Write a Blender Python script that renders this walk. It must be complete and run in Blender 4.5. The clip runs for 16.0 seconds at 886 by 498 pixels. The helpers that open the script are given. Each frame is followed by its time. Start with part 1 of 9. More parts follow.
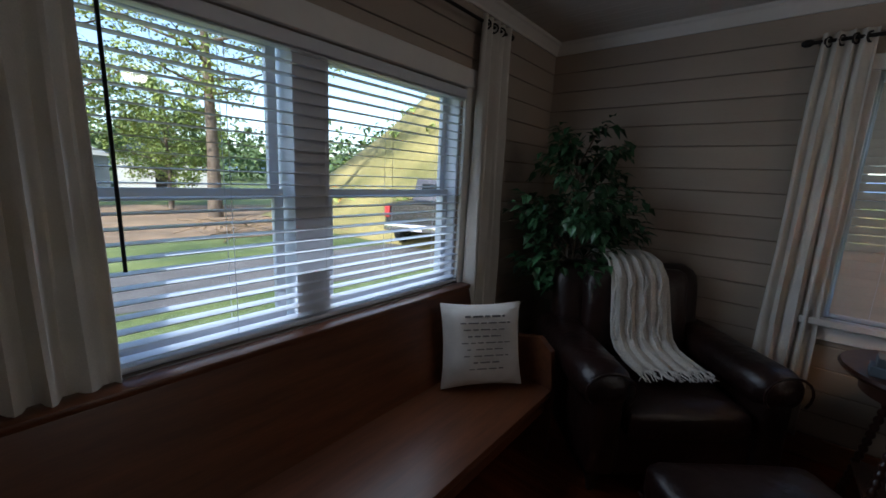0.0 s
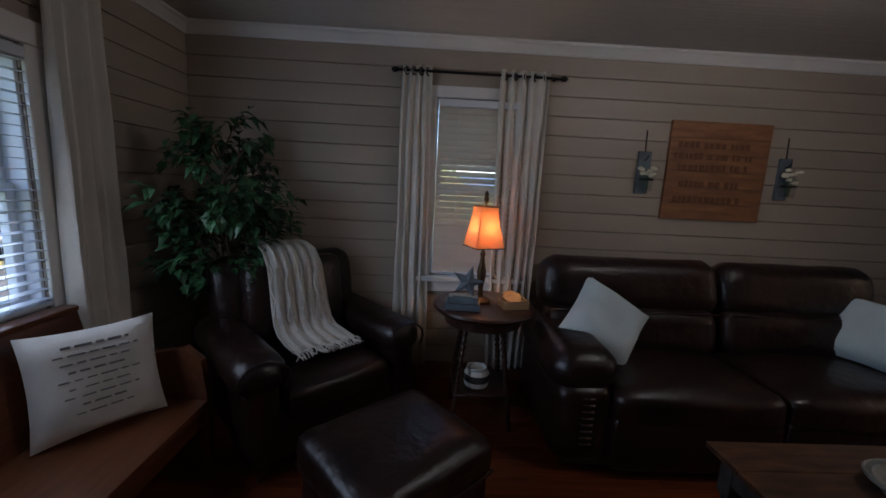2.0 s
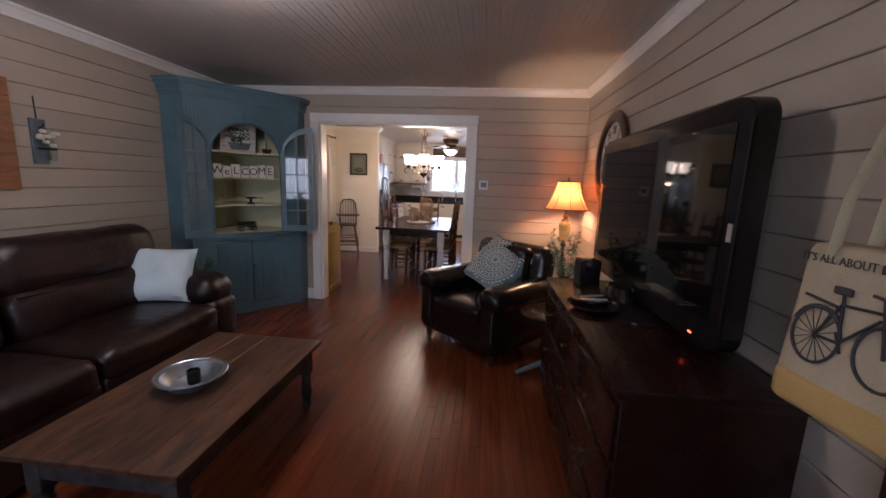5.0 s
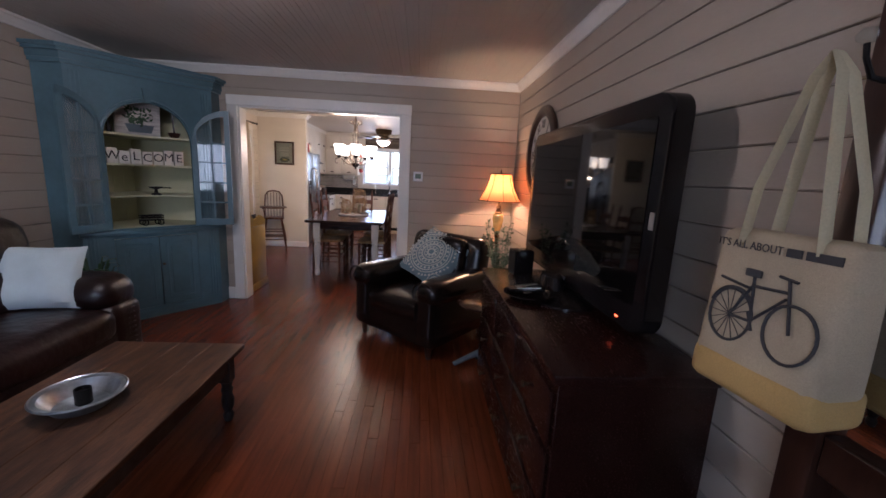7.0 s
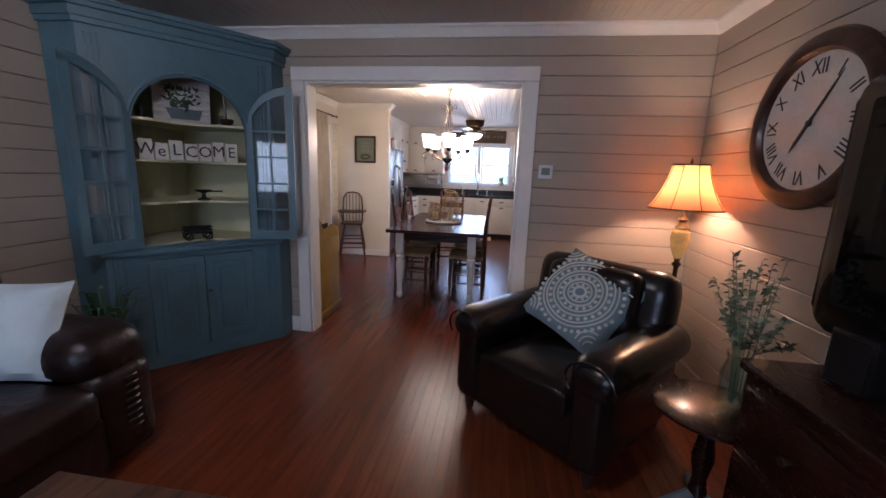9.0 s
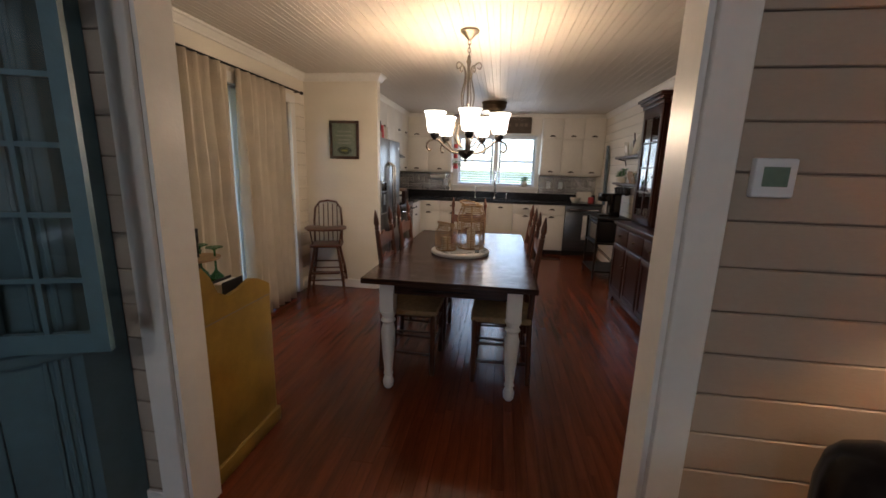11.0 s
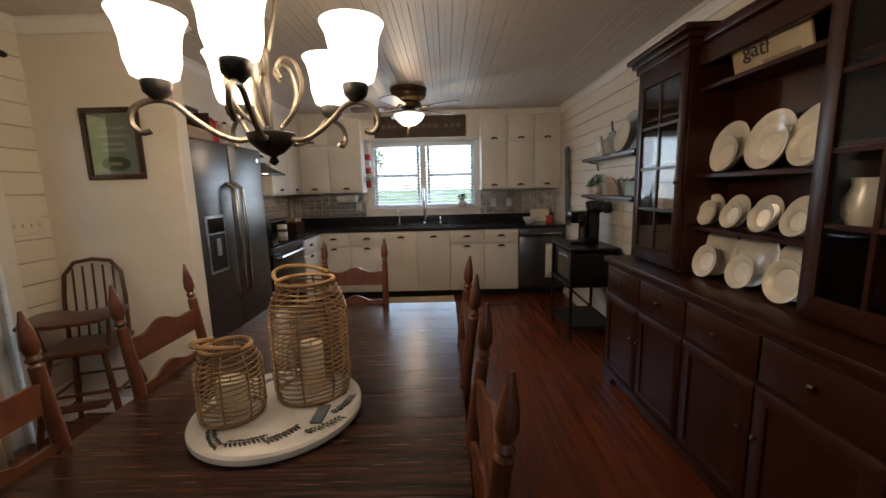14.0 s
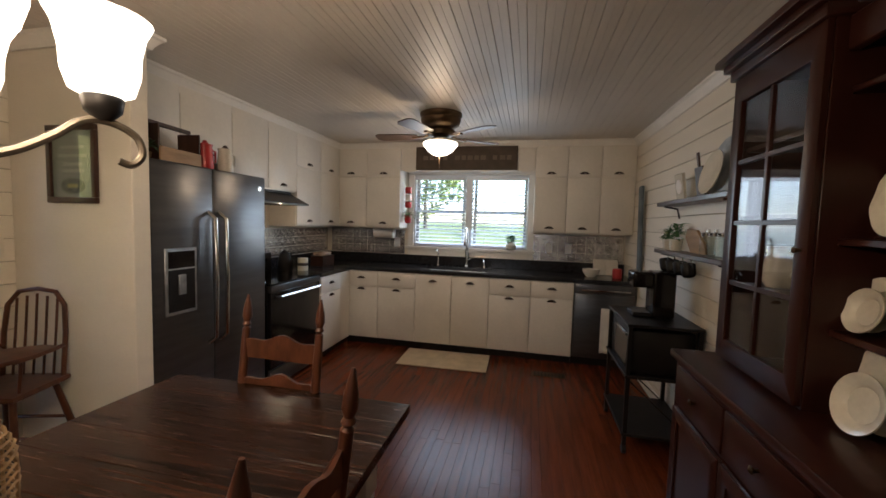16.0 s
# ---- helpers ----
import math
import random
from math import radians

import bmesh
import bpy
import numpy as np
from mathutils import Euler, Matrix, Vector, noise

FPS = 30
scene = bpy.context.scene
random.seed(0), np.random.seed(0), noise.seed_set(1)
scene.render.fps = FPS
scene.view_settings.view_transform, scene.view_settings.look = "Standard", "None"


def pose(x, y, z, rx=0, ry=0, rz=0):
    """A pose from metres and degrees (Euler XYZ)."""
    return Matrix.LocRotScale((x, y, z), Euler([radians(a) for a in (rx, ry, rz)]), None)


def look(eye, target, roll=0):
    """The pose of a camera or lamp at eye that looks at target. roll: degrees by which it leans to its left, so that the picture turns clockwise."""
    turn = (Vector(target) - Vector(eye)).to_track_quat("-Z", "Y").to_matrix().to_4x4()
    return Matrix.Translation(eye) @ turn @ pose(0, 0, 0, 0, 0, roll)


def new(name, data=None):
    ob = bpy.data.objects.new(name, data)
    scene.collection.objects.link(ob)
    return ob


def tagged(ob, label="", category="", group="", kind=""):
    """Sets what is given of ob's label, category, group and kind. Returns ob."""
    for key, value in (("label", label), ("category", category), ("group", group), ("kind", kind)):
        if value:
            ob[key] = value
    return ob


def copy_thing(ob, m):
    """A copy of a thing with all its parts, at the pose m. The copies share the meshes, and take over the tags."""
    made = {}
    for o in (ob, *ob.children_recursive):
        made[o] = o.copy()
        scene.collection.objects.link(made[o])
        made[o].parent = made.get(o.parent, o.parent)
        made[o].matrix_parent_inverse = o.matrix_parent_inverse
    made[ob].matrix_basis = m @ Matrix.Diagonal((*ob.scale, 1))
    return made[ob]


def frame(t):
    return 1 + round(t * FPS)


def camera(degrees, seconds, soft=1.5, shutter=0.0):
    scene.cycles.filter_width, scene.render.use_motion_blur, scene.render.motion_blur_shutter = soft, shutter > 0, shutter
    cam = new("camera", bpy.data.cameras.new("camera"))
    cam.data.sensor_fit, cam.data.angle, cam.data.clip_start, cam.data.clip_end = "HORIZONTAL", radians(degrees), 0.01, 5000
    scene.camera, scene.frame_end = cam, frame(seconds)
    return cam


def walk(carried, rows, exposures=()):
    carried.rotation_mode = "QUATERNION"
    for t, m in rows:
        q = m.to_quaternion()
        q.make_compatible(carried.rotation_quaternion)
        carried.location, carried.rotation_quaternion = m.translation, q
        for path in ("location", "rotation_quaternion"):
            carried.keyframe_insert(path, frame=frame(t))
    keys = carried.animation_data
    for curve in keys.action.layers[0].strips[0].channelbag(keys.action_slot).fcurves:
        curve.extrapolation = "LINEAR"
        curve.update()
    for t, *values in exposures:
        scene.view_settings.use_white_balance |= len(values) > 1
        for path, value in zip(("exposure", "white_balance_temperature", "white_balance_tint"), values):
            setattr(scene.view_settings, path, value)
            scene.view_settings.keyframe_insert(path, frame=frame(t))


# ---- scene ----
# Camera and walk. Metres; x runs from the sitting room to the kitchen, y to the sofa wall.
cam = camera(98.0, 16.0, soft=1.6)
# seconds, x, y, z, heading, pitch, lean to the right
PATH = [
    (0.0, -4.748, -0.317, 1.436, 39.70, -10.59, -2.62),
    (0.5, -4.709, -0.284, 1.436, 32.73, -10.57, -2.50),
    (1.0, -4.619, -0.249, 1.448, 23.36, -10.28, -2.56),
    (1.5, -4.529, -0.233, 1.452, 11.59, -9.94, -2.86),
    (2.0, -4.441, -0.248, 1.444, -1.89, -9.47, -2.85),
    (2.5, -4.400, -0.259, 1.456, -16.90, -9.25, -2.51),
    (3.0, -4.369, -0.282, 1.449, -32.12, -9.25, -2.06),
    (3.5, -4.324, -0.329, 1.443, -46.62, -9.76, -2.10),
    (4.0, -4.280, -0.375, 1.432, -60.07, -10.28, -2.24),
    (4.5, -4.257, -0.416, 1.421, -72.59, -10.36, -2.20),
    (5.0, -4.267, -0.472, 1.429, -83.88, -9.85, -2.12),
    (7.5, -4.149, -0.458, 1.410, -93.79, -10.47, -2.84),
    (8.0, -3.801, -0.348, 1.408, -87.82, -10.97, -1.60),
    (8.5, -3.389, -0.189, 1.369, -83.85, -11.01, -1.58),
    (9.0, -2.959, -0.093, 1.373, -82.39, -11.04, -2.04),
    (11.5, -0.757, 0.335, 1.412, -82.02, -11.65, -1.49),
    (12.0, -0.395, 0.372, 1.405, -83.27, -11.86, -0.82),
    (12.5, -0.036, 0.366, 1.405, -84.90, -11.77, 0.15),
    (13.0, 0.269, 0.347, 1.402, -87.68, -10.43, 0.98),
    (13.5, 0.531, 0.241, 1.416, -89.92, -9.83, 1.62),
    (14.0, 0.766, 0.061, 1.397, -89.41, -8.84, 1.49),
    (14.5, 0.978, -0.088, 1.410, -88.25, -8.33, 1.26),
    (15.0, 1.203, -0.198, 1.413, -85.69, -6.88, 0.50),
    (15.5, 1.359, -0.304, 1.428, -81.39, -5.33, -0.27),
    (16.0, 1.498, -0.383, 1.452, -77.44, -3.83, -1.65),
]


def aim(x, y, z, heading, pitch, lean):
    h, p = radians(heading), radians(pitch)
    way = Vector((-math.sin(h) * math.cos(p), math.cos(h) * math.cos(p), math.sin(p)))
    eye = Vector((x, y, z))
    return look(eye, eye + way, -lean)


EXPOSURES = [(0.0, 2.0, 5700, 10), (1.0, 1.85, 5600, 11), (1.9, 2.08, 5500, 13), (2.4, 3.5, 6000, 17), (3.2, 3.87, 5900, 19), (4.0, 3.68, 5800, 21), (5.0, 3.7, 5700, 23),
             (9.0, 3.65, 5150, 21), (11.5, 3.1, 6000, 11), (12.2, 3.1, 6200, 13), (12.8, 2.95, 6000, 10), (16.0, 3.05, 5850, 10)]
walk(cam, [(t, aim(*v)) for t, *v in PATH], EXPOSURES)

# Daylight: a clear morning, the sun behind the house from the kitchen's side.
SUN_ELEV, SUN_AZ = 40.0, 168.0  # azimuth clockwise from +y
world = bpy.data.worlds.new("sky")
scene.world = world
world.use_nodes = True
wn = world.node_tree.nodes
sky = wn.new("ShaderNodeTexSky")
sky.sky_type, sky.sun_disc = "NISHITA", False
sky.sun_elevation, sky.sun_rotation = radians(SUN_ELEV), radians(SUN_AZ)
wn["Background"].inputs["Strength"].default_value = 0.10
world.node_tree.links.new(sky.outputs["Color"], wn["Background"].inputs["Color"])
sun = new("sun", bpy.data.lights.new("sun", "SUN"))
sun.data.energy, sun.data.angle, sun.data.color = 2.0, radians(0.5), (1.0, 0.95, 0.86)
sa, se = radians(SUN_AZ), radians(SUN_ELEV)
sun.matrix_world = look((0, 0, 30), (-math.sin(sa) * math.cos(se), -math.cos(sa) * math.cos(se), 30 - math.sin(se)))


def bulb(name, x, y, z, watts, colour, size=0.03):
    l = new(name, bpy.data.lights.new(name, "POINT"))
    l.data.energy, l.data.color, l.data.shadow_soft_size = watts, colour, size
    l.location = (x, y, z)
    return l


def daylight(name, m, w, h, watts):
    """The sky's light in a window's opening."""
    l = new(name, bpy.data.lights.new(name, "AREA"))
    l.data.shape, l.data.size, l.data.size_y, l.data.energy, l.data.color = "RECTANGLE", w, h, watts, (0.86, 0.93, 1.0)
    l.matrix_world = m


daylight("front_window_light", look((-6.045, 0.66, 1.38), (-5.0, 0.66, 1.20)), 1.3, 1.0, 1.9)
daylight("kitchen_window_light", look((6.24, 0.36, 1.60), (5.0, 0.36, 1.40)), 1.3, 0.85, 1.2)
WARM = (1.0, 0.64, 0.34)
SOFTW = (1.0, 0.70, 0.42)
bulb("table_lamp_bulb", -4.12, 2.06, 1.20, 0.65, WARM)
bulb("floor_lamp_bulb", -0.385, -1.25, 1.34, 1.7, WARM)
bulb("dome_bulb", -2.62, 0.80, 2.285, 2.7, (1.0, 0.88, 0.76), 0.10)
for k in range(5):
    a = radians(72 * k + 190)
    bulb("chandelier_bulb", 1.87 + 0.25 * math.cos(a), 0.54 + 0.25 * math.sin(a), 1.74, 0.92, SOFTW, 0.03)
bulb("fan_bulb", 4.83, 0.435, 2.03, 1.2, SOFTW, 0.05)
bulb("hood_bulb", 4.58, 1.80, 1.58, 0.5, SOFTW, 0.04)


# ---- materials ----
def mat(name, base, rough=0.5, metal=0.0, var=0.12, vscale=3.0, fine=0.06, fscale=60.0, bump=0.0, bscale=80.0,
        piece=0.0, coat=0.0, stretch=(1, 1, 1), emit=None, power=0.0, trans=0.0, ior=1.45, alpha=1.0, sheen=0.0, sub=0.0, second=None, rvar=0.2):
    """Principled material with two scales of colour variation, roughness variation and fine relief."""
    m = bpy.data.materials.new(name)
    m.use_nodes = True
    nt = m.node_tree
    n, lk = nt.nodes, nt.links.new
    b = n["Principled BSDF"]
    tc = n.new("ShaderNodeTexCoord")
    mp = n.new("ShaderNodeMapping")
    mp.inputs["Scale"].default_value = stretch
    lk(tc.outputs["Object"], mp.inputs["Vector"])
    oi = n.new("ShaderNodeObjectInfo")
    off = n.new("ShaderNodeVectorMath")
    off.operation = "MULTIPLY_ADD"
    lk(oi.outputs["Random"], off.inputs[0])
    off.inputs[1].default_value = (17.0, 31.0, 23.0)
    lk(mp.outputs["Vector"], off.inputs[2])

    def noisy(scale, detail):
        t = n.new("ShaderNodeTexNoise")
        t.inputs["Scale"].default_value = scale
        t.inputs["Detail"].default_value = detail
        lk(off.outputs[0], t.inputs["Vector"])
        return t.outputs["Fac"]

    big, small = noisy(vscale, 3), noisy(fscale, 4)
    hi = second or tuple(min(1.0, c * (1 + var)) for c in base)
    lo = tuple(c * (1 - var) for c in base)
    ramp = n.new("ShaderNodeValToRGB")
    ramp.color_ramp.elements[0].position, ramp.color_ramp.elements[1].position = 0.32, 0.68
    ramp.color_ramp.elements[0].color, ramp.color_ramp.elements[1].color = (*lo, 1), (*hi, 1)
    lk(big, ramp.inputs["Fac"])
    mr = n.new("ShaderNodeMapRange")
    mr.inputs["To Min"].default_value, mr.inputs["To Max"].default_value = 1 - fine * 2, 1 + fine * 2
    lk(small, mr.inputs["Value"])
    mul = n.new("ShaderNodeVectorMath")
    mul.operation = "SCALE"
    lk(ramp.outputs["Color"], mul.inputs[0])
    if piece:
        pr = n.new("ShaderNodeMapRange")
        pr.inputs["To Min"].default_value, pr.inputs["To Max"].default_value = 1 - piece, 1 + piece
        geo = n.new("ShaderNodeNewGeometry")
        add = n.new("ShaderNodeMath")
        add.operation = "ADD"
        lk(oi.outputs["Random"], add.inputs[0])
        lk(geo.outputs["Random Per Island"], add.inputs[1])
        fr = n.new("ShaderNodeMath")
        fr.operation = "FRACT"
        lk(add.outputs[0], fr.inputs[0])
        lk(fr.outputs[0], pr.inputs["Value"])
        mm = n.new("ShaderNodeMath")
        mm.operation = "MULTIPLY"
        lk(mr.outputs[0], mm.inputs[0])
        lk(pr.outputs[0], mm.inputs[1])
        lk(mm.outputs[0], mul.inputs["Scale"])
    else:
        lk(mr.outputs[0], mul.inputs["Scale"])
    lk(mul.outputs[0], b.inputs["Base Color"])
    rr = n.new("ShaderNodeMapRange")
    rr.inputs["To Min"].default_value, rr.inputs["To Max"].default_value = max(0.02, rough * (1 - rvar)), min(1.0, rough * (1 + rvar))
    lk(small, rr.inputs["Value"])
    lk(rr.outputs[0], b.inputs["Roughness"])
    b.inputs["Metallic"].default_value = metal
    b.inputs["Coat Weight"].default_value = coat
    b.inputs["Coat Roughness"].default_value = 0.15
    b.inputs["Transmission Weight"].default_value = trans
    b.inputs["IOR"].default_value = ior
    b.inputs["Alpha"].default_value = alpha
    b.inputs["Sheen Weight"].default_value = sheen
    b.inputs["Subsurface Weight"].default_value = sub
    if emit:
        b.inputs["Emission Color"].default_value = (*emit, 1)
        b.inputs["Emission Strength"].default_value = power
    if bump:
        bn = n.new("ShaderNodeBump")
        bn.inputs["Strength"].default_value = bump
        bn.inputs["Distance"].default_value = 0.01
        lk(noisy(bscale, 3), bn.inputs["Height"])
        lk(bn.outputs["Normal"], b.inputs["Normal"])
    return m


def cloth_glow(name, base, part=0.4, rough=0.9):
    """Thin cloth or paper that lets light through."""
    m = mat(name, base, rough, var=0.08, vscale=6, fscale=220, fine=0.08, bump=0.15, bscale=300)
    nt = m.node_tree
    b, out = nt.nodes["Principled BSDF"], nt.nodes["Material Output"]
    tr = nt.nodes.new("ShaderNodeBsdfTranslucent")
    tr.inputs["Color"].default_value = (*base, 1)
    mx = nt.nodes.new("ShaderNodeMixShader")
    mx.inputs["Fac"].default_value = part
    nt.links.new(b.outputs[0], mx.inputs[1])
    nt.links.new(tr.outputs[0], mx.inputs[2])
    nt.links.new(mx.outputs[0], out.inputs["Surface"])
    return m


GREIGE = mat("greige_paint", (0.40, 0.335, 0.270), 0.42, var=0.05, vscale=1.5, fine=0.03, fscale=40, bump=0.08, bscale=60, piece=0.03, stretch=(1, 1, 3))
CREAM = mat("cream_paint", (0.74, 0.69, 0.60), 0.42, var=0.04, vscale=1.5, fine=0.025, fscale=40, bump=0.08, bscale=60, piece=0.025, stretch=(1, 1, 3))
GAP = mat("plank_gap", (0.24, 0.195, 0.155), 0.8)
CREAMGAP = mat("cream_gap", (0.42, 0.38, 0.32), 0.8)
TRIM = mat("white_trim_paint", (0.78, 0.76, 0.72), 0.35, var=0.04, fine=0.02, fscale=30, bump=0.05)
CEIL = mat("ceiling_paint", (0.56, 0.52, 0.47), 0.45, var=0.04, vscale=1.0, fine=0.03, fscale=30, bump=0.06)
FLOOR = mat("oak_floor", (0.128, 0.030, 0.0105), 0.21, var=0.22, vscale=2.2, fine=0.12, fscale=22, bump=0.08, bscale=26, piece=0.14, stretch=(1.2, 14, 14), coat=0.0, ior=1.40)
FLOORGAP = mat("floor_gap", (0.02, 0.008, 0.004), 0.8)
WHITE = mat("white_cabinet_paint", (0.74, 0.71, 0.65), 0.36, var=0.05, vscale=2.5, fine=0.03, fscale=35, bump=0.06)
VINYL = mat("white_vinyl", (0.74, 0.76, 0.80), 0.35, var=0.03, fine=0.01)
SLAT = mat("white_blind_slat", (0.72, 0.74, 0.78), 0.40, var=0.03, fine=0.02)
# White slats again, with the side window's shade and warm lamplight in their colour.
DIMSLAT = mat("lamp_dimmed_white_slat", (0.60, 0.55, 0.47), 0.5, var=0.06, fine=0.03)
# Brown stands in for lamplight and red floor bounce low on the north wall.
LAMPLITBROWN = mat("lamplit_brown_boards", (0.20, 0.085, 0.04), 0.45, var=0.2, fine=0.1, fscale=20, stretch=(1, 8, 8), piece=0.1)
def clear(name, tint=(1, 1, 1)):
    """Clear thin glass: see-through with a glossy reflection at its face."""
    m = bpy.data.materials.new(name)
    m.use_nodes = True
    nt = m.node_tree
    nt.nodes.remove(nt.nodes["Principled BSDF"])
    out = nt.nodes["Material Output"]
    tr, gl = nt.nodes.new("ShaderNodeBsdfTransparent"), nt.nodes.new("ShaderNodeBsdfGlossy")
    tr.inputs["Color"].default_value = (*tint, 1)
    gl.inputs["Roughness"].default_value = 0.02
    fr, mx = nt.nodes.new("ShaderNodeLayerWeight"), nt.nodes.new("ShaderNodeMixShader")
    pw_, mr_ = nt.nodes.new("ShaderNodeMath"), nt.nodes.new("ShaderNodeMapRange")
    pw_.operation, pw_.inputs[1].default_value = "POWER", 4.0
    mr_.inputs["To Min"].default_value, mr_.inputs["To Max"].default_value = 0.035, 0.7
    nt.links.new(fr.outputs["Facing"], pw_.inputs[0])
    nt.links.new(pw_.outputs[0], mr_.inputs["Value"])
    nt.links.new(mr_.outputs[0], mx.inputs[0])
    nt.links.new(tr.outputs[0], mx.inputs[1])
    nt.links.new(gl.outputs[0], mx.inputs[2])
    nt.links.new(mx.outputs[0], out.inputs["Surface"])
    return m


GLASS = clear("window_glass")
JARGLASS = clear("jar_glass", (0.90, 0.95, 0.96))
BLACK = mat("matt_black_metal", (0.02, 0.018, 0.017), 0.45, metal=0.6, var=0.15)


# ---- mesh helpers ----
def part(name, bm, material, parent=None, label="", smooth=True):
    me = bpy.data.meshes.new(name)
    bmesh.ops.recalc_face_normals(bm, faces=bm.faces)
    bm.to_mesh(me)
    bm.free()
    me.materials.append(material)
    if smooth:
        me.shade_smooth()
        me.set_sharp_from_angle(angle=radians(38))
    ob = new(name, me)
    if parent is not None:
        ob.parent = parent
    if label:
        ob["label"] = label
    return ob


def thing(name, label, category, group="", m=None, kind=""):
    e = new(name)
    e.empty_display_size = 0.1
    if m is not None:
        e.matrix_world = m
    return tagged(e, label, category, group, kind)


def place(bm, verts, m):
    if m is not None:
        bmesh.ops.transform(bm, matrix=m, verts=verts)


def box(x0, x1, y0, y1, z0, z1, b=0.0, seg=1, m=None, bm=None):
    """A box, its edges rounded by b."""
    bm = bm or bmesh.new()
    r = bmesh.ops.create_cube(bm, size=1)
    vs = r["verts"]
    for v in vs:
        v.co = Vector(((x0 + x1) / 2 + v.co.x * (x1 - x0), (y0 + y1) / 2 + v.co.y * (y1 - y0), (z0 + z1) / 2 + v.co.z * (z1 - z0)))
    if b:
        es = list({e for v in vs for e in v.link_edges})
        out = bmesh.ops.bevel(bm, geom=es, offset=b, segments=seg, affect="EDGES", profile=0.5)
        vs = list({v for f in out["faces"] for v in f.verts} | {v for v in vs if v.is_valid})
    place(bm, vs, m)
    return bm


def ring(axis, d0, d1, u0, u1, v0, v1, wu, wb, wt=None):
    """A flat rectangular frame in one piece: bars wu wide at its sides, wb below and wt above."""
    wt = wb if wt is None else wt
    bm = bmesh.new()
    loops = []
    for d in (d0, d1):
        for (a, b, c, e) in ((u0, u1, v0, v1), (u0 + wu, u1 - wu, v0 + wb, v1 - wt)):
            pts = ((a, c), (b, c), (b, e), (a, e))
            loops.append([bm.verts.new((d, u, v) if axis == "x" else (u, d, v)) for u, v in pts])
    o0, i0, o1, i1 = loops
    for i in range(4):
        j = (i + 1) % 4
        for q in ((o0[i], o0[j], i0[j], i0[i]), (o1[i], i1[i], i1[j], o1[j]), (o0[i], o1[i], o1[j], o0[j]), (i0[i], i0[j], i1[j], i1[i])):
            bm.faces.new(q)
    bmesh.ops.bevel(bm, geom=bm.edges[:], offset=0.002, segments=1, affect="EDGES")
    return bm


def lathe(profile, n=24, m=None, bm=None, cap=True):
    """A turned body: profile of (radius, z) from below to above."""
    bm = bm or bmesh.new()
    rings = []
    for r, z in profile:
        rings.append([bm.verts.new((max(r, 1e-4) * math.cos(2 * math.pi * i / n), max(r, 1e-4) * math.sin(2 * math.pi * i / n), z)) for i in range(n)])
    for a, c in zip(rings, rings[1:]):
        for i in range(n):
            bm.faces.new((a[i], a[(i + 1) % n], c[(i + 1) % n], c[i]))
    if cap:
        bm.faces.new(rings[0][::-1])
        bm.faces.new(rings[-1])
    place(bm, [v for r in rings for v in r], m)
    return bm


def tube(pts, r, n=8, bm=None, m=None, flat=1.0):
    """A rod swept along points; r is one radius or one for each point."""
    bm = bm or bmesh.new()
    P = [Vector(p) for p in pts]
    R = r if isinstance(r, (list, tuple)) else [r] * len(P)
    up, rings = None, []
    for i, p in enumerate(P):
        d = (P[min(i + 1, len(P) - 1)] - P[max(i - 1, 0)]).normalized()
        if up is None:
            up = Vector((0, 0, 1)) if abs(d.z) < 0.9 else Vector((1, 0, 0))
        up = (up - d * up.dot(d)).normalized()
        s = d.cross(up)
        rings.append([bm.verts.new(p + (s * math.cos(2 * math.pi * k / n) + up * flat * math.sin(2 * math.pi * k / n)) * R[i]) for k in range(n)])
    for a, c in zip(rings, rings[1:]):
        for k in range(n):
            bm.faces.new((a[k], a[(k + 1) % n], c[(k + 1) % n], c[k]))
    bm.faces.new(rings[0][::-1])
    bm.faces.new(rings[-1])
    place(bm, [v for q in rings for v in q], m)
    return bm


def plump(sx, sy, sz, r, puff=0.0, cuts=7, rough=0.0, m=None, bm=None, seed=0.0):
    """A padded block of that size with rounded edges, bulging by puff, a little uneven."""
    bm = bm or bmesh.new()
    out = bmesh.ops.create_cube(bm, size=1)
    vs0 = out["verts"]
    es = list({e for v in vs0 for e in v.link_edges})
    bm.verts.ensure_lookup_table()
    first = len(bm.verts) - 8
    bmesh.ops.subdivide_edges(bm, edges=es, cuts=cuts, use_grid_fill=True)
    bm.verts.ensure_lookup_table()
    vs = [bm.verts[i] for i in range(first, len(bm.verts))]
    half = Vector((sx, sy, sz)) / 2
    for v in vs:
        u = v.co * 2
        w = Vector([math.copysign(abs(c) ** 0.8, c) for c in u])
        p = Vector((w.x * half.x, w.y * half.y, w.z * half.z))
        inner = Vector([max(-(h - r), min(h - r, c)) for c, h in zip(p, half)])
        d = p - inner
        if d.length > 1e-9:
            p = inner + d.normalized() * min(r, d.length if max(abs(c) for c in u) < 0.999 else r)
        p.z += puff * (1 - u.x ** 2) * (1 - u.y ** 2) * (1 if u.z > 0.9 else -0.3 if u.z < -0.9 else u.z)
        if rough:
            p += Vector((noise.noise(p * 5 + Vector((seed, 0, 0))), noise.noise(p * 5 + Vector((0, seed + 9, 0))), noise.noise(p * 5 + Vector((0, 0, seed + 4))))) * rough
        v.co = p
    place(bm, vs, m)
    return bm


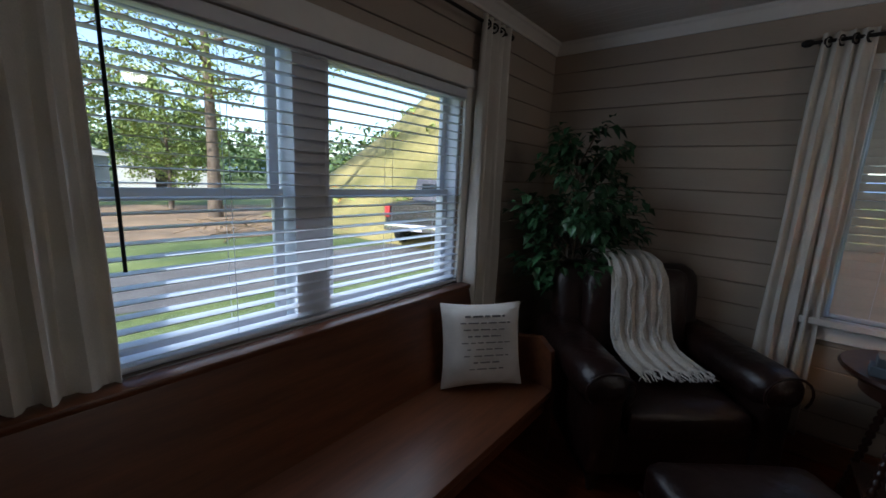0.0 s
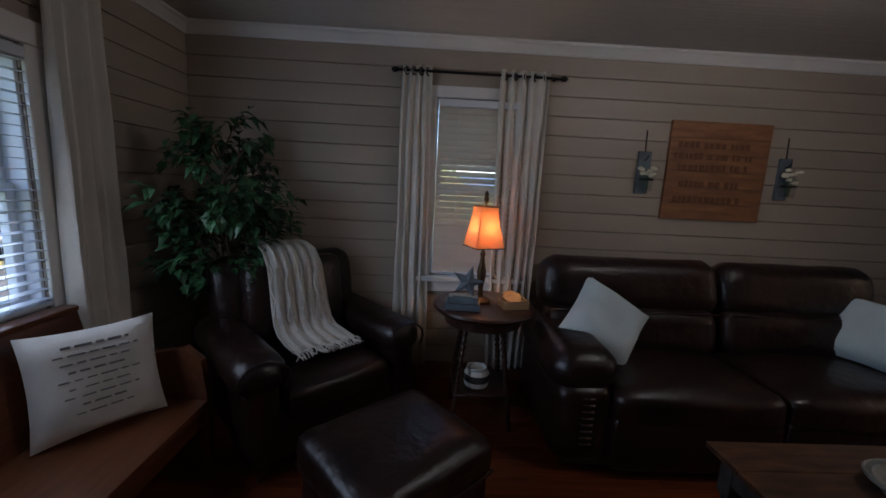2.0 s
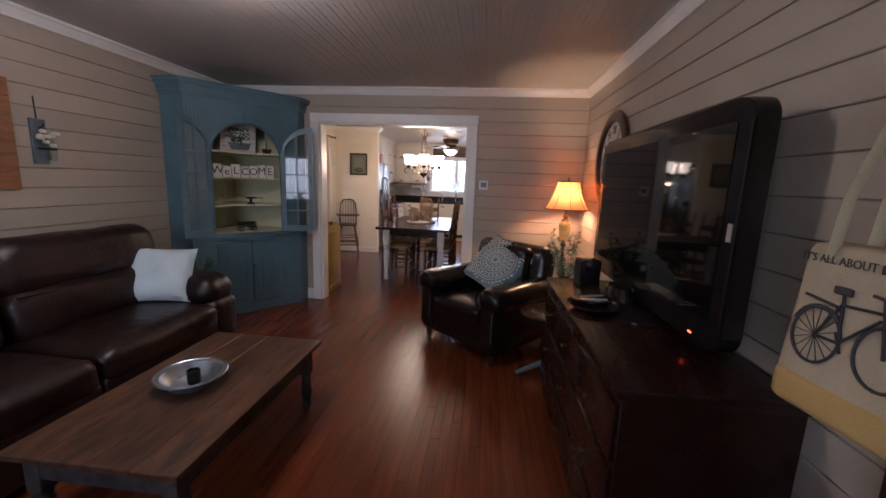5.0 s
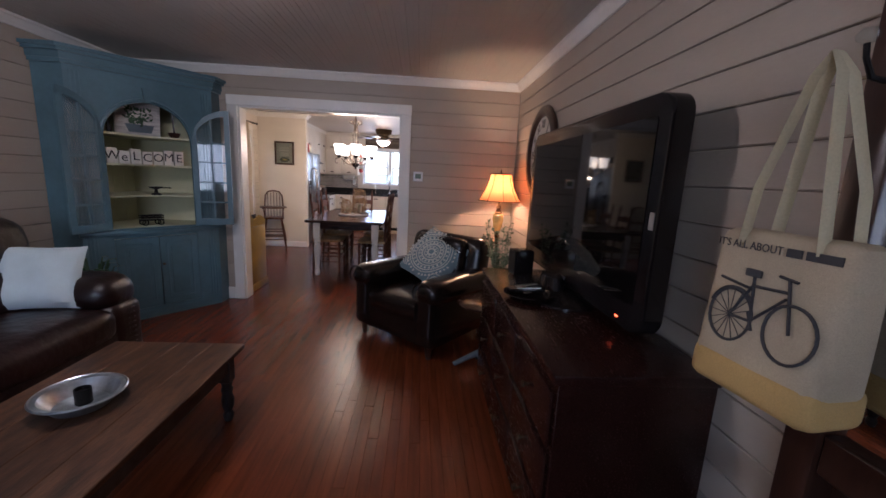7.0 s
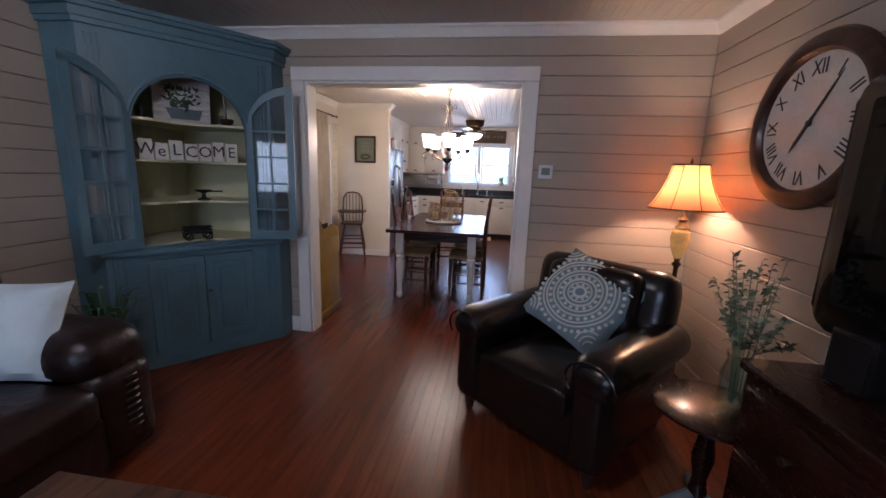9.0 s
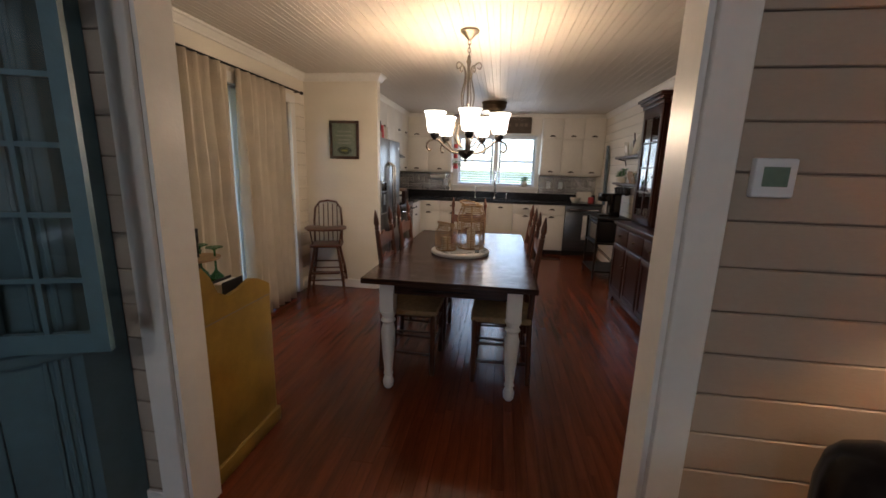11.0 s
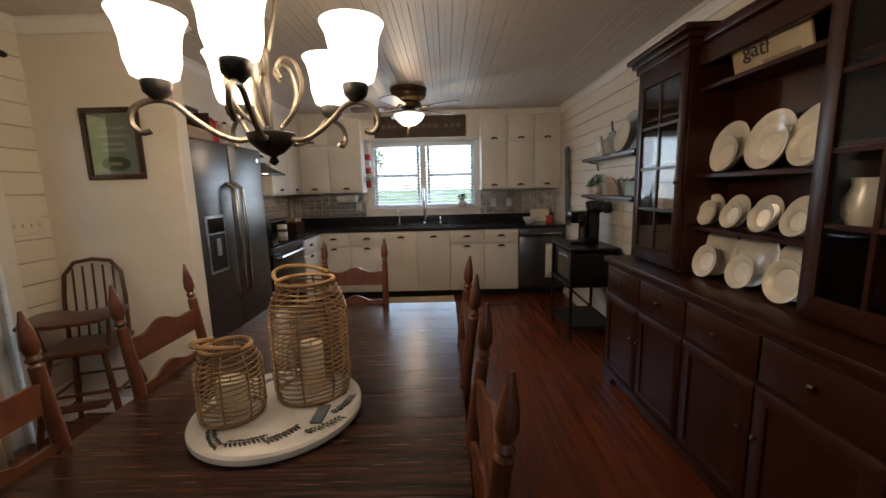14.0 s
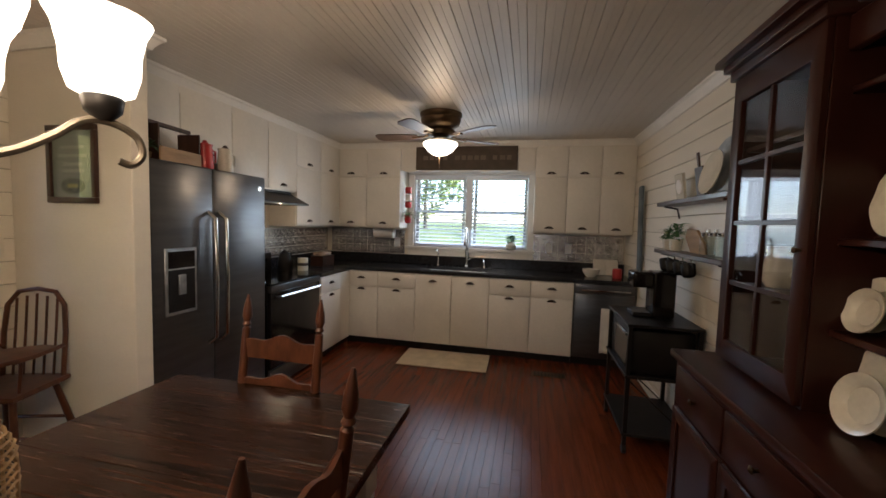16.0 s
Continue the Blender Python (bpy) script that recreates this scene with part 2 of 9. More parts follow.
def pillow(w, h, t, n=14, seed=0.0):
    """A square cushion standing in the xz plane, thickest in its middle, with pointed corners."""
    bm = bmesh.new()
    for side in (1, -1):
        g = [[None] * (n + 1) for _ in range(n + 1)]
        for i in range(n + 1):
            for j in range(n + 1):
                u, v = 2 * i / n - 1, 2 * j / n - 1
                k = ((1 - u ** 4) * (1 - v ** 4)) ** 0.55
                pinch = 1 - 0.07 * (1 - abs(u) ** 2) * (abs(v) ** 3) , 1 - 0.07 * (1 - abs(v) ** 2) * (abs(u) ** 3)
                x, z = u * w / 2 * pinch[1], v * h / 2 * pinch[0]
                y = side * (t / 2 * k * (1 + 0.22 * noise.noise(Vector((u * 1.7 + seed, v * 1.7, side)))) + 0.002)
                g[i][j] = bm.verts.new((x, y, z + h / 2))
        for i in range(n):
            for j in range(n):
                f = (g[i][j], g[i + 1][j], g[i + 1][j + 1], g[i][j + 1])
                bm.faces.new(f if side < 0 else f[::-1])
    bmesh.ops.remove_doubles(bm, verts=bm.verts, dist=0.0045)
    return bm


def slab(outline, z0, z1, bm=None, m=None, b=0.0):
    """A flat body of that outline (x, y) between two heights."""
    bm = bm or bmesh.new()
    lo = [bm.verts.new((x, y, z0)) for x, y in outline]
    hi = [bm.verts.new((x, y, z1)) for x, y in outline]
    k = len(outline)
    for i in range(k):
        bm.faces.new((lo[i], lo[(i + 1) % k], hi[(i + 1) % k], hi[i]))
    bm.faces.new(lo[::-1])
    top = bm.faces.new(hi)
    vs = lo + hi
    if b:
        o = bmesh.ops.bevel(bm, geom=list(top.edges), offset=b, segments=2, affect="EDGES", profile=0.5)
        vs = list({v for f in o["faces"] for v in f.verts} | {v for v in lo if v.is_valid})
    place(bm, vs, m)
    return bm


def arc(cx, cy, r, a0, a1, n=12):
    return [(cx + r * math.cos(radians(a0 + (a1 - a0) * i / n)), cy + r * math.sin(radians(a0 + (a1 - a0) * i / n))) for i in range(n + 1)]


def lettering(name, text, size, m, material, parent=None, label="", depth=0.002, align="CENTER"):
    """Raised writing in Blender's own font, turned into a mesh."""
    cu = bpy.data.curves.new(name, "FONT")
    cu.body, cu.size, cu.align_x, cu.align_y, cu.extrude = text, size, align, "CENTER", depth
    cu.resolution_u = 2
    tmp = new("tmp_text", cu)
    me = bpy.data.meshes.new_from_object(tmp.evaluated_get(bpy.context.evaluated_depsgraph_get()))
    bpy.data.objects.remove(tmp)
    me.name = name
    me.materials.clear()
    me.materials.append(material)
    ob = new(name, me)
    if parent is not None:
        ob.parent = parent
    ob.matrix_basis = m
    if label:
        ob["label"] = label
    return ob
# ---- the rooms ----
LX0, LX1, LY0, LY1 = -6.10, 0.0, -1.48, 2.49      # sitting room
KX0, KX1, KY0, KY1 = 0.12, 6.30, -1.48, 2.49      # dining room and kitchen
CZ = 2.40
OPY0, OPY1, OPZ = -0.24, 1.41, 2.03               # wide opening between them
W1Y0, W1Y1, W1Z0, W1Z1 = -0.34, 1.41, 0.83, 1.91  # front window
W2X0, W2X1, W2Z0, W2Z1 = -4.44, -3.86, 0.80, 2.02  # side window behind the sofa's end table
KWY0, KWY1, KWZ0, KWZ1 = -0.36, 1.08, 1.15, 2.06  # kitchen window
SLX0, SLX1, SLZ = 1.15, 2.78, 2.05                # sliding door
PITCH = 0.1295


def wall_core(name, axis, at0, at1, u0, u1, holes, material, label):
    """A wall with real holes: axis is the way that it faces, u the way along it."""
    bm = bmesh.new()
    cuts = sorted({u0, u1, *[h[0] for h in holes], *[h[1] for h in holes]})

    def put(a, b, z0, z1):
        if b - a < 1e-6 or z1 - z0 < 1e-6:
            return
        if axis == "x":
            box(at0, at1, a, b, z0, z1, bm=bm)
        else:
            box(a, b, at0, at1, z0, z1, bm=bm)

    for a, b in zip(cuts, cuts[1:]):
        z = 0.0
        for h in sorted([h for h in holes if h[0] <= a + 1e-6 and h[1] >= b - 1e-6], key=lambda q: q[2]):
            put(a, b, z, h[2])
            z = h[3]
        put(a, b, z, CZ + 0.02)
    w = part(name, bm, material, smooth=False)
    return tagged(w, label, "wall", kind="structure")


wall_lw = wall_core("wall_west", "x", LX0 - 0.14, LX0, LY0 - 0.3, LY1 + 0.14, [(W1Y0, W1Y1, W1Z0, W1Z1)], GAP, "greige painted board wall with the wide front window")
wall_ln = wall_core("wall_north", "y", LY1, LY1 + 0.14, LX0, KX0, [(W2X0, W2X1, W2Z0, W2Z1)], GAP, "greige painted horizontal board wall behind the sofa")
wall_ls = wall_core("wall_south", "y", LY0 - 0.14, LY0, LX0, LX1, [], GAP, "greige painted horizontal board wall behind the television")
wall_le = wall_core("wall_east", "x", LX1, KX0, KY0 - 0.14, LY1, [(OPY0, OPY1, 0.0, OPZ)], GAP, "greige painted board wall with a wide cased opening")
wall_kn = wall_core("wall_dining_north", "y", KY1, KY1 + 0.14, KX0, KX1 + 0.14, [(SLX0, SLX1, 0.0, SLZ)], CREAMGAP, "cream painted board wall with a glass sliding door")
wall_ks = wall_core("wall_dining_south", "y", KY0 - 0.14, KY0, KX0, KX1 + 0.14, [], CREAMGAP, "cream painted board wall behind the dresser")
wall_ke = wall_core("wall_kitchen_east", "x", KX1, KX1 + 0.14, KY0, KY1, [(KWY0, KWY1, KWZ0, KWZ1)], CREAM, "cream kitchen wall with a window over the sink")
partition = tagged(part("wall_partition", box(3.104, 3.20, 1.63, KY1, 0, CZ, 0.004), CREAM, smooth=False), "smooth cream partition wall beside the refrigerator", "wall", kind="structure")
soffit_wall = tagged(part("wall_kitchen_north", box(3.20, KX1, 2.30, KY1, 0, CZ), CREAM, smooth=False), "cream wall behind the refrigerator and cooker", "wall", kind="structure")

# Floor bed and ceiling
bed = tagged(part("floor", box(LX0 - 0.14, KX1 + 0.14, KY0 - 0.14, KY1 + 0.14, -0.20, -0.016), FLOORGAP, smooth=False), "narrow reddish brown polished hardwood strip floor", "floor", kind="structure")


def ceiling_mesh(name, x0, x1, y0, y1, label, groove=0.006):
    bm = bmesh.new()
    box(x0, x1, y0, y1, CZ + 0.012, CZ + 0.12, bm=bm)
    w, y = 0.082, y0
    while y < y1 - 0.004:
        e = min(y + w, y1)
        p = [(y, CZ + groove), (y + 0.0025, CZ), (y + w * 0.49, CZ), (y + w * 0.5, CZ + groove / 2), (y + w * 0.51, CZ), (e - 0.0025, CZ), (e, CZ + groove)]
        a = [bm.verts.new((x0, yy, zz)) for yy, zz in p]
        c = [bm.verts.new((x1, yy, zz)) for yy, zz in p]
        for i in range(len(p) - 1):
            bm.faces.new((a[i], a[i + 1], c[i + 1], c[i]))
        y = e
    return tagged(part(name, bm, CEIL, smooth=False), label, "ceiling", kind="structure")


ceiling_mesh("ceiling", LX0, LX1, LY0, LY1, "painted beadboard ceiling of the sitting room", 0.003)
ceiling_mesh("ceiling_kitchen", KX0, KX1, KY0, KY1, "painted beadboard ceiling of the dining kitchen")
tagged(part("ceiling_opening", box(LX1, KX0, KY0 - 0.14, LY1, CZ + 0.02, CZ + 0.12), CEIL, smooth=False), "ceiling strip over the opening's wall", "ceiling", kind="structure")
# roof slab with eaves that closes the house above
roof = tagged(part("roof", box(LX0 - 0.55, KX1 + 0.6, KY0 - 0.6, KY1 + 0.6, CZ + 0.13, CZ + 0.30, 0.02), TRIM, smooth=False), "flat white painted eaves and roof slab", "roof", kind="structure")


def crown(name, pts, material=TRIM):
    """Crown moulding along a closed run of corners (x, y), the room on its left."""
    prof = [(0.0, -0.075), (0.014, -0.075), (0.020, -0.06), (0.045, -0.025), (0.058, -0.016), (0.058, 0.0)]
    bm = bmesh.new()
    k = len(pts)
    rows = []
    for i in range(k):
        p, a, b = Vector(pts[i]), Vector(pts[i - 1]), Vector(pts[(i + 1) % k])
        d0, d1 = (p - a).normalized(), (b - p).normalized()
        n0, n1 = Vector((-d0.y, d0.x)), Vector((-d1.y, d1.x))
        mit = n0 + n1
        mit = mit / max(mit.dot(n0), 0.2)
        rows.append([bm.verts.new((p.x + mit.x * o, p.y + mit.y * o, CZ - 0.001 + z)) for o, z in prof])
    for i in range(k):
        a, b = rows[i], rows[(i + 1) % k]
        for j in range(len(prof) - 1):
            bm.faces.new((a[j], b[j], b[j + 1], a[j + 1]))
    return tagged(part(name, bm, material, smooth=False), "white painted crown moulding", "moulding", kind="structure")


PT = 0.012  # thickness of wall planks
crown("trim_crown_sitting_room", [(LX0 + PT, LY0 + PT), (LX1 - PT, LY0 + PT), (LX1 - PT, LY1 - PT), (LX0 + PT, LY1 - PT)])
crown("trim_crown_kitchen", [(KX0 + PT, KY0 + PT), (5.985, KY0 + PT), (5.985, 1.985), (3.202, 1.985), (3.202, 1.628), (3.102, 1.628), (3.102, KY1 - PT), (KX0 + PT, KY1 - PT)])


def base_run(name, axis, face, u0, u1, sign, h=0.13, material=TRIM):
    t = 0.016
    a, b = sorted((face, face + sign * t))
    bm = box(a, b, u0, u1, 0.001, h, 0.004) if axis == "x" else box(u0, u1, a, b, 0.001, h, 0.004)
    return tagged(part(name, bm, material), "painted baseboard", "baseboard", kind="structure")


base_run("baseboard_east_a", "x", LX1 - PT, OPY1 + 0.105, 1.60, -1)
base_run("baseboard_east_b", "x", LX1 - PT, LY0, OPY0 - 0.105, -1, material=GREIGE)
base_run("baseboard_south", "y", LY0 + PT, LX0, LX1, 1, material=GREIGE)
base_run("baseboard_north", "y", LY1 - PT, LX0, -0.97, -1, material=LAMPLITBROWN)
base_run("baseboard_partition", "x", 3.104, 1.64, KY1, -1, 0.10)
base_run("baseboard_dining_south", "y", KY0 + PT, KX0, 1.5, 1, 0.10)
base_run("baseboard_kitchen_south", "y", KY0 + PT, 3.45, 5.6, 1, 0.10)
base_run("baseboard_dining_north", "y", KY1 - PT, 2.9, 3.1, -1, 0.10)

# Casing of the wide opening, both faces and the lining
def casing(name, axis, face, sign, u0, u1, z0, z1, w=0.10, t=0.022, sill=False, material=TRIM):
    e = thing(name, "white painted wooden casing round the opening", "trim", kind="structure")
    a, b = sorted((face, face + sign * t))

    def bar(nm, p, q, zz0, zz1):
        part(nm, box(a, b, p, q, zz0, zz1, 0.004) if axis == "x" else box(p, q, a, b, zz0, zz1, 0.004), material, e)
    bar("jamb_casing", u0 - w, u0, z0, z1)
    bar("jamb_casing", u1, u1 + w, z0, z1)
    bar("head_casing", u0 - w - 0.004, u1 + w + 0.004, z1 + 0.001, z1 + w)
    if sill:
        a, b = sorted((face, face + sign * (t + 0.045)))
        bar("sill", u0 - w - 0.02, u1 + w + 0.02, z0 - 0.035, z0 - 0.001)
        a, b = sorted((face, face + sign * t))
        bar("apron", u0 - w, u1 + w, z0 - 0.12, z0 - 0.036)
    return e


casing("trim_opening", "x", LX1 - PT, -1, OPY0, OPY1, 0.001, OPZ)
casing("trim_opening_dining", "x", KX0 + PT, 1, OPY0, OPY1, 0.001, OPZ)
lining = thing("trim_opening_lining", "white painted lining of the wide opening", "trim", kind="structure")
part("side_lining", box(LX1 - PT, KX0 + PT, OPY0 - 0.001, OPY0 + 0.016, 0.001, OPZ), TRIM, lining)
part("side_lining", box(LX1 - PT, KX0 + PT, OPY1 - 0.016, OPY1 + 0.001, 0.001, OPZ), TRIM, lining)
part("head_lining", box(LX1 - PT, KX0 + PT, OPY0 + 0.016, OPY1 - 0.016, OPZ - 0.016, OPZ + 0.001), TRIM, lining)


# ---- windows ----
def sash_window(name, axis, face0, face1, units, z0, z1, label, meet=None):
    """Double-hung units side by side in one opening. face0: outer, face1: inner face of the wall."""
    e = thing(name, label, "window", kind="structure")

    def bar(nm, d0, d1, u0, u1, zz0, zz1, material=VINYL, b=0.003, par=e):
        return part(nm, box(d0, d1, u0, u1, zz0, zz1, b) if axis == "x" else box(u0, u1, d0, d1, zz0, zz1, b), material, par)
    s = 1 if face1 > face0 else -1
    d = lambda f: face0 + (face1 - face0) * f
    ua, ub = units[0][0], units[-1][1]
    lo, hi = sorted((face0, face1))
    bar("sill_board", lo, hi, ua, ub, z0 - 0.001, z0 + 0.014)
    bar("head_jamb", lo, hi, ua, ub, z1 - 0.014, z1 + 0.001)
    bar("side_jamb", lo, hi, ua - 0.001, ua + 0.014, z0 + 0.014, z1 - 0.014)
    bar("side_jamb", lo, hi, ub - 0.014, ub + 0.001, z0 + 0.014, z1 - 0.014)
    for (p, q), (p2, q2) in zip(units, units[1:]):
        bar("mullion", lo, hi, q, p2, z0 + 0.014, z1 - 0.014)
    mz = meet or (z0 + z1) / 2
    for p, q in units:
        for nm, za, zb, f in (("upper_sash", mz - 0.02, z1 - 0.016, 0.22), ("lower_sash", z0 + 0.016, mz + 0.02, 0.42)):
            a, b = sorted((d(f), d(f + 0.18)))
            w = 0.036
            sa = part(nm, ring(axis, a, b, p + 0.016, q - 0.016, za, zb, w, w), VINYL, e)
            mid = (a + b) / 2
            g = bar("pane", mid - 0.002, mid + 0.002, p + 0.05, q - 0.05, za + w - 0.003, zb - w + 0.003, GLASS, 0, sa)
            g.visible_shadow = False
    return e


sash_window("window_1", "x", LX0 - 0.14, LX0, [(W1Y0, 0.435), (0.585, W1Y1)], W1Z0, W1Z1, "wide white double window with two sashes each", 1.345)
sash_window("window_2", "y", LY1 + 0.14, LY1, [(W2X0, W2X1)], W2Z0, W2Z1, "narrow white sash window")
sash_window("window_3", "x", KX1 + 0.14, KX1, [(KWY0, 0.33), (0.41, KWY1)], KWZ0, KWZ1, "white double window over the kitchen sink", 1.60)
casing("trim_window_1", "x", LX0 + PT, 1, W1Y0, W1Y1, W1Z0, W1Z1, 0.10, sill=True)
casing("trim_window_2", "y", LY1 - PT, -1, W2X0, W2X1, W2Z0, W2Z1, 0.075, sill=True)
casing("trim_window_3", "x", KX1, -1, KWY0, KWY1, KWZ0, KWZ1, 0.075, sill=True)

# glass sliding door
slider = thing("door_1", "white framed sliding glass door behind curtains", "door", kind="structure")
for x0, x1, y in ((SLX0, 2.0, KY1 + 0.085), (1.94, SLX1, KY1 + 0.035)):
    leaf = part("door_leaf", ring("y", y, y + 0.035, x0, x1, 0.0, SLZ, 0.075, 0.09, 0.08), VINYL, slider)
    g = part("pane", box(x0 + 0.07, x1 - 0.07, y + 0.015, y + 0.020, 0.085, SLZ - 0.075), GLASS, leaf)
    g.visible_shadow = False
part("door_handle", tube([(2.72, KY1 + 0.035, 0.95), (2.72, KY1 - 0.0, 0.97), (2.72, KY1 - 0.0, 1.17), (2.72, KY1 + 0.035, 1.19)], 0.008), VINYL, slider)
casing("trim_door_1", "y", KY1 - PT, -1, SLX0, SLX1, 0.001, SLZ, 0.085)


# ---- wall planks: each a board of its own under its wall ----
def planks(wall, axis, face, sign, u0, u1, holes, material, z0=0.0):
    z = z0
    t = PT
    a, b = sorted((face, face + sign * t))
    while z < CZ - 0.03:
        ze = min(z + PITCH, CZ)
        cuts = sorted({u0, u1, *[c for h in holes if h[2] < ze - 0.01 and h[3] > z + 0.01 for c in (h[0], h[1])]})
        for p, q in zip(cuts, cuts[1:]):
            segs = [(z + 0.0025, ze - 0.0025)]
            for h in holes:
                if h[0] <= p + 1e-6 and h[1] >= q - 1e-6:
                    new_s = []
                    for s0, s1 in segs:
                        if h[3] <= s0 or h[2] >= s1:
                            new_s.append((s0, s1))
                        else:
                            if h[2] - s0 > 0.01:
                                new_s.append((s0, h[2]))
                            if s1 - h[3] > 0.01:
                                new_s.append((h[3], s1))
                    segs = new_s
            for s0, s1 in segs:
                bm = box(a, b, p, q, s0, s1, 0.003) if axis == "x" else box(p, q, a, b, s0, s1, 0.003)
                part("plank", bm, material, wall, smooth=False)
        z = ze
# ---- sitting room ----
LEATHER = mat("dark_brown_leather", (0.0165, 0.0068, 0.0056), 0.36, var=0.45, vscale=4, fine=0.10, fscale=40, bump=0.8, bscale=14, rvar=0.12, coat=0.05)
LEATHER2 = mat("black_brown_leather", (0.012, 0.0075, 0.006), 0.26, var=0.3, vscale=4, fine=0.04, fscale=40, bump=0.12, bscale=20, rvar=0.08, coat=0.0)
PEWWOOD = mat("pew_wood", (0.115, 0.038, 0.015), 0.34, var=0.25, vscale=2.5, fine=0.14, fscale=16, stretch=(10, 1, 10), bump=0.05, coat=0.2)
DARKWOOD = mat("dark_stained_wood", (0.038, 0.015, 0.009), 0.32, var=0.3, vscale=3, fine=0.15, fscale=20, stretch=(8, 8, 1.5), bump=0.06, coat=0.15)
CHERRY = mat("dark_cherry_wood", (0.020, 0.0060, 0.0042), 0.26, var=0.2, vscale=3, fine=0.05, fscale=18, stretch=(2, 9, 9), coat=0.1)
RUSTIC = mat("worn_table_boards", (0.048, 0.021, 0.011), 0.40, var=0.4, vscale=4, fine=0.22, fscale=18, stretch=(1.5, 6, 6), bump=0.15, bscale=30, piece=0.12, second=(0.115, 0.052, 0.025))
BLACKPAINT = mat("worn_black_paint", (0.022, 0.022, 0.026), 0.45, var=0.4, vscale=14, fine=0.15, second=(0.06, 0.055, 0.05))
WHITECLOTH = mat("white_cotton", (0.62, 0.61, 0.59), 0.9, var=0.07, vscale=8, fine=0.06, fscale=240, bump=0.25, bscale=320, sheen=0.2)
PALEBLUE = mat("pale_blue_cotton", (0.50, 0.58, 0.60), 0.9, var=0.07, vscale=7, fine=0.06, fscale=240, bump=0.25, bscale=320, sheen=0.2)
CREAMCLOTH = mat("printed_cream_cotton", (0.58, 0.55, 0.51), 0.9, var=0.08, vscale=8, fine=0.06, fscale=240, bump=0.25, bscale=320)
PRINTGREY = mat("grey_print", (0.17, 0.16, 0.155), 0.85)
INK = mat("dark_print", (0.045, 0.04, 0.04), 0.8)
CURTAIN = cloth_glow("white_curtain_cloth", (0.80, 0.76, 0.69), 0.18)
LEAF = mat("dark_green_leaf", (0.028, 0.075, 0.030), 0.38, var=0.35, vscale=6, fine=0.1, piece=0.3)
BARK = mat("grey_bark", (0.12, 0.09, 0.06), 0.8, var=0.3, fine=0.2, bump=0.4, stretch=(4, 4, 1))
BLUECAB = mat("worn_blue_paint", (0.092, 0.165, 0.200), 0.40, var=0.12, vscale=4, fine=0.06, fscale=30, bump=0.08)
BUTTER = mat("pale_yellow_paint", (0.62, 0.60, 0.40), 0.5, var=0.06, fine=0.03)
SIGNWOOD = mat("stained_sign_boards", (0.27, 0.118, 0.052), 0.55, var=0.25, vscale=3, fine=0.16, fscale=16, stretch=(1.5, 9, 9), bump=0.1, piece=0.12)
GALV = mat("galvanised_metal", (0.42, 0.45, 0.47), 0.34, metal=0.9, var=0.25, vscale=14, fine=0.1)
BRASS = mat("aged_bronze", (0.10, 0.065, 0.035), 0.38, metal=0.8, var=0.25, vscale=10)
CHROME = mat("bright_metal", (0.65, 0.64, 0.62), 0.15, metal=1.0, var=0.03)
WAX = mat("cream_wax", (0.72, 0.66, 0.50), 0.5, var=0.05, sub=0.1)
SHADE = cloth_glow("warm_lamp_shade", (0.83, 0.51, 0.29), 0.5)
CANVAS = mat("natural_canvas", (0.42, 0.33, 0.22), 0.9, var=0.08, vscale=6, fine=0.1, fscale=260, bump=0.3, bscale=340)
STRAP = mat("cream_webbing", (0.56, 0.47, 0.30), 0.9, var=0.06, fine=0.08, fscale=200)
MUSTARD = mat("mustard_canvas", (0.46, 0.29, 0.10), 0.9, var=0.08, fine=0.1, fscale=260, bump=0.3, bscale=340)
PETAL = mat("cream_petal", (0.80, 0.74, 0.58), 0.7, var=0.08)
DIAL = mat("cream_clock_face", (0.62, 0.60, 0.55), 0.5, var=0.08, vscale=5)
SCREEN = mat("black_screen", (0.004, 0.0035, 0.0035), 0.04, var=0.05, fine=0.0, ior=1.24)
PIANO = mat("gloss_black_plastic", (0.010, 0.008, 0.008), 0.14, var=0.05)
MIRROR = mat("mirror_glass", (0.86, 0.87, 0.87), 0.015, metal=1.0, var=0.0, fine=0.0)
SLATE = mat("slate_grey_paint", (0.10, 0.125, 0.145), 0.6, var=0.25, vscale=9)


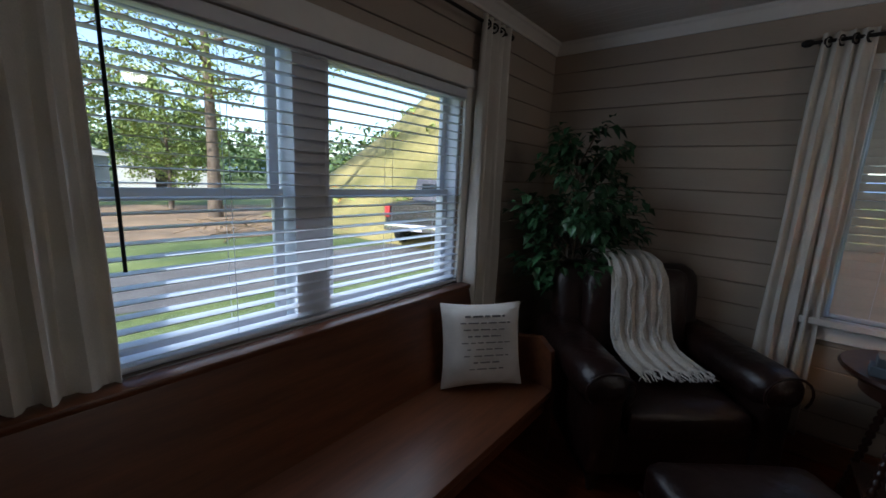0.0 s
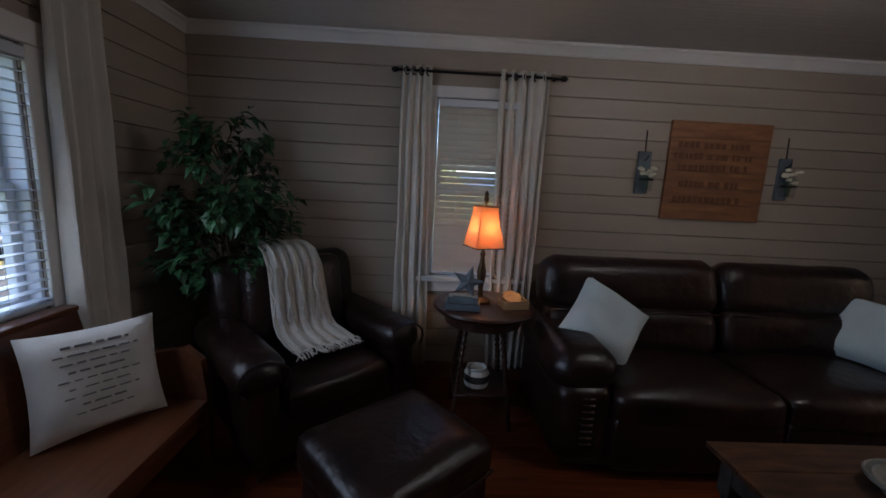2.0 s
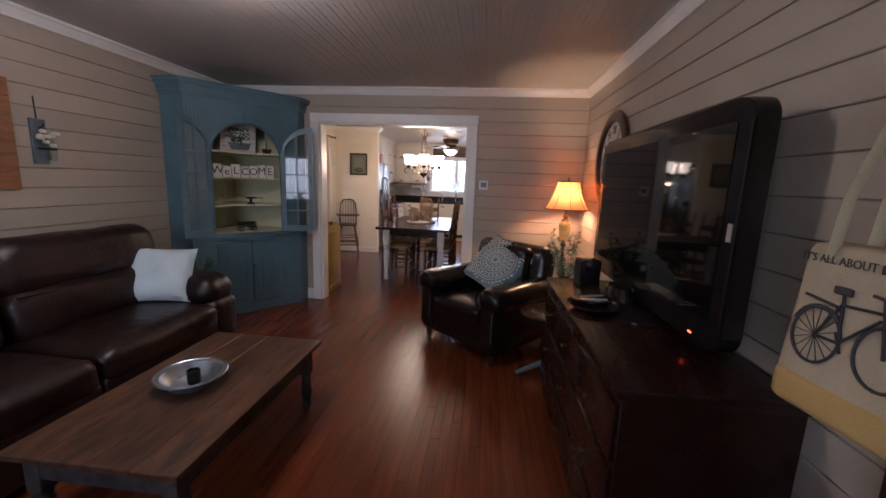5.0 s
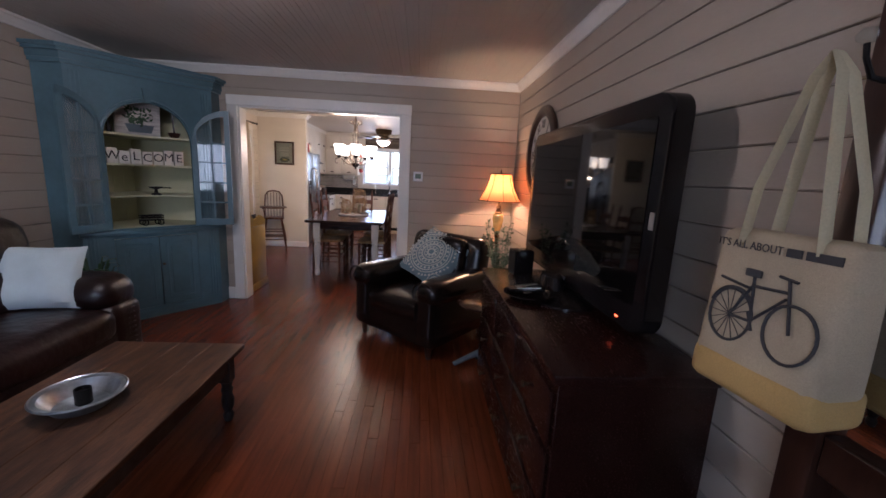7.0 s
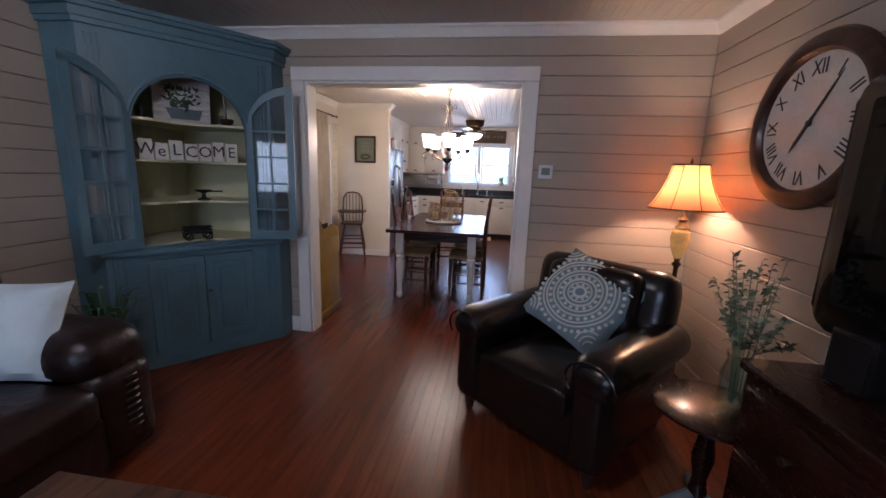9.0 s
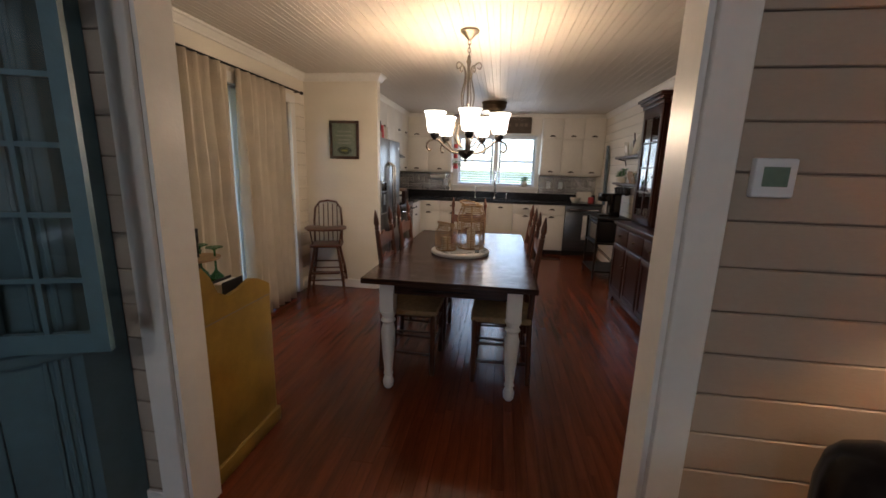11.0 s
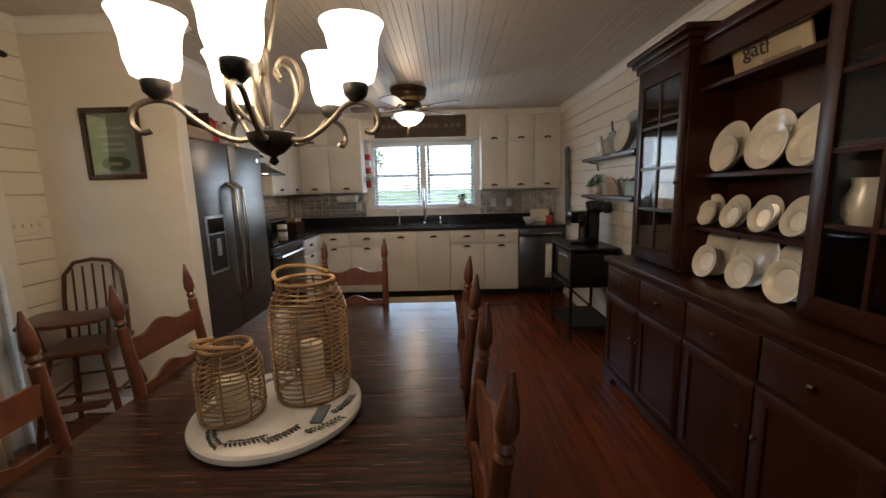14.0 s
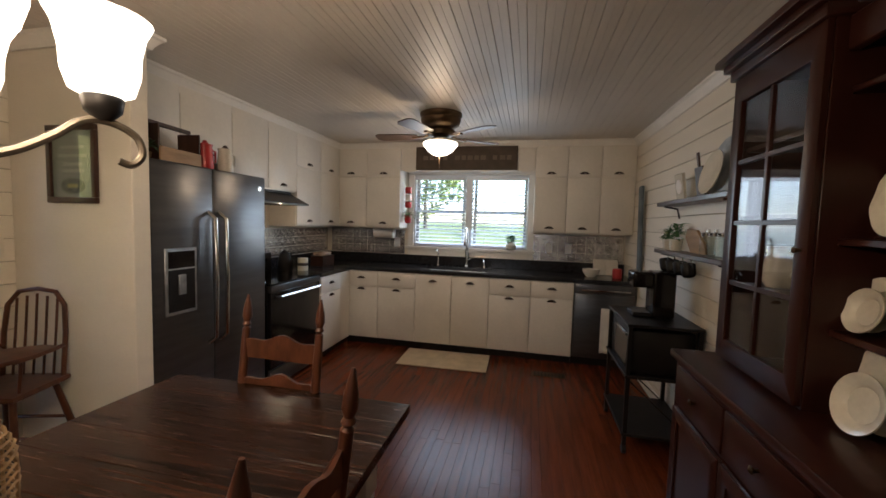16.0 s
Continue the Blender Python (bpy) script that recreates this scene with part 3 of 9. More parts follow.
def leather_chair(name, label, group, m, w=0.92, d=0.86, seat=0.43, arm=0.62, back=0.88, material=LEATHER, foot_label="tapered wooden foot"):
    """A padded club chair, its front along -y."""
    e = thing(name, label, "armchair", group, m)
    aw = 0.20
    part("base", plump(w - 0.06, d - 0.08, 0.26, 0.03, m=pose(0, 0.01, 0.22), cuts=5), material, e)
    part("seat_cushion", plump(w - 2 * aw + 0.02, d * 0.68, 0.17, 0.055, 0.03, rough=0.006, m=pose(0, -d * 0.14, seat - 0.07)), material, e)
    bk = bmesh.new()
    plump(w - 0.10, 0.22, back - 0.30, 0.10, 0.0, 8, 0.008, pose(0, d * 0.36, (back + 0.30) / 2, -9), bk)
    part("backrest", bk, material, e)
    part("back_cushion", plump(w - 2 * aw + 0.03, 0.17, back - seat - 0.02, 0.075, 0.0, 8, 0.008, pose(0, d * 0.235, (back + seat) / 2, -9)), material, e)
    for s in (-1, 1):
        bm = bmesh.new()
        plump(aw - 0.03, d - 0.06, arm - 0.14, 0.06, 0, 6, 0.004, pose(s * (w / 2 - aw / 2), -0.015, 0.10 + (arm - 0.14) / 2), bm)
        plump(aw + 0.05, d - 0.02, 0.20, 0.098, 0, 8, 0.004, pose(s * (w / 2 - aw / 2 + 0.01), -0.01, arm - 0.09), bm)
        a = part("arm", bm, material, e)
        part("arm_piping", tube([(s * (w / 2 - aw / 2 + 0.01) + 0.112 * math.cos(t), -d / 2 + 0.006, arm - 0.09 + 0.088 * math.sin(t)) for t in [radians(q) for q in range(-40, 221, 20)]], 0.006, 6), material, a)
    for sx in (-1, 1):
        for sy in (-1, 1):
            part("foot", lathe([(0.018, 0), (0.022, 0.02), (0.032, 0.07), (0.034, 0.11)], 12, pose(sx * (w / 2 - 0.09), sy * (d / 2 - 0.09), 0)), DARKWOOD, e, foot_label)
    return e


chair_a = leather_chair("armchair", "dark brown leather armchair in the room's corner", "leather armchairs", pose(-5.13, 1.93, 0, 0, 0, 42), 0.98, 0.86, 0.44, 0.64, 0.98)
chair_b = leather_chair("armchair", "black brown leather club chair on short wooden feet", "leather armchairs", pose(-0.85, -0.53, 0, 0, 0, -132), 0.94, 0.90, 0.43, 0.63, 0.90, LEATHER2)

# ottoman
ot = thing("ottoman", "brown leather footstool before the armchair", "ottoman", m=pose(-4.55, 1.19, 0, 0, 0, 40))
part("cushion", plump(0.64, 0.56, 0.18, 0.06, 0.02, 8, 0.006, pose(0, 0, 0.34)), LEATHER, ot)
part("base", plump(0.60, 0.52, 0.20, 0.03, 0, 5, 0, pose(0, 0, 0.17)), LEATHER, ot)
part("piping", tube([(x, y, 0.27) for x, y in [(-.31, -.27), (.31, -.27), (.31, .27), (-.31, .27), (-.31, -.27)]], 0.006, 6), LEATHER, ot)
for sx in (-1, 1):
    for sy in (-1, 1):
        part("foot", lathe([(0.018, 0), (0.03, 0.08)], 10, pose(sx * 0.24, sy * 0.2, 0)), DARKWOOD, ot)

# throw over the armchair's back
def throw():
    bm = bmesh.new()
    run = [(0.49, 0.66), (0.50, 0.82), (0.48, 0.96), (0.42, 1.03), (0.31, 1.035), (0.20, 1.00), (0.13, 0.92), (0.105, 0.80), (0.085, 0.68), (0.06, 0.60), (0.01, 0.555), (-0.09, 0.54), (-0.20, 0.535)]
    n, rows = 26, []
    for k, (y, z) in enumerate(run):
        f = k / (len(run) - 1)
        wdt = 0.29 + 0.07 * f
        row = []
        for i in range(n + 1):
            u = i / n - 0.5
            fold = 0.012 * math.sin(u * 34 + f * 2) + 0.006 * math.sin(u * 71 + f * 5)
            row.append(bm.verts.new((-0.05 + u * wdt + 0.05 * f, y - fold - 0.012, z + fold * 0.5 + 0.014 + 0.012 * noise.noise(Vector((u * 6, f * 6, 0))))))
        rows.append(row)
    for a, b in zip(rows, rows[1:]):
        for i in range(n):
            bm.faces.new((a[i], a[i + 1], b[i + 1], b[i]))
    return bm, [v.co.copy() for v in rows[-1]]


KNIT = mat("cream_knit_wool", (0.60, 0.57, 0.52), 0.95, var=0.08, vscale=20, fine=0.16, fscale=120, bump=0.7, bscale=110, sheen=0.3)
th = thing("throw_blanket", "cream knitted throw with fringe over the armchair's back", "blanket", m=pose(-5.13, 1.93, 0, 0, 0, 42))
bm, hem = throw()
cl = part("cloth", bm, KNIT, th)
so = cl.modifiers.new("thick", "SOLIDIFY")
so.thickness = 0.008
bm = bmesh.new()
rr = random.Random(2)
for p in hem:
    for k in range(2):
        q = p + Vector((rr.uniform(-.008, .008), 0, 0))
        tube([q, q + Vector((rr.uniform(-.015, .015), -0.03, -0.004)), q + Vector((rr.uniform(-.03, .03), -0.075, -0.008 + rr.uniform(-.01, .004)))], [0.004, 0.0035, 0.002], 5, bm)
part("fringe", bm, KNIT, th, "knotted wool fringe")
for k in range(4):
    u = -0.13 + 0.085 * k
    part("cable_stripe", tube([(-0.05 + u + 0.012 * math.sin(j * 1.9), 0.105 - 0.010 * j, 0.95 - 0.05 * j) for j in range(8)], 0.006, 5), KNIT, th)

# pew
pw = thing("church_pew", "long reddish brown wooden pew under the front window", "bench")
P0, P1 = -1.30, 1.42
part("backrest", slab([(-6.03, 0), (-5.985, 0), (-5.86, -0.52), (-5.90, -0.52)], P0, P1, m=Matrix(((1, 0, 0, 0), (0, 0, 1, 0), (0, 1, 0, 0.825), (0, 0, 0, 1)))), PEWWOOD, pw)
part("cap_rail", box(-6.045, -5.97, P0 - 0.01, P1, 0.82, 0.846, 0.008, 2), PEWWOOD, pw)
part("seat", plump(0.46, P1 - P0, 0.045, 0.016, 0, 3, 0, pose(-5.66, (P0 + P1) / 2, 0.395)), PEWWOOD, pw, "broad plank seat with a rounded front edge")
part("seat_rail", box(-5.50, -5.47, P0, P1, 0.27, 0.372, 0.004), PEWWOOD, pw)
for y in (P0 - 0.02, P1 + 0.02):
    bm = slab([(-6.06, 0.0), (-5.44, 0.0), (-5.44, 0.40), (-5.46, 0.60), (-5.53, 0.66), (-5.62, 0.64), (-5.72, 0.62), (-5.86, 0.66), (-6.0, 0.70), (-6.06, 0.72)], -0.02, 0.02, m=Matrix(((1, 0, 0, 0), (0, 0, 1, y), (0, 1, 0, 0), (0, 0, 0, 1))))
    part("end_panel", bm, PEWWOOD, pw)


def cushion(name, label, m, w, h, t, material, group="", seed=0.0, category="cushion"):
    e = thing(name, label, category, group, m)
    part("cover", pillow(w, h, t, seed=seed), material, e)
    return e


def lean(x, y, z, yaw, back, roll, h):
    """Pose of a cushion whose foot rests at x, y, z: rolled in its own plane, leaned back, then turned."""
    return pose(x, y, z, 0, 0, yaw) @ pose(0, 0, 0, back) @ pose(0, 0, h / 2) @ pose(0, 0, 0, 0, roll) @ pose(0, 0, -h / 2)


pp = cushion("throw_pillow", "cream cotton pillow with printed script leaning on the pew", pose(-5.70, 1.18, 0.42, -14, 0, 52), 0.42, 0.42, 0.15, CREAMCLOTH, seed=3)
rr = random.Random(8)
for k, (wd, hh) in enumerate(((0.20, 0.022), (0.25, 0.014), (0.22, 0.014), (0.18, 0.016), (0.24, 0.012), (0.19, 0.012), (0.22, 0.012), (0.13, 0.016), (0.17, 0.011))):
    z = 0.355 - k * 0.031
    x = -wd / 2
    while x < wd / 2 - 0.01:
        ln = rr.uniform(0.02, 0.05)
        x1 = min(x + ln, wd / 2)
        yy = lambda xx: -(0.15 / 2 * ((1 - (xx / 0.21) ** 4) * (1 - ((z - 0.21) / 0.21) ** 4)) ** 0.55) * 1.06 - 0.004
        part("printed_line", box(x, x1, yy((x + x1) / 2) - 0.001, yy((x + x1) / 2) + 0.006, z - hh * 0.22, z + hh * 0.22), PRINTGREY, pp)
        x = x1 + 0.012


# ---- sofa ----
sf = thing("sofa", "dark brown leather reclining sofa with plump cushions", "sofa")
SX0, SX1, SF, SB = -3.80, -1.42, 1.45, 2.38
part("base", plump(SX1 - SX0 - 0.1, SB - SF - 0.08, 0.30, 0.04, 0, 5, 0.003, pose((SX0 + SX1) / 2, (SF + SB) / 2, 0.20)), LEATHER, sf)
mid = -2.61
for x0, x1, sd in ((SX0 + 0.30, mid, 1.0), (mid, SX1 - 0.30, 5.0)):
    s = part("seat_cushion", plump(x1 - x0 - 0.006, 0.66, 0.20, 0.07, 0.035, 9, 0.010, pose((x0 + x1) / 2, SF + 0.32, 0.385), seed=sd), LEATHER, sf)
    part("front_panel", plump(x1 - x0 - 0.01, 0.09, 0.30, 0.04, 0, 7, 0.008, pose((x0 + x1) / 2, SF + 0.045, 0.20), seed=sd), LEATHER, sf)
for x0, x1, sd in ((SX0 + 0.06, mid + 0.01, 2.0), (mid - 0.0, SX1 - 0.16, 7.0)):
    bm = bmesh.new()
    plump(x1 - x0, 0.27, 0.36, 0.12, 0.0, 9, 0.014, pose((x0 + x1) / 2, SB - 0.23, 0.86, -12), bm, sd)
    part("head_cushion", bm, LEATHER, sf)
    part("back_cushion", plump(x1 - x0 - 0.04, 0.25, 0.32, 0.11, 0.0, 9, 0.014, pose((x0 + x1) / 2, SB - 0.31, 0.60, -10), seed=sd + 3), LEATHER, sf)
    part("seam", tube([(x0 + 0.05, SB - 0.40, 0.735), ((x0 + x1) / 2, SB - 0.395, 0.725), (x1 - 0.05, SB - 0.40, 0.735)], 0.006, 6), LEATHER, sf)
for xc, sd in ((SX0 + 0.17, 0), (SX1 - 0.17, 6)):
    bm = bmesh.new()
    plump(0.30, SB - SF - 0.10, 0.44, 0.08, 0, 7, 0.008, pose(xc, (SF + SB) / 2 - 0.02, 0.28), bm, sd)
    plump(0.36, SB - SF - 0.16, 0.24, 0.115, 0.01, 9, 0.014, pose(xc, (SF + SB) / 2 - 0.03, 0.545), bm, sd)
    a = part("arm", bm, LEATHER, sf)
    for k in range(8):
        part("gather", tube([(xc - 0.03, SF + 0.02, 0.20 + 0.035 * k), (xc, SF + 0.008, 0.205 + 0.035 * k), (xc + 0.03, SF + 0.02, 0.20 + 0.035 * k)], 0.005, 5), LEATHER, a)

cushion("sofa_cushion", "pale blue grey cotton cushion on the sofa", lean(-3.38, 1.78, 0.515, 8, -32, 38, 0.43), 0.44, 0.42, 0.16, PALEBLUE, "sofa cushions", 1)
cushion("sofa_cushion", "pale blue grey cotton cushion on the sofa", lean(-1.84, 1.83, 0.50, -62, -30, 4, 0.42), 0.42, 0.42, 0.16, PALEBLUE, "sofa cushions", 2)

# coffee table
ct = thing("coffee_table", "low worn wooden coffee table with black turned legs", "coffee table")
CX0, CX1, CY0, CY1 = -3.24, -2.09, 0.50, 1.20
for k in range(4):
    y0 = CY0 + (CY1 - CY0) * k / 4
    part("top_board", box(CX0, CX1, y0 + 0.0008, y0 + (CY1 - CY0) / 4 - 0.0008, 0.405, 0.43, 0.003), RUSTIC, ct, smooth=False)
for q in ((CX0 + .05, CX1 - .05, CY0 + .05, CY0 + .075), (CX0 + .05, CX1 - .05, CY1 - .075, CY1 - .05), (CX0 + .05, CX0 + .075, CY0 + .075, CY1 - .075), (CX1 - .075, CX1 - .05, CY0 + .075, CY1 - .075)):
    part("apron", box(*q, 0.30, 0.404, 0.003), BLACKPAINT, ct)
for x in (CX0 + 0.075, CX1 - 0.075):
    for y in (CY0 + 0.075, CY1 - 0.075):
        bm = box(x - .032, x + .032, y - .032, y + .032, 0.24, 0.404, 0.004)
        lathe([(0.018, 0), (0.026, 0.02), (0.028, 0.04), (0.018, 0.06), (0.03, 0.09), (0.033, 0.13), (0.024, 0.17), (0.032, 0.19), (0.024, 0.21), (0.032, 0.24)], 14, pose(x, y, 0), bm)
        part("leg", bm, BLACKPAINT, ct, "turned black leg")
bw = thing("galvanised_tray", "round galvanised metal tray with a candle on the coffee table", "tray", m=pose(-2.70, 0.88, 0.431) @ Matrix.Diagonal((0.86, 0.86, 1, 1)))
part("bowl", lathe([(0.105, 0.0), (0.110, 0.002), (0.135, 0.03), (0.150, 0.052), (0.172, 0.056), (0.174, 0.060), (0.148, 0.057), (0.130, 0.030), (0.104, 0.008), (0.0, 0.008)], 36, cap=False), GALV, bw)
part("rim", lathe([(0.168, 0.056), (0.174, 0.052), (0.180, 0.058), (0.174, 0.064), (0.168, 0.060)], 36, cap=False), GALV, bw)
cn = thing("candle", "small dark glass candle in the tray", "candle", m=pose(-2.70, 0.87, 0.440))
part("glass", lathe([(0.026, 0), (0.029, 0.004), (0.029, 0.065), (0.026, 0.065), (0.025, 0.05)], 18), BLACK, cn)
part("wick", tube([(0, 0, 0.05), (0.002, 0, 0.066)], 0.002, 5), INK, cn)

# round end table with spool legs
TX, TY = -4.10, 2.03
et = thing("end_table", "round dark wooden side table with spool turned legs", "side table", m=pose(TX, TY, 0))
part("tabletop", lathe([(0.0, 0.70), (0.29, 0.70), (0.305, 0.712), (0.312, 0.722), (0.305, 0.735), (0.29, 0.738), (0.0, 0.738)], 40, cap=False), DARKWOOD, et)
part("apron", lathe([(0.23, 0.63), (0.235, 0.63), (0.235, 0.70), (0.23, 0.70)], 32, cap=False), DARKWOOD, et)
part("lower_shelf", box(-0.17, 0.17, -0.17, 0.17, 0.20, 0.218, 0.004), DARKWOOD, et)
for k in range(4):
    a = radians(45 + 90 * k)
    bm = bmesh.new()
    prof = [(0.014, 0.0)]
    for j in range(16):
        z = 0.03 + j * 0.041
        prof += [(0.010, z), (0.017, z + 0.014), (0.017, z + 0.026), (0.010, z + 0.040)]
    lathe(prof, 10, Matrix.Translation((0.25 * math.cos(a), 0.25 * math.sin(a), 0)) @ Euler((radians(9) * math.sin(a), -radians(9) * math.cos(a), 0)).to_matrix().to_4x4(), bm)
    part("leg", bm, DARKWOOD, et, "spool turned leg")

# lamp on it
lp = thing("table_lamp", "bronze table lamp with a square orange shade, lit", "table lamp", m=pose(-4.12, 2.06, 0.739, 0, 0, 20))
part("base", lathe([(0.065, 0), (0.068, 0.012), (0.05, 0.025), (0.03, 0.035)], 20), BRASS, lp)
part("stem", lathe([(0.022, 0.03), (0.014, 0.06), (0.017, 0.10), (0.026, 0.15), (0.028, 0.19), (0.018, 0.24), (0.012, 0.28), (0.018, 0.30), (0.010, 0.32), (0.008, 0.36)], 16), BRASS, lp)
bm = bmesh.new()
prof = [(0.100, 0.345), (0.090, 0.40), (0.076, 0.47), (0.066, 0.53), (0.060, 0.59)]
for inner in (0, 0.003):
    rings = [[bm.verts.new((sx * (r - inner) * 0.92, sy * (r - inner) * 0.92, z)) for sx, sy in ((-1, -1), (1, -1), (1, 1), (-1, 1))] for r, z in prof]
    for a, b in zip(rings, rings[1:]):
        for i in range(4):
            bm.faces.new((a[i], a[(i + 1) % 4], b[(i + 1) % 4], b[i]))
part("shade", bm, SHADE, lp, "square tapered orange shade")
for r, z in ((0.101, 0.345), (0.061, 0.59)):
    q = r * 0.92
    part("shade_trim", tube([(-q, -q, z), (q, -q, z), (q, q, z), (-q, q, z), (-q, -q, z)], 0.004, 6), BRASS, lp)
part("finial", lathe([(0.004, 0.36), (0.004, 0.60), (0.012, 0.615), (0.016, 0.63), (0.011, 0.65), (0.014, 0.665), (0.002, 0.685)], 12), BRASS, lp)

# star on blocks, box of coasters, candle jar
bl = thing("book_stack", "two slate grey wooden blocks stacked on the table", "blocks", m=pose(-4.24, 1.90, 0.739, 0, 0, -6))
part("lower_block", box(-0.10, 0.10, -0.045, 0.045, 0, 0.04, 0.003), SLATE, bl)
part("upper_block", box(-0.085, 0.085, -0.04, 0.04, 0.041, 0.078, 0.003), SLATE, bl)
stt = thing("star_ornament", "dark metal star standing on the blocks", "ornament", m=pose(-4.235, 1.91, 0.818, 90, 14, -6))
bm = bmesh.new()
ol = [(0.10 * (1 if k % 2 == 0 else 0.42) * math.sin(radians(36 * k)), 0.082 + 0.10 * (1 if k % 2 == 0 else 0.42) * math.cos(radians(36 * k))) for k in range(10)]
vs = [bm.verts.new((x, y, 0)) for x, y in ol]
for zz in (0.018, -0.018):
    c = bm.verts.new((0, 0.082, zz))
    for i in range(10):
        bm.faces.new((vs[i], vs[(i + 1) % 10], c))
part("star", bm, SLATE, stt, smooth=False)
cb = thing("coaster_box", "small light wooden box holding a round coaster", "box", m=pose(-3.93, 1.97, 0.739, 0, 0, 14))
LIGHTWOOD = mat("light_wood", (0.36, 0.22, 0.11), 0.55, var=0.2, fine=0.12, fscale=20, stretch=(1, 8, 8))
bm = box(-0.08, 0.08, -0.055, 0.055, 0, 0.008)
for q in ((-0.08, 0.08, -0.055, -0.047), (-0.08, 0.08, 0.047, 0.055), (-0.08, -0.072, -0.047, 0.047), (0.072, 0.08, -0.047, 0.047)):
    box(*q, 0.008, 0.05, 0.002, bm=bm)
part("tray", bm, LIGHTWOOD, cb)
part("coaster", lathe([(0.0, -0.006), (0.055, -0.006), (0.058, 0), (0.055, 0.006), (0.0, 0.006)], 24, pose(-0.01, 0, 0.062, 24, 0, 0), cap=False), mat("tan_cork", (0.42, 0.25, 0.11), 0.8, fine=0.15), cb)
jr = thing("candle_jar", "white glass candle jar on the table's lower shelf", "jar", m=pose(-4.12, 1.98, 0.219))
CERAM = mat("white_ceramic", (0.66, 0.64, 0.58), 0.3, var=0.08, vscale=14)
part("jar", lathe([(0.05, 0), (0.072, 0.012), (0.08, 0.05), (0.078, 0.09), (0.062, 0.112), (0.064, 0.125), (0.058, 0.128), (0.055, 0.11)], 24), CERAM, jr)
part("label_band", lathe([(0.0795, 0.045), (0.081, 0.05), (0.080, 0.085), (0.078, 0.09)], 24, cap=False), INK, jr, "dark printed motif on the jar")
part("rim", lathe([(0.062, 0.116), (0.067, 0.122), (0.062, 0.13)], 24, cap=False), GALV, jr)
# ---- curtains and blinds ----
def curtain(name, label, axis, face, u0, u1, z0, z1, folds, material, group="", amp=0.035, flare=1.0, rings=0, seed=0.0, sign=-1):
    """A hanging pleated curtain; sign: the side of the wall on which the room lies."""
    e = thing(name, label, "curtain", group)
    bm = bmesh.new()
    nu, nz = folds * 8, 14
    rows = []
    for j in range(nz + 1):
        f = j / nz
        z = z0 + (z1 - z0) * f
        row = []
        for i in range(nu + 1):
            s = i / nu
            um = (u0 + u1) / 2
            w = (u1 - u0) * (1 + (flare - 1) * (1 - f))
            u = um + (s - 0.5) * w + 0.010 * noise.noise(Vector((s * 7 + seed, f * 3, 1)))
            d = amp * (0.75 + 0.45 * (1 - f)) * (0.75 + 0.7 * noise.noise(Vector((s * 5 + seed, f * 0.8, 9)))) * math.sin(2 * math.pi * folds * s + 2.2 * noise.noise(Vector((s * 3 + seed, f * 1.1, 5)))) + 0.012 * noise.noise(Vector((s * 9, f * 5 + seed, 3)))
            c = face + sign * (0.055 + d)
            row.append(bm.verts.new((c, u, z) if axis == "x" else (u, c, z)))
        rows.append(row)
    for a, b in zip(rows, rows[1:]):
        for i in range(nu):
            bm.faces.new((a[i], a[i + 1], b[i + 1], b[i]))
    p = part("cloth", bm, material, e)
    sd = p.modifiers.new("thick", "SOLIDIFY")
    sd.thickness = 0.003
    for k in range(rings):
        u = u0 + (u1 - u0) * (k + 0.5) / rings
        ring = lathe([(0.019, -0.003), (0.027, -0.003), (0.027, 0.003), (0.019, 0.003), (0.019, -0.003)], 14, cap=False)
        rm = pose(face + sign * 0.055, u, z1 - 0.04, 90, 0, 35) if axis == "x" else pose(u, face + sign * 0.055, z1 - 0.04, 90, 0, 55)
        bmesh.ops.transform(ring, matrix=rm, verts=ring.verts)
        part("grommet", ring, BLACK, e, "dark metal eyelet")
    return e


def rod(name, axis, face, u0, u1, z, sign=-1, label="thin black curtain rod with end brackets", material=None):
    e = thing(name, label, "curtain rod")
    material = material or BLACK
    c = face + sign * 0.055
    P = (lambda u, d=c, zz=z: (d, u, zz)) if axis == "x" else (lambda u, d=c, zz=z: (u, d, zz))
    part("rod", tube([P(u0), P(u1)], 0.009, 10), material, e)
    for u, s in ((u0, -1), (u1, 1)):
        part("end_cap", tube([P(u), P(u + s * 0.012), P(u + s * 0.03), P(u + s * 0.045)], [0.012, 0.018, 0.018, 0.008], 10), material, e)
        part("bracket", tube([P(u - s * 0.03, face - sign * 0.002), P(u - s * 0.03)], 0.007, 8), material, e)
    return e


FW = LX0 + PT
rod("curtain_rod", "x", FW, -1.0, 1.74, 2.245, 1)
curtain("curtain", "white cotton curtain beside the front window", "x", FW, 1.47, 1.76, 0.10, 2.28, 5, CURTAIN, "front window curtains", 0.034, 1.25, 4, 1.0, 1)
curtain("curtain", "white cotton curtain beside the front window", "x", FW, -0.62, -0.14, 0.10, 2.28, 7, CURTAIN, "front window curtains", 0.036, 1.08, 7, 4.0, 1)
NW = LY1 - PT
rod("curtain_rod", "y", NW, -4.70, -3.63, 2.17, -1)
curtain("curtain", "white cotton curtain beside the side window", "y", NW, -4.67, -4.48, 0.12, 2.205, 4, CURTAIN, "side window curtains", 0.028, 1.35, 4, 2.0)
curtain("curtain", "white cotton curtain beside the side window", "y", NW, -4.03, -3.70, 0.12, 2.205, 5, CURTAIN, "side window curtains", 0.030, 0.85, 5, 7.0)


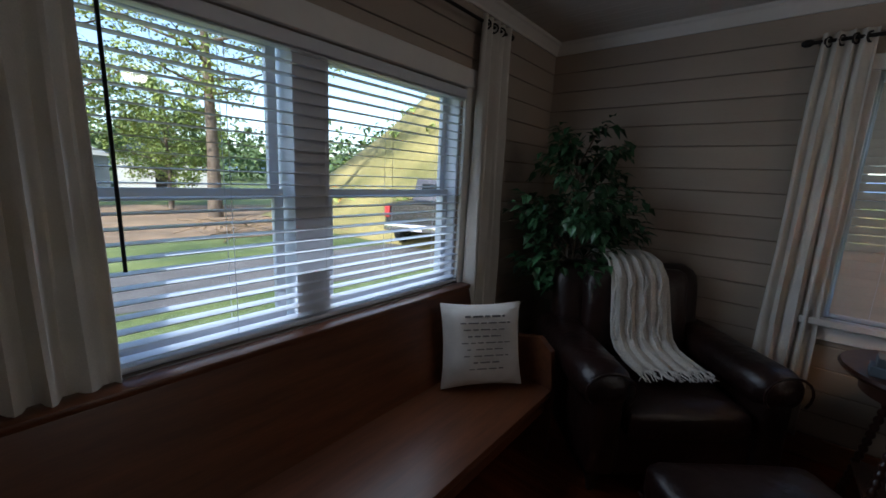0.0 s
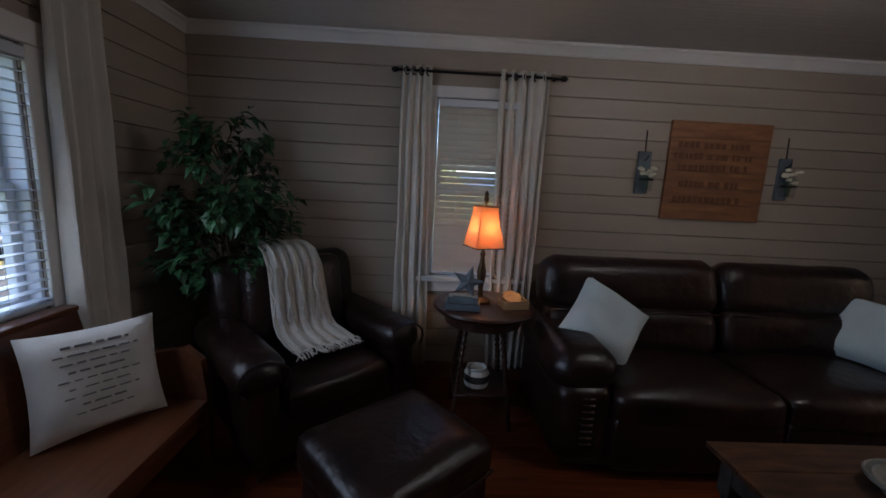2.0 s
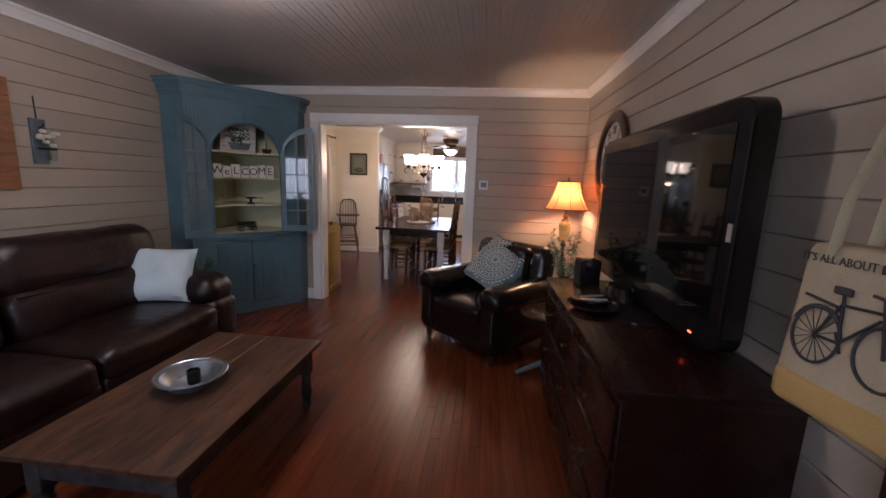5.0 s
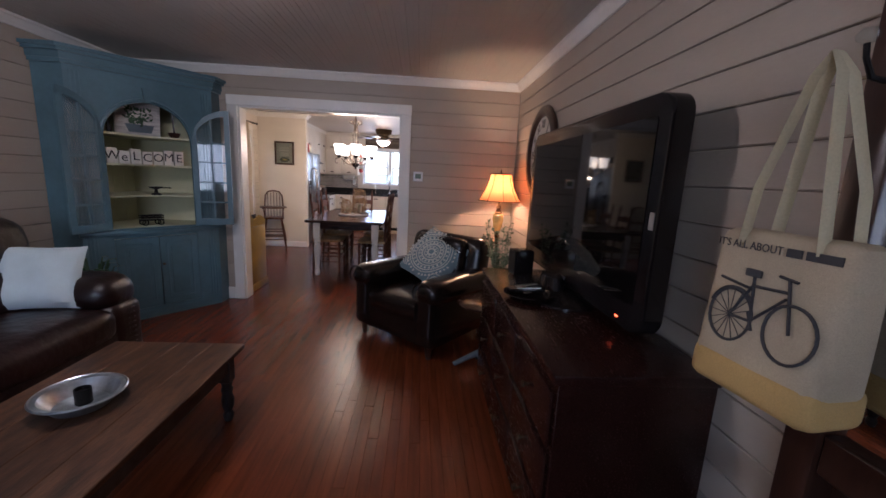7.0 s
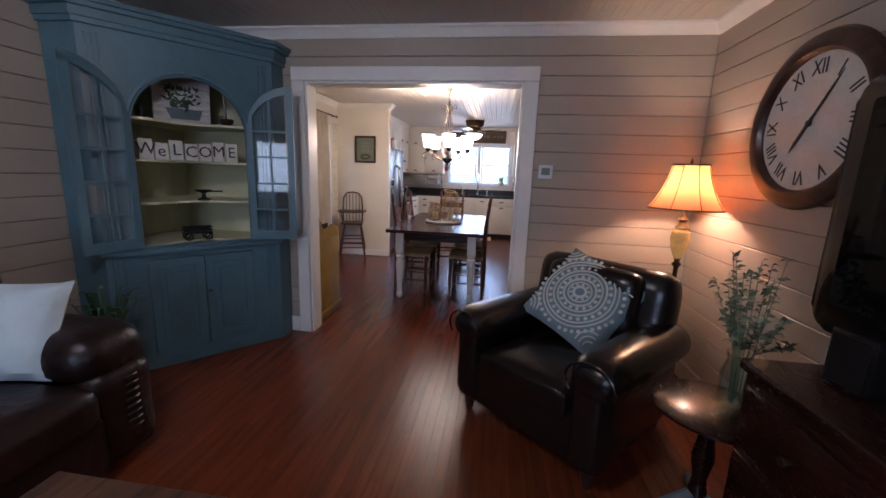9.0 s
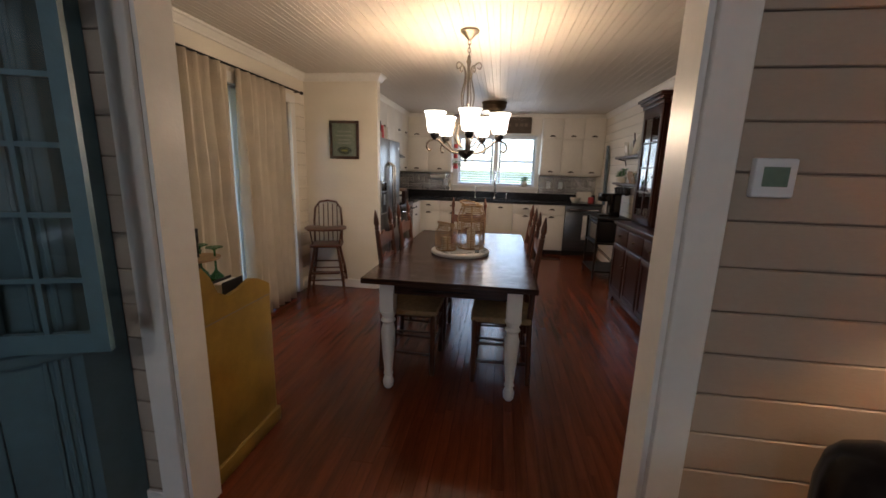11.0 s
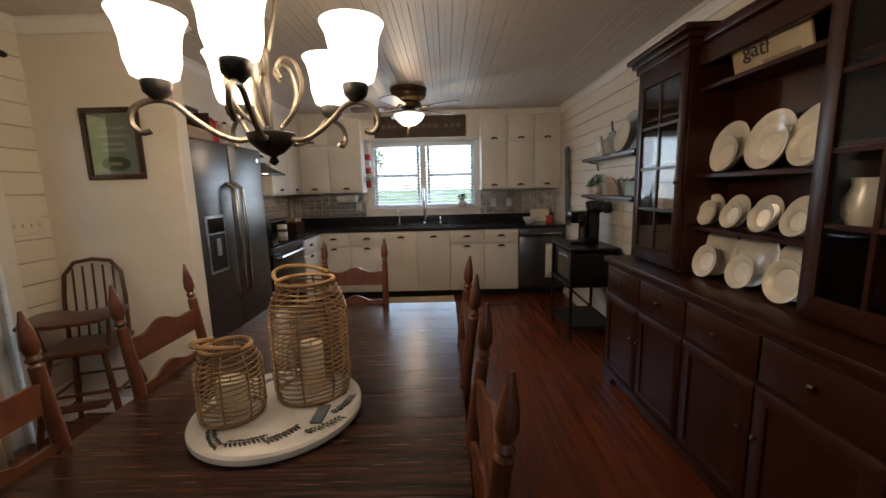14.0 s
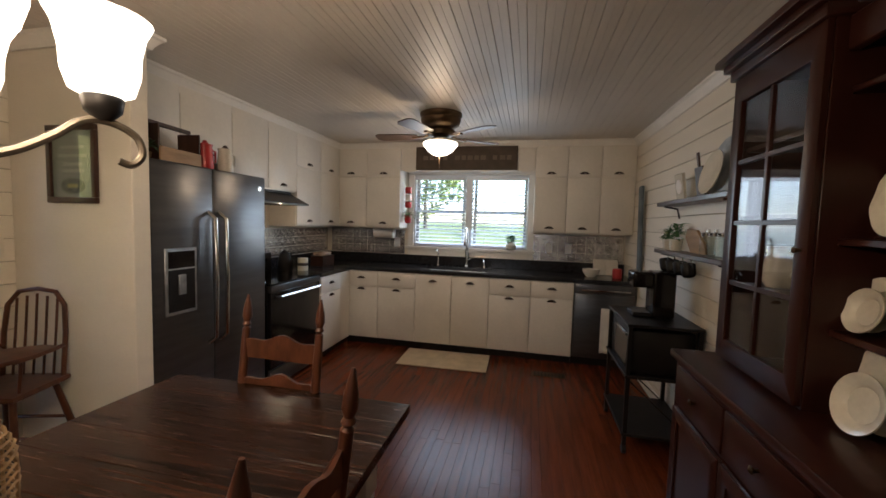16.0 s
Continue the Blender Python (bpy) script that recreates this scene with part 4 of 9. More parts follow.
def blind(name, label, axis, at, u0, u1, z0, z1, tilt, depth=0.046, pitch=0.042, wand=None, sign=1, cords=3, ajar=None, material=None):
    """A slatted blind; every slat is a piece of its own."""
    e = thing(name, label, "window blind")
    material = material or SLAT
    bm = box(-(u1 - u0) / 2, (u1 - u0) / 2, -depth / 2, depth / 2, -0.0014, 0.0014)
    me = bpy.data.meshes.new("slat")
    bm.to_mesh(me)
    bm.free()
    me.materials.append(material)
    um = (u0 + u1) / 2
    z = z0 + 0.03
    rr = random.Random(len(name))
    while z < z1 - 0.05:
        s = new("slat", me)
        s.parent = e
        t = (ajar[2] if ajar and ajar[0] < z < ajar[1] else tilt) + rr.uniform(-1.5, 1.5)
        s.matrix_basis = pose(at, um, z, 0, 0, 90) @ pose(0, 0, 0, t) if axis == "x" else pose(um, at, z) @ pose(0, 0, 0, t)
        z += pitch

    def bar(nm, d0, d1, a, b, zz0, zz1):
        part(nm, box(d0, d1, a, b, zz0, zz1, 0.003) if axis == "x" else box(a, b, d0, d1, zz0, zz1, 0.003), SLAT, e)
    bar("head_rail", at - 0.032, at + 0.032, u0, u1, z1 - 0.045, z1)
    bar("bottom_rail", at - 0.024, at + 0.024, u0, u1, z0, z0 + 0.016)
    for k in range(cords):
        u = u0 + (u1 - u0) * (k + 0.5) / cords
        for dd in (-0.026, 0.026):
            p = (lambda zz: (at + dd, u, zz)) if axis == "x" else (lambda zz: (u, at + dd, zz))
            part("ladder_cord", tube([p(z0 + 0.01), p(z1 - 0.045)], 0.0011, 4), SLAT, e)
    if wand is not None:
        dd = at + sign * 0.045
        p = (lambda zz: (dd, wand, zz)) if axis == "x" else (lambda zz: (wand, dd, zz))
        part("wand", tube([p(z1 - 0.03), p(z1 - 0.75)], 0.005, 8), BLACK, e, "dark tilt wand")
    return e


blind("window_blind", "white slatted blind, slats open, over the front window", "x", LX0 + 0.010, W1Y0 + 0.02, W1Y1 - 0.005, W1Z0 + 0.018, W1Z1 - 0.015, 2, wand=-0.09, cords=5)
blind("window_blind", "white slatted blind, slats closed, in the side window", "y", LY1 - 0.035, W2X0 + 0.018, W2X1 - 0.018, W2Z0 + 0.018, W2Z1 - 0.015, 68, depth=0.050, pitch=0.042, cords=2, ajar=(1.15, 1.58, 46), material=DIMSLAT)

# ---- wall hangings ----
sg = thing("wooden_sign", "square brown stained board sign with faint lettering on the wall", "sign")
SGX0, SGX1, SGZ0, SGZ1 = -2.82, -2.11, 1.285, 1.96
for k in range(6):
    z0 = SGZ0 + (SGZ1 - SGZ0) * k / 6
    part("board", box(SGX0, SGX1, NW - 0.024, NW - 0.002, z0 + 0.001, z0 + (SGZ1 - SGZ0) / 6 - 0.001, 0.002), SIGNWOOD, sg, smooth=False)
rr = random.Random(5)
BURN = mat("burnt_lettering", (0.145, 0.062, 0.027), 0.7)
for k, (z, h, wd) in enumerate(((1.80, 0.045, 0.52), (1.725, 0.045, 0.56), (1.65, 0.045, 0.50), (1.535, 0.05, 0.44), (1.43, 0.05, 0.50))):
    x = -2.5 - wd / 2
    while x < -2.5 + wd / 2 - 0.02:
        ln = rr.uniform(0.018, 0.036)
        part("letter_bar", box(x, x + ln, NW - 0.0265, NW - 0.0235, z - h / 2, z + h / 2 * rr.uniform(0.6, 1.0)), BURN, sg)
        x += ln + rr.choice((0.010, 0.010, 0.012, 0.035))


def jar_sconce(x):
    e = thing("jar_sconce", "hanging glass jar with cream flowers on a wooden back", "wall vase", "wall vases", pose(x, NW - 0.002, 1.58))
    part("back_board", box(-0.045, 0.045, -0.018, 0, -0.13, 0.16, 0.003), SLATE, e)
    part("jar", lathe([(0.036, 0), (0.042, 0.012), (0.044, 0.09), (0.034, 0.115), (0.036, 0.135)], 18, pose(0, -0.066, -0.11), cap=False), JARGLASS, e)
    part("strap", lathe([(0.045, 0.072), (0.047, 0.074), (0.047, 0.082), (0.045, 0.084)], 18, pose(0, -0.066, -0.11), cap=False), BLACK, e)
    part("hook", tube([(0, -0.02, 0.10), (0, -0.05, 0.11), (0, -0.06, 0.13)], 0.004, 6), BLACK, e)
    part("hanger", tube([(0, -0.01, 0.15), (0, -0.004, 0.30)], 0.004, 6), BLACK, e)
    r = random.Random(int(x * 100))
    for k in range(11):
        bm = bmesh.new()
        c = Vector((r.uniform(-.055, .055), -0.075 + r.uniform(-.04, .03), 0.02 + r.uniform(-.035, .06)))
        for j in range(6):
            a = radians(60 * j)
            lathe([(0.0, 0), (0.011, 0.004), (0.013, 0.012), (0.006, 0.02)], 6, Matrix.Translation(c) @ Euler((radians(55) * math.sin(a), -radians(55) * math.cos(a), 0)).to_matrix().to_4x4(), bm, cap=False)
        part("flower", bm, PETAL, e, "cream cloth flower")
    bm = bmesh.new()
    for k in range(4):
        tube([(0.008 * k - 0.012, -0.066, -0.10), (0.012 * k - 0.018, -0.07, 0.02)], 0.002, 5, bm)
    part("stems", bm, LEAF, e)
    return e


jar_sconce(-2.98)
jar_sconce(-1.97)

# ---- ficus in the corner ----
def leaf_faces(bm, c, d, n, ln, wd):
    """One leaf: two folded halves, pointed at both ends."""
    d = d.normalized()
    s = d.cross(n).normalized()
    up = s.cross(d)
    a, b = bm.verts.new(c), bm.verts.new(c + d * ln - up * ln * 0.18)
    m1 = bm.verts.new(c + d * ln * 0.45 + up * ln * 0.02)
    l = bm.verts.new(c + d * ln * 0.42 + s * wd + up * wd * 0.4)
    r = bm.verts.new(c + d * ln * 0.42 - s * wd + up * wd * 0.4)
    bm.faces.new((a, m1, l)), bm.faces.new((l, m1, b)), bm.faces.new((a, r, m1)), bm.faces.new((r, b, m1))


fc = thing("ficus_tree", "leafy dark green potted ficus in the corner", "plant", m=pose(-5.66, 2.03, 0))
part("pot", lathe([(0.11, 0), (0.13, 0.01), (0.16, 0.24), (0.17, 0.26), (0.15, 0.26), (0.14, 0.22), (0.0, 0.22)], 24, cap=False), BRASS, fc)
rr = random.Random(11)
tips = []
bm = bmesh.new()
tube([(0, 0, 0.2), (0.02, -0.01, 0.6), (-0.02, 0.01, 1.0), (0.02, 0, 1.5)], [0.018, 0.015, 0.012, 0.007], 8, bm)
tube([(0.03, 0.02, 0.2), (-0.01, 0.03, 0.6), (0.03, -0.01, 1.0), (0.0, 0.03, 1.4)], [0.014, 0.012, 0.010, 0.006], 8, bm)
part("trunk", bm, BARK, fc)
bm, tw = bmesh.new(), bmesh.new()
for k in range(64):
    a, z = rr.uniform(0, 6.28), rr.uniform(0.75, 1.66)
    R = 0.40 * math.sin(math.pi * min(1, max(0.12, (z - 0.6) / 1.15))) ** 0.6 * rr.uniform(0.7, 1.05)
    p0 = Vector((0, 0, z - 0.12))
    p2 = Vector((min(R * math.cos(a), 0.5), R * math.sin(a), z + rr.uniform(-.02, .14)))
    p2.x = max(p2.x, -0.36)
    p2.y = min(p2.y, 0.38)
    p1 = (p0 + p2) / 2 + Vector((0, 0, 0.06))
    tube([p0, p1, p2], [0.005, 0.004, 0.002], 5, tw)
    for j in range(24):
        t = rr.uniform(0.3, 1.05)
        c = p0.lerp(p1, t * 2) if t < 0.5 else p1.lerp(p2, t * 2 - 1)
        d = Vector((math.cos(a + rr.uniform(-1.3, 1.3)), math.sin(a + rr.uniform(-1.3, 1.3)), rr.uniform(-.9, .3)))
        leaf_faces(bm, c + Vector((rr.uniform(-.05, .05), rr.uniform(-.05, .05), rr.uniform(-.05, .05))), d, Vector((rr.uniform(-.3, .3), rr.uniform(-.3, .3), 1)), rr.uniform(0.06, 0.10), rr.uniform(0.018, 0.028))
tagged(part("twigs", tw, BARK, fc), kind="stuff")
tagged(part("leaves", bm, LEAF, fc, smooth=False), kind="stuff")

# ---- ceiling light ----
dl = thing("ceiling_light", "round white glass flush ceiling light, lit", "ceiling light", m=pose(-2.62, 0.80, CZ))
OPAL = mat("lit_opal_glass", (0.86, 0.84, 0.80), 0.3, var=0.02, fine=0.0, emit=(1.0, 0.90, 0.76), power=0.55)
part("pan", lathe([(0.17, -0.03), (0.19, -0.03), (0.195, 0.0), (0.0, 0.0)], 36, cap=False), CHROME, dl)
g = part("bowl", lathe([(0.0, -0.100), (0.05, -0.098), (0.11, -0.082), (0.155, -0.055), (0.178, -0.03)], 40, cap=False), OPAL, dl)
g.visible_shadow = False
part("trim_ring", lathe([(0.176, -0.036), (0.192, -0.036), (0.192, -0.022), (0.176, -0.022)], 40, cap=False), CHROME, dl)
part("finial", lathe([(0.003, -0.130), (0.010, -0.122), (0.007, -0.112), (0.024, -0.104), (0.022, -0.096)], 16), BRASS, dl)

# ---- corner cupboard ----
cc = thing("corner_cupboard", "worn blue corner cupboard with open arched glass doors", "cupboard")
A2, B2 = Vector((-0.97, 2.25)), Vector((-0.17, 1.585))
along = (B2 - A2).normalized()
LN = (B2 - A2).length
out = Vector((-along.y, along.x))
if out.dot(Vector((-1, -1))) < 0:
    out = -out
# local frame: x along the front, y out of the front into the room, z up
CM = Matrix(((along.x, out.x, 0, A2.x), (along.y, out.y, 0, A2.y), (0, 0, 1, 0), (0, 0, 0, 1)))
CTOP = 2.20
foot = [(-0.97, LY1 - PT - 0.004), (-0.97, 2.25), (-0.17, 1.585), (-PT - 0.004, 1.585), (-PT - 0.004, LY1 - PT - 0.004)]
part("plinth", slab(foot, 0.001, 0.06), BLUECAB, cc, smooth=False)
sides = bmesh.new()
slab([(-0.97, LY1 - PT - 0.004), (-0.97, 2.25), (-0.95, 2.25), (-0.95, LY1 - PT - 0.004)], 0.06, CTOP, sides)
slab([(-0.17, 1.585), (-PT - 0.004, 1.585), (-PT - 0.004, 1.605), (-0.17, 1.605)], 0.06, CTOP, sides)
part("side_panel", sides, BLUECAB, cc, smooth=False)
bk = bmesh.new()
slab([(-0.95, LY1 - PT - 0.016), (-0.016 - PT, LY1 - PT - 0.016), (-0.016 - PT, LY1 - PT - 0.005), (-0.95, LY1 - PT - 0.005)], 0.06, CTOP, bk)
slab([(-PT - 0.016, 1.605), (-PT - 0.005, 1.605), (-PT - 0.005, LY1 - PT - 0.016), (-PT - 0.016, LY1 - PT - 0.016)], 0.06, CTOP, bk)
part("back_panel", bk, BUTTER, cc, "pale yellow inside", smooth=False)
# inside bead lines
for k in range(7):
    part("bead", box(-0.90 + 0.12 * k, -0.894 + 0.12 * k, LY1 - PT - 0.019, LY1 - PT - 0.016, 0.8, 2.1), BUTTER, cc)
OX0, OX1, OZ0, OZS = 0.20, LN - 0.20, 0.845, 1.60
RA = (OX1 - OX0) / 2
XC = (OX0 + OX1) / 2


def front_panel(bm, ol, y0, y1):
    slab(ol, y0, y1, bm, CM @ Matrix(((1, 0, 0, 0), (0, 0, 1, 0), (0, 1, 0, 0), (0, 0, 0, 1))))


bm = bmesh.new()
T = 0.022
front_panel(bm, [(0, 0.06), (OX0, 0.06), (OX0, CTOP), (0, CTOP)], -T, 0)
front_panel(bm, [(OX1, 0.06), (LN, 0.06), (LN, CTOP), (OX1, CTOP)], -T, 0)
ap = arc(XC, OZS, RA, 0, 180, 18)
for (x0, z0), (x1, z1) in zip(ap, ap[1:]):
    front_panel(bm, [(x1, z1), (x0, z0), (x0, CTOP), (x1, CTOP)], -T, 0)
front_panel(bm, [(OX0, 0.06), (OX1, 0.06), (OX1, 0.10), (OX0, 0.10)], -T, 0)
front_panel(bm, [(OX0, 0.76), (OX1, 0.76), (OX1, OZ0), (OX0, OZ0)], -T, 0)
part("face_frame", bm, BLUECAB, cc, smooth=False)
# fluted pilaster strips, arch moulding, keystone, waist and cornice
for x in (0.03, 0.055, 0.08, LN - 0.095, LN - 0.07, LN - 0.045):
    part("flute", box(x, x + 0.014, 0.0, 0.006, 0.12, CTOP - 0.12, 0.003, m=CM), BLUECAB, cc)
part("arch_moulding", tube([CM @ Vector((XC + (RA + 0.02) * math.cos(radians(a)), 0.004, OZS + (RA + 0.02) * math.sin(radians(a)))) for a in range(0, 181, 10)], 0.012, 6), BLUECAB, cc)
part("keystone", slab([(XC - 0.022, OZS + RA + 0.005), (XC + 0.022, OZS + RA + 0.005), (XC + 0.034, OZS + RA + 0.115), (XC - 0.034, OZS + RA + 0.115)], 0, 0.016, m=CM @ Matrix(((1, 0, 0, 0), (0, 0, 1, 0), (0, 1, 0, 0), (0, 0, 0, 1)))), BLUECAB, cc, smooth=False)
part("waist_moulding", box(-0.02, LN + 0.02, 0.0, 0.03, OZ0 - 0.05, OZ0 - 0.015, 0.006, 2, m=CM), BLUECAB, cc)


def grow(g):
    return [(-0.97 - g, LY1 - PT - 0.005), (-0.97 - g, 2.25 - g * 0.4), (-0.17 - g * 0.4, 1.585 - g), (-PT - 0.005, 1.585 - g), (-PT - 0.005, LY1 - PT - 0.005)]


for g, z0, z1 in ((0.02, CTOP - 0.08, CTOP - 0.05), (0.03, CTOP - 0.05, CTOP), (0.055, CTOP, CTOP + 0.025), (0.075, CTOP + 0.025, CTOP + 0.05)):
    part("cornice_moulding", slab(grow(g), z0, z1), BLUECAB, cc, smooth=False)
# lower doors
for k in range(2):
    x0 = OX0 + 0.003 + k * (OX1 - OX0) / 2
    x1 = x0 + (OX1 - OX0) / 2 - 0.006
    dr = part("lower_door", box(x0, x1, -0.018, 0.004, 0.105, 0.755, 0.002, m=CM), BLUECAB, cc)
    fr = bmesh.new()
    for q in ((x0 + .05, x1 - .05, 0.16, 0.172), (x0 + .05, x1 - .05, 0.69, 0.702), (x0 + .05, x0 + .062, 0.172, 0.69), (x1 - .062, x1 - .05, 0.172, 0.69)):
        box(q[0], q[1], 0.004, 0.010, q[2], q[3], 0.002, bm=fr, m=CM)
    part("door_moulding", fr, BLUECAB, dr)
    part("raised_panel", box(x0 + .085, x1 - .085, 0.003, 0.009, 0.20, 0.66, 0.004, m=CM), BLUECAB, dr)
part("latch", lathe([(0.008, 0), (0.006, 0.012), (0.012, 0.02), (0.002, 0.028)], 10, CM @ pose(XC + 0.02, 0.004, 0.50, -90)), BRASS, cc)
# shelves with scalloped fronts
SHELVES = (OZ0, 1.125, 1.40, 1.655)
for z in SHELVES:
    t = 0.016
    part("shelf", slab([(-0.948, LY1 - PT - 0.017), (-0.93, 2.255), (-0.70, 2.10), (-0.55, 2.09), (-0.42, 1.99), (-0.38, 1.85), (-0.20, 1.64), (-PT - 0.017, 1.607), (-PT - 0.017, LY1 - PT - 0.017)], z - t, z), BUTTER, cc, smooth=False)


def glazed_door(hinge_x, sign, angle):
    """An arched glass door standing open; sign: the way in which it runs from its hinge when shut."""
    hm = CM @ pose(hinge_x, 0.01, 0, 0, 0, angle)
    W = RA
    m2 = hm @ Matrix(((sign, 0, 0, 0), (0, 0, 1, 0), (0, 1, 0, 0), (0, 0, 0, 1)))
    bm = bmesh.new()
    st = 0.045

    def curve(x):
        return OZS + math.sqrt(max(RA ** 2 - (x - RA) ** 2, 0))
    slab([(0, OZ0), (st, OZ0), (st, curve(st) - 0.03), (0, curve(0.0) + 0.02)], 0, 0.022, bm, m2)
    slab([(W - st, OZ0), (W, OZ0), (W, curve(W)), (W - st, curve(W - st))], 0, 0.022, bm, m2)
    slab([(st, OZ0), (W - st, OZ0), (W - st, OZ0 + 0.06), (st, OZ0 + 0.06)], 0, 0.022, bm, m2)
    xs = [W * k / 10 for k in range(11)]
    for a, b in zip(xs, xs[1:]):
        slab([(a, curve(a) - 0.055 + 0.02), (b, curve(b) - 0.055 + 0.02), (b, curve(b) + 0.02), (a, curve(a) + 0.02)], 0, 0.022, bm, m2)
    d = part("glass_door", bm, BLUECAB, cc, "arched glazed door standing open", smooth=False)
    xm = W / 2
    part("glazing_bar", slab([(xm - 0.007, OZ0 + 0.06), (xm + 0.007, OZ0 + 0.06), (xm + 0.007, curve(xm) - 0.03), (xm - 0.007, curve(xm) - 0.03)], 0.004, 0.018, m=m2), BLUECAB, d, smooth=False)
    for z in (1.06, 1.25, 1.44, 1.62):
        part("glazing_bar", slab([(st, z), (W - st, z), (W - st, z + 0.014), (st, z + 0.014)], 0.0045, 0.0175, m=m2), BLUECAB, d, smooth=False)
    ol = [(st - 0.01, OZ0 + 0.05)] + [(W - st + 0.01, OZ0 + 0.05)] + [(x, curve(x) - 0.03) for x in (W - st + 0.01, W * 0.7, W * 0.5, W * 0.3, st - 0.01)]
    part("pane", slab(ol, 0.010, 0.013, m=m2), GLASS, d, smooth=False)


glazed_door(OX0, 1, 152)
glazed_door(OX1, -1, -148)


# what stands on the shelves: WELCOME blocks and ornaments
def shelf_spot(x, depth):
    return CM @ Vector((x, -depth, 0))


cream_block = mat("cream_block_paint", (0.66, 0.62, 0.54), 0.6, var=0.1, vscale=12)
ZR = math.degrees(math.atan2(along.y, along.x))
for k, ch in enumerate("WELCOME"):
    p = shelf_spot(OX0 + 0.068 + 0.083 * k, 0.115)
    h = (0.130, 0.108, 0.130, 0.112, 0.118, 0.135, 0.130)[k]
    e = thing("letter_block", "small cream wooden block with a dark letter", "letter block", "welcome letter blocks", pose(p.x, p.y, 1.4005, 0, 0, ZR + 180))
    if k == 4:
        ch = "O"
    part("block", box(-0.037, 0.037, -0.018, 0.018, 0, h, 0.003), cream_block, e)
    lettering("letter", ch if k != 1 else "e", 0.105, pose(0, 0.0185, h / 2, 90, 0, 180), INK, e)
orn = thing("toy_wagon", "small dark metal wagon ornament", "ornament", m=pose(*shelf_spot(XC, 0.14).to_tuple()[:2], OZ0 + 0.001, 0, 0, ZR))
part("bed", box(-0.09, 0.09, -0.03, 0.03, 0.045, 0.055), BLACK, orn)
for yy in (-0.03, 0.03):
    for zz in (0.065, 0.085):
        part("rail", box(-0.09, 0.09, yy - 0.002, yy + 0.002, zz, zz + 0.012), BLACK, orn)
    for xx in (-0.06, 0.06):
        part("wheel", lathe([(0.026, -0.003), (0.028, 0), (0.026, 0.003), (0.018, 0.003), (0.018, -0.003)], 16, pose(xx, yy * 1.3, 0.028, 90), cap=False), BLACK, orn)
orn = thing("kitchen_scale", "small black scale ornament", "ornament", m=pose(*shelf_spot(XC + 0.06, 0.16).to_tuple()[:2], 1.126, 0, 0, ZR))
part("body", lathe([(0.04, 0), (0.04, 0.01), (0.015, 0.02), (0.012, 0.05), (0.05, 0.065), (0.055, 0.075), (0.0, 0.07)], 20, cap=False), BLACK, orn)
part("arm", box(0.0, 0.12, -0.012, 0.012, 0.06, 0.068), BLACK, orn)
orn = thing("painted_picture", "square pale wooden picture of green flowers on the shelf", "picture", m=pose(*shelf_spot(XC - 0.01, 0.27).to_tuple()[:2], 1.656, -8, 0, ZR + 180))
part("board", box(-0.17, 0.17, 0.0, 0.020, 0, 0.30, 0.003), mat("whitewashed_board", (0.50, 0.47, 0.44), 0.7, var=0.25, vscale=9, fine=0.12, fscale=30, stretch=(1, 1, 6)), orn)
part("painted_pot", slab([(-0.10, 0.03), (0.07, 0.03), (0.10, 0.10), (-0.12, 0.10)], -0.0215, -0.0195, m=Matrix(((1, 0, 0, 0), (0, 0, -1, 0), (0, 1, 0, 0), (0, 0, 0, 1)))), SLATE, orn, smooth=False)
bm = bmesh.new()
rr = random.Random(3)
for k in range(60):
    leaf_faces(bm, Vector((rr.uniform(-.09, .09), 0.023, 0.16 + rr.uniform(-.06, .07))), Vector((rr.uniform(-1, 1), 0.1, rr.uniform(-.3, 1))), Vector((0, 1, 0)), 0.045, 0.009)
part("leaves", bm, LEAF, orn, smooth=False)
orn = thing("bottle", "small dark bottle ornament", "bottle", m=pose(*shelf_spot(OX0 + 0.07, 0.12).to_tuple()[:2], 1.656))
part("body", lathe([(0.018, 0), (0.02, 0.04), (0.009, 0.065), (0.009, 0.09), (0.012, 0.095)], 14), BLACK, orn)
orn = thing("wooden_scoop", "dark wooden scoop standing on the shelf", "ornament", m=pose(*shelf_spot(OX1 - 0.09, 0.12).to_tuple()[:2], 1.656))
part("bowl", lathe([(0.03, 0), (0.045, 0.02), (0.05, 0.045), (0.0, 0.045)], 16), DARKWOOD, orn)
part("handle", tube([(0, 0, 0.04), (-0.02, 0, 0.27)], 0.008, 8), DARKWOOD, orn)

# thermostat
ts = thing("thermostat", "white wall thermostat with a small green display", "thermostat")
part("body", box(-PT - 0.026, -PT - 0.001, -0.482, -0.382, 1.362, 1.462, 0.006, 2), VINYL, ts)
part("display", box(-PT - 0.0275, -PT - 0.0255, -0.462, -0.402, 1.39, 1.44), mat("lcd", (0.16, 0.22, 0.17), 0.3), ts, "greenish display")
# ---- TV side ----
SWF = LY0 + PT
cush = cushion("patterned_cushion", "grey cushion with a pale round medallion pattern", lean(-0.90, -0.52, 0.50, -120, -42, 22, 0.46) @ Matrix.Scale(1.14, 4), 0.46, 0.46, 0.16, mat("grey_blue_print", (0.19, 0.26, 0.29), 0.9, var=0.08, vscale=8, fine=0.08, fscale=240, bump=0.25, bscale=320), seed=6)
PRINT = mat("pale_print", (0.64, 0.62, 0.55), 0.9, fine=0.06)


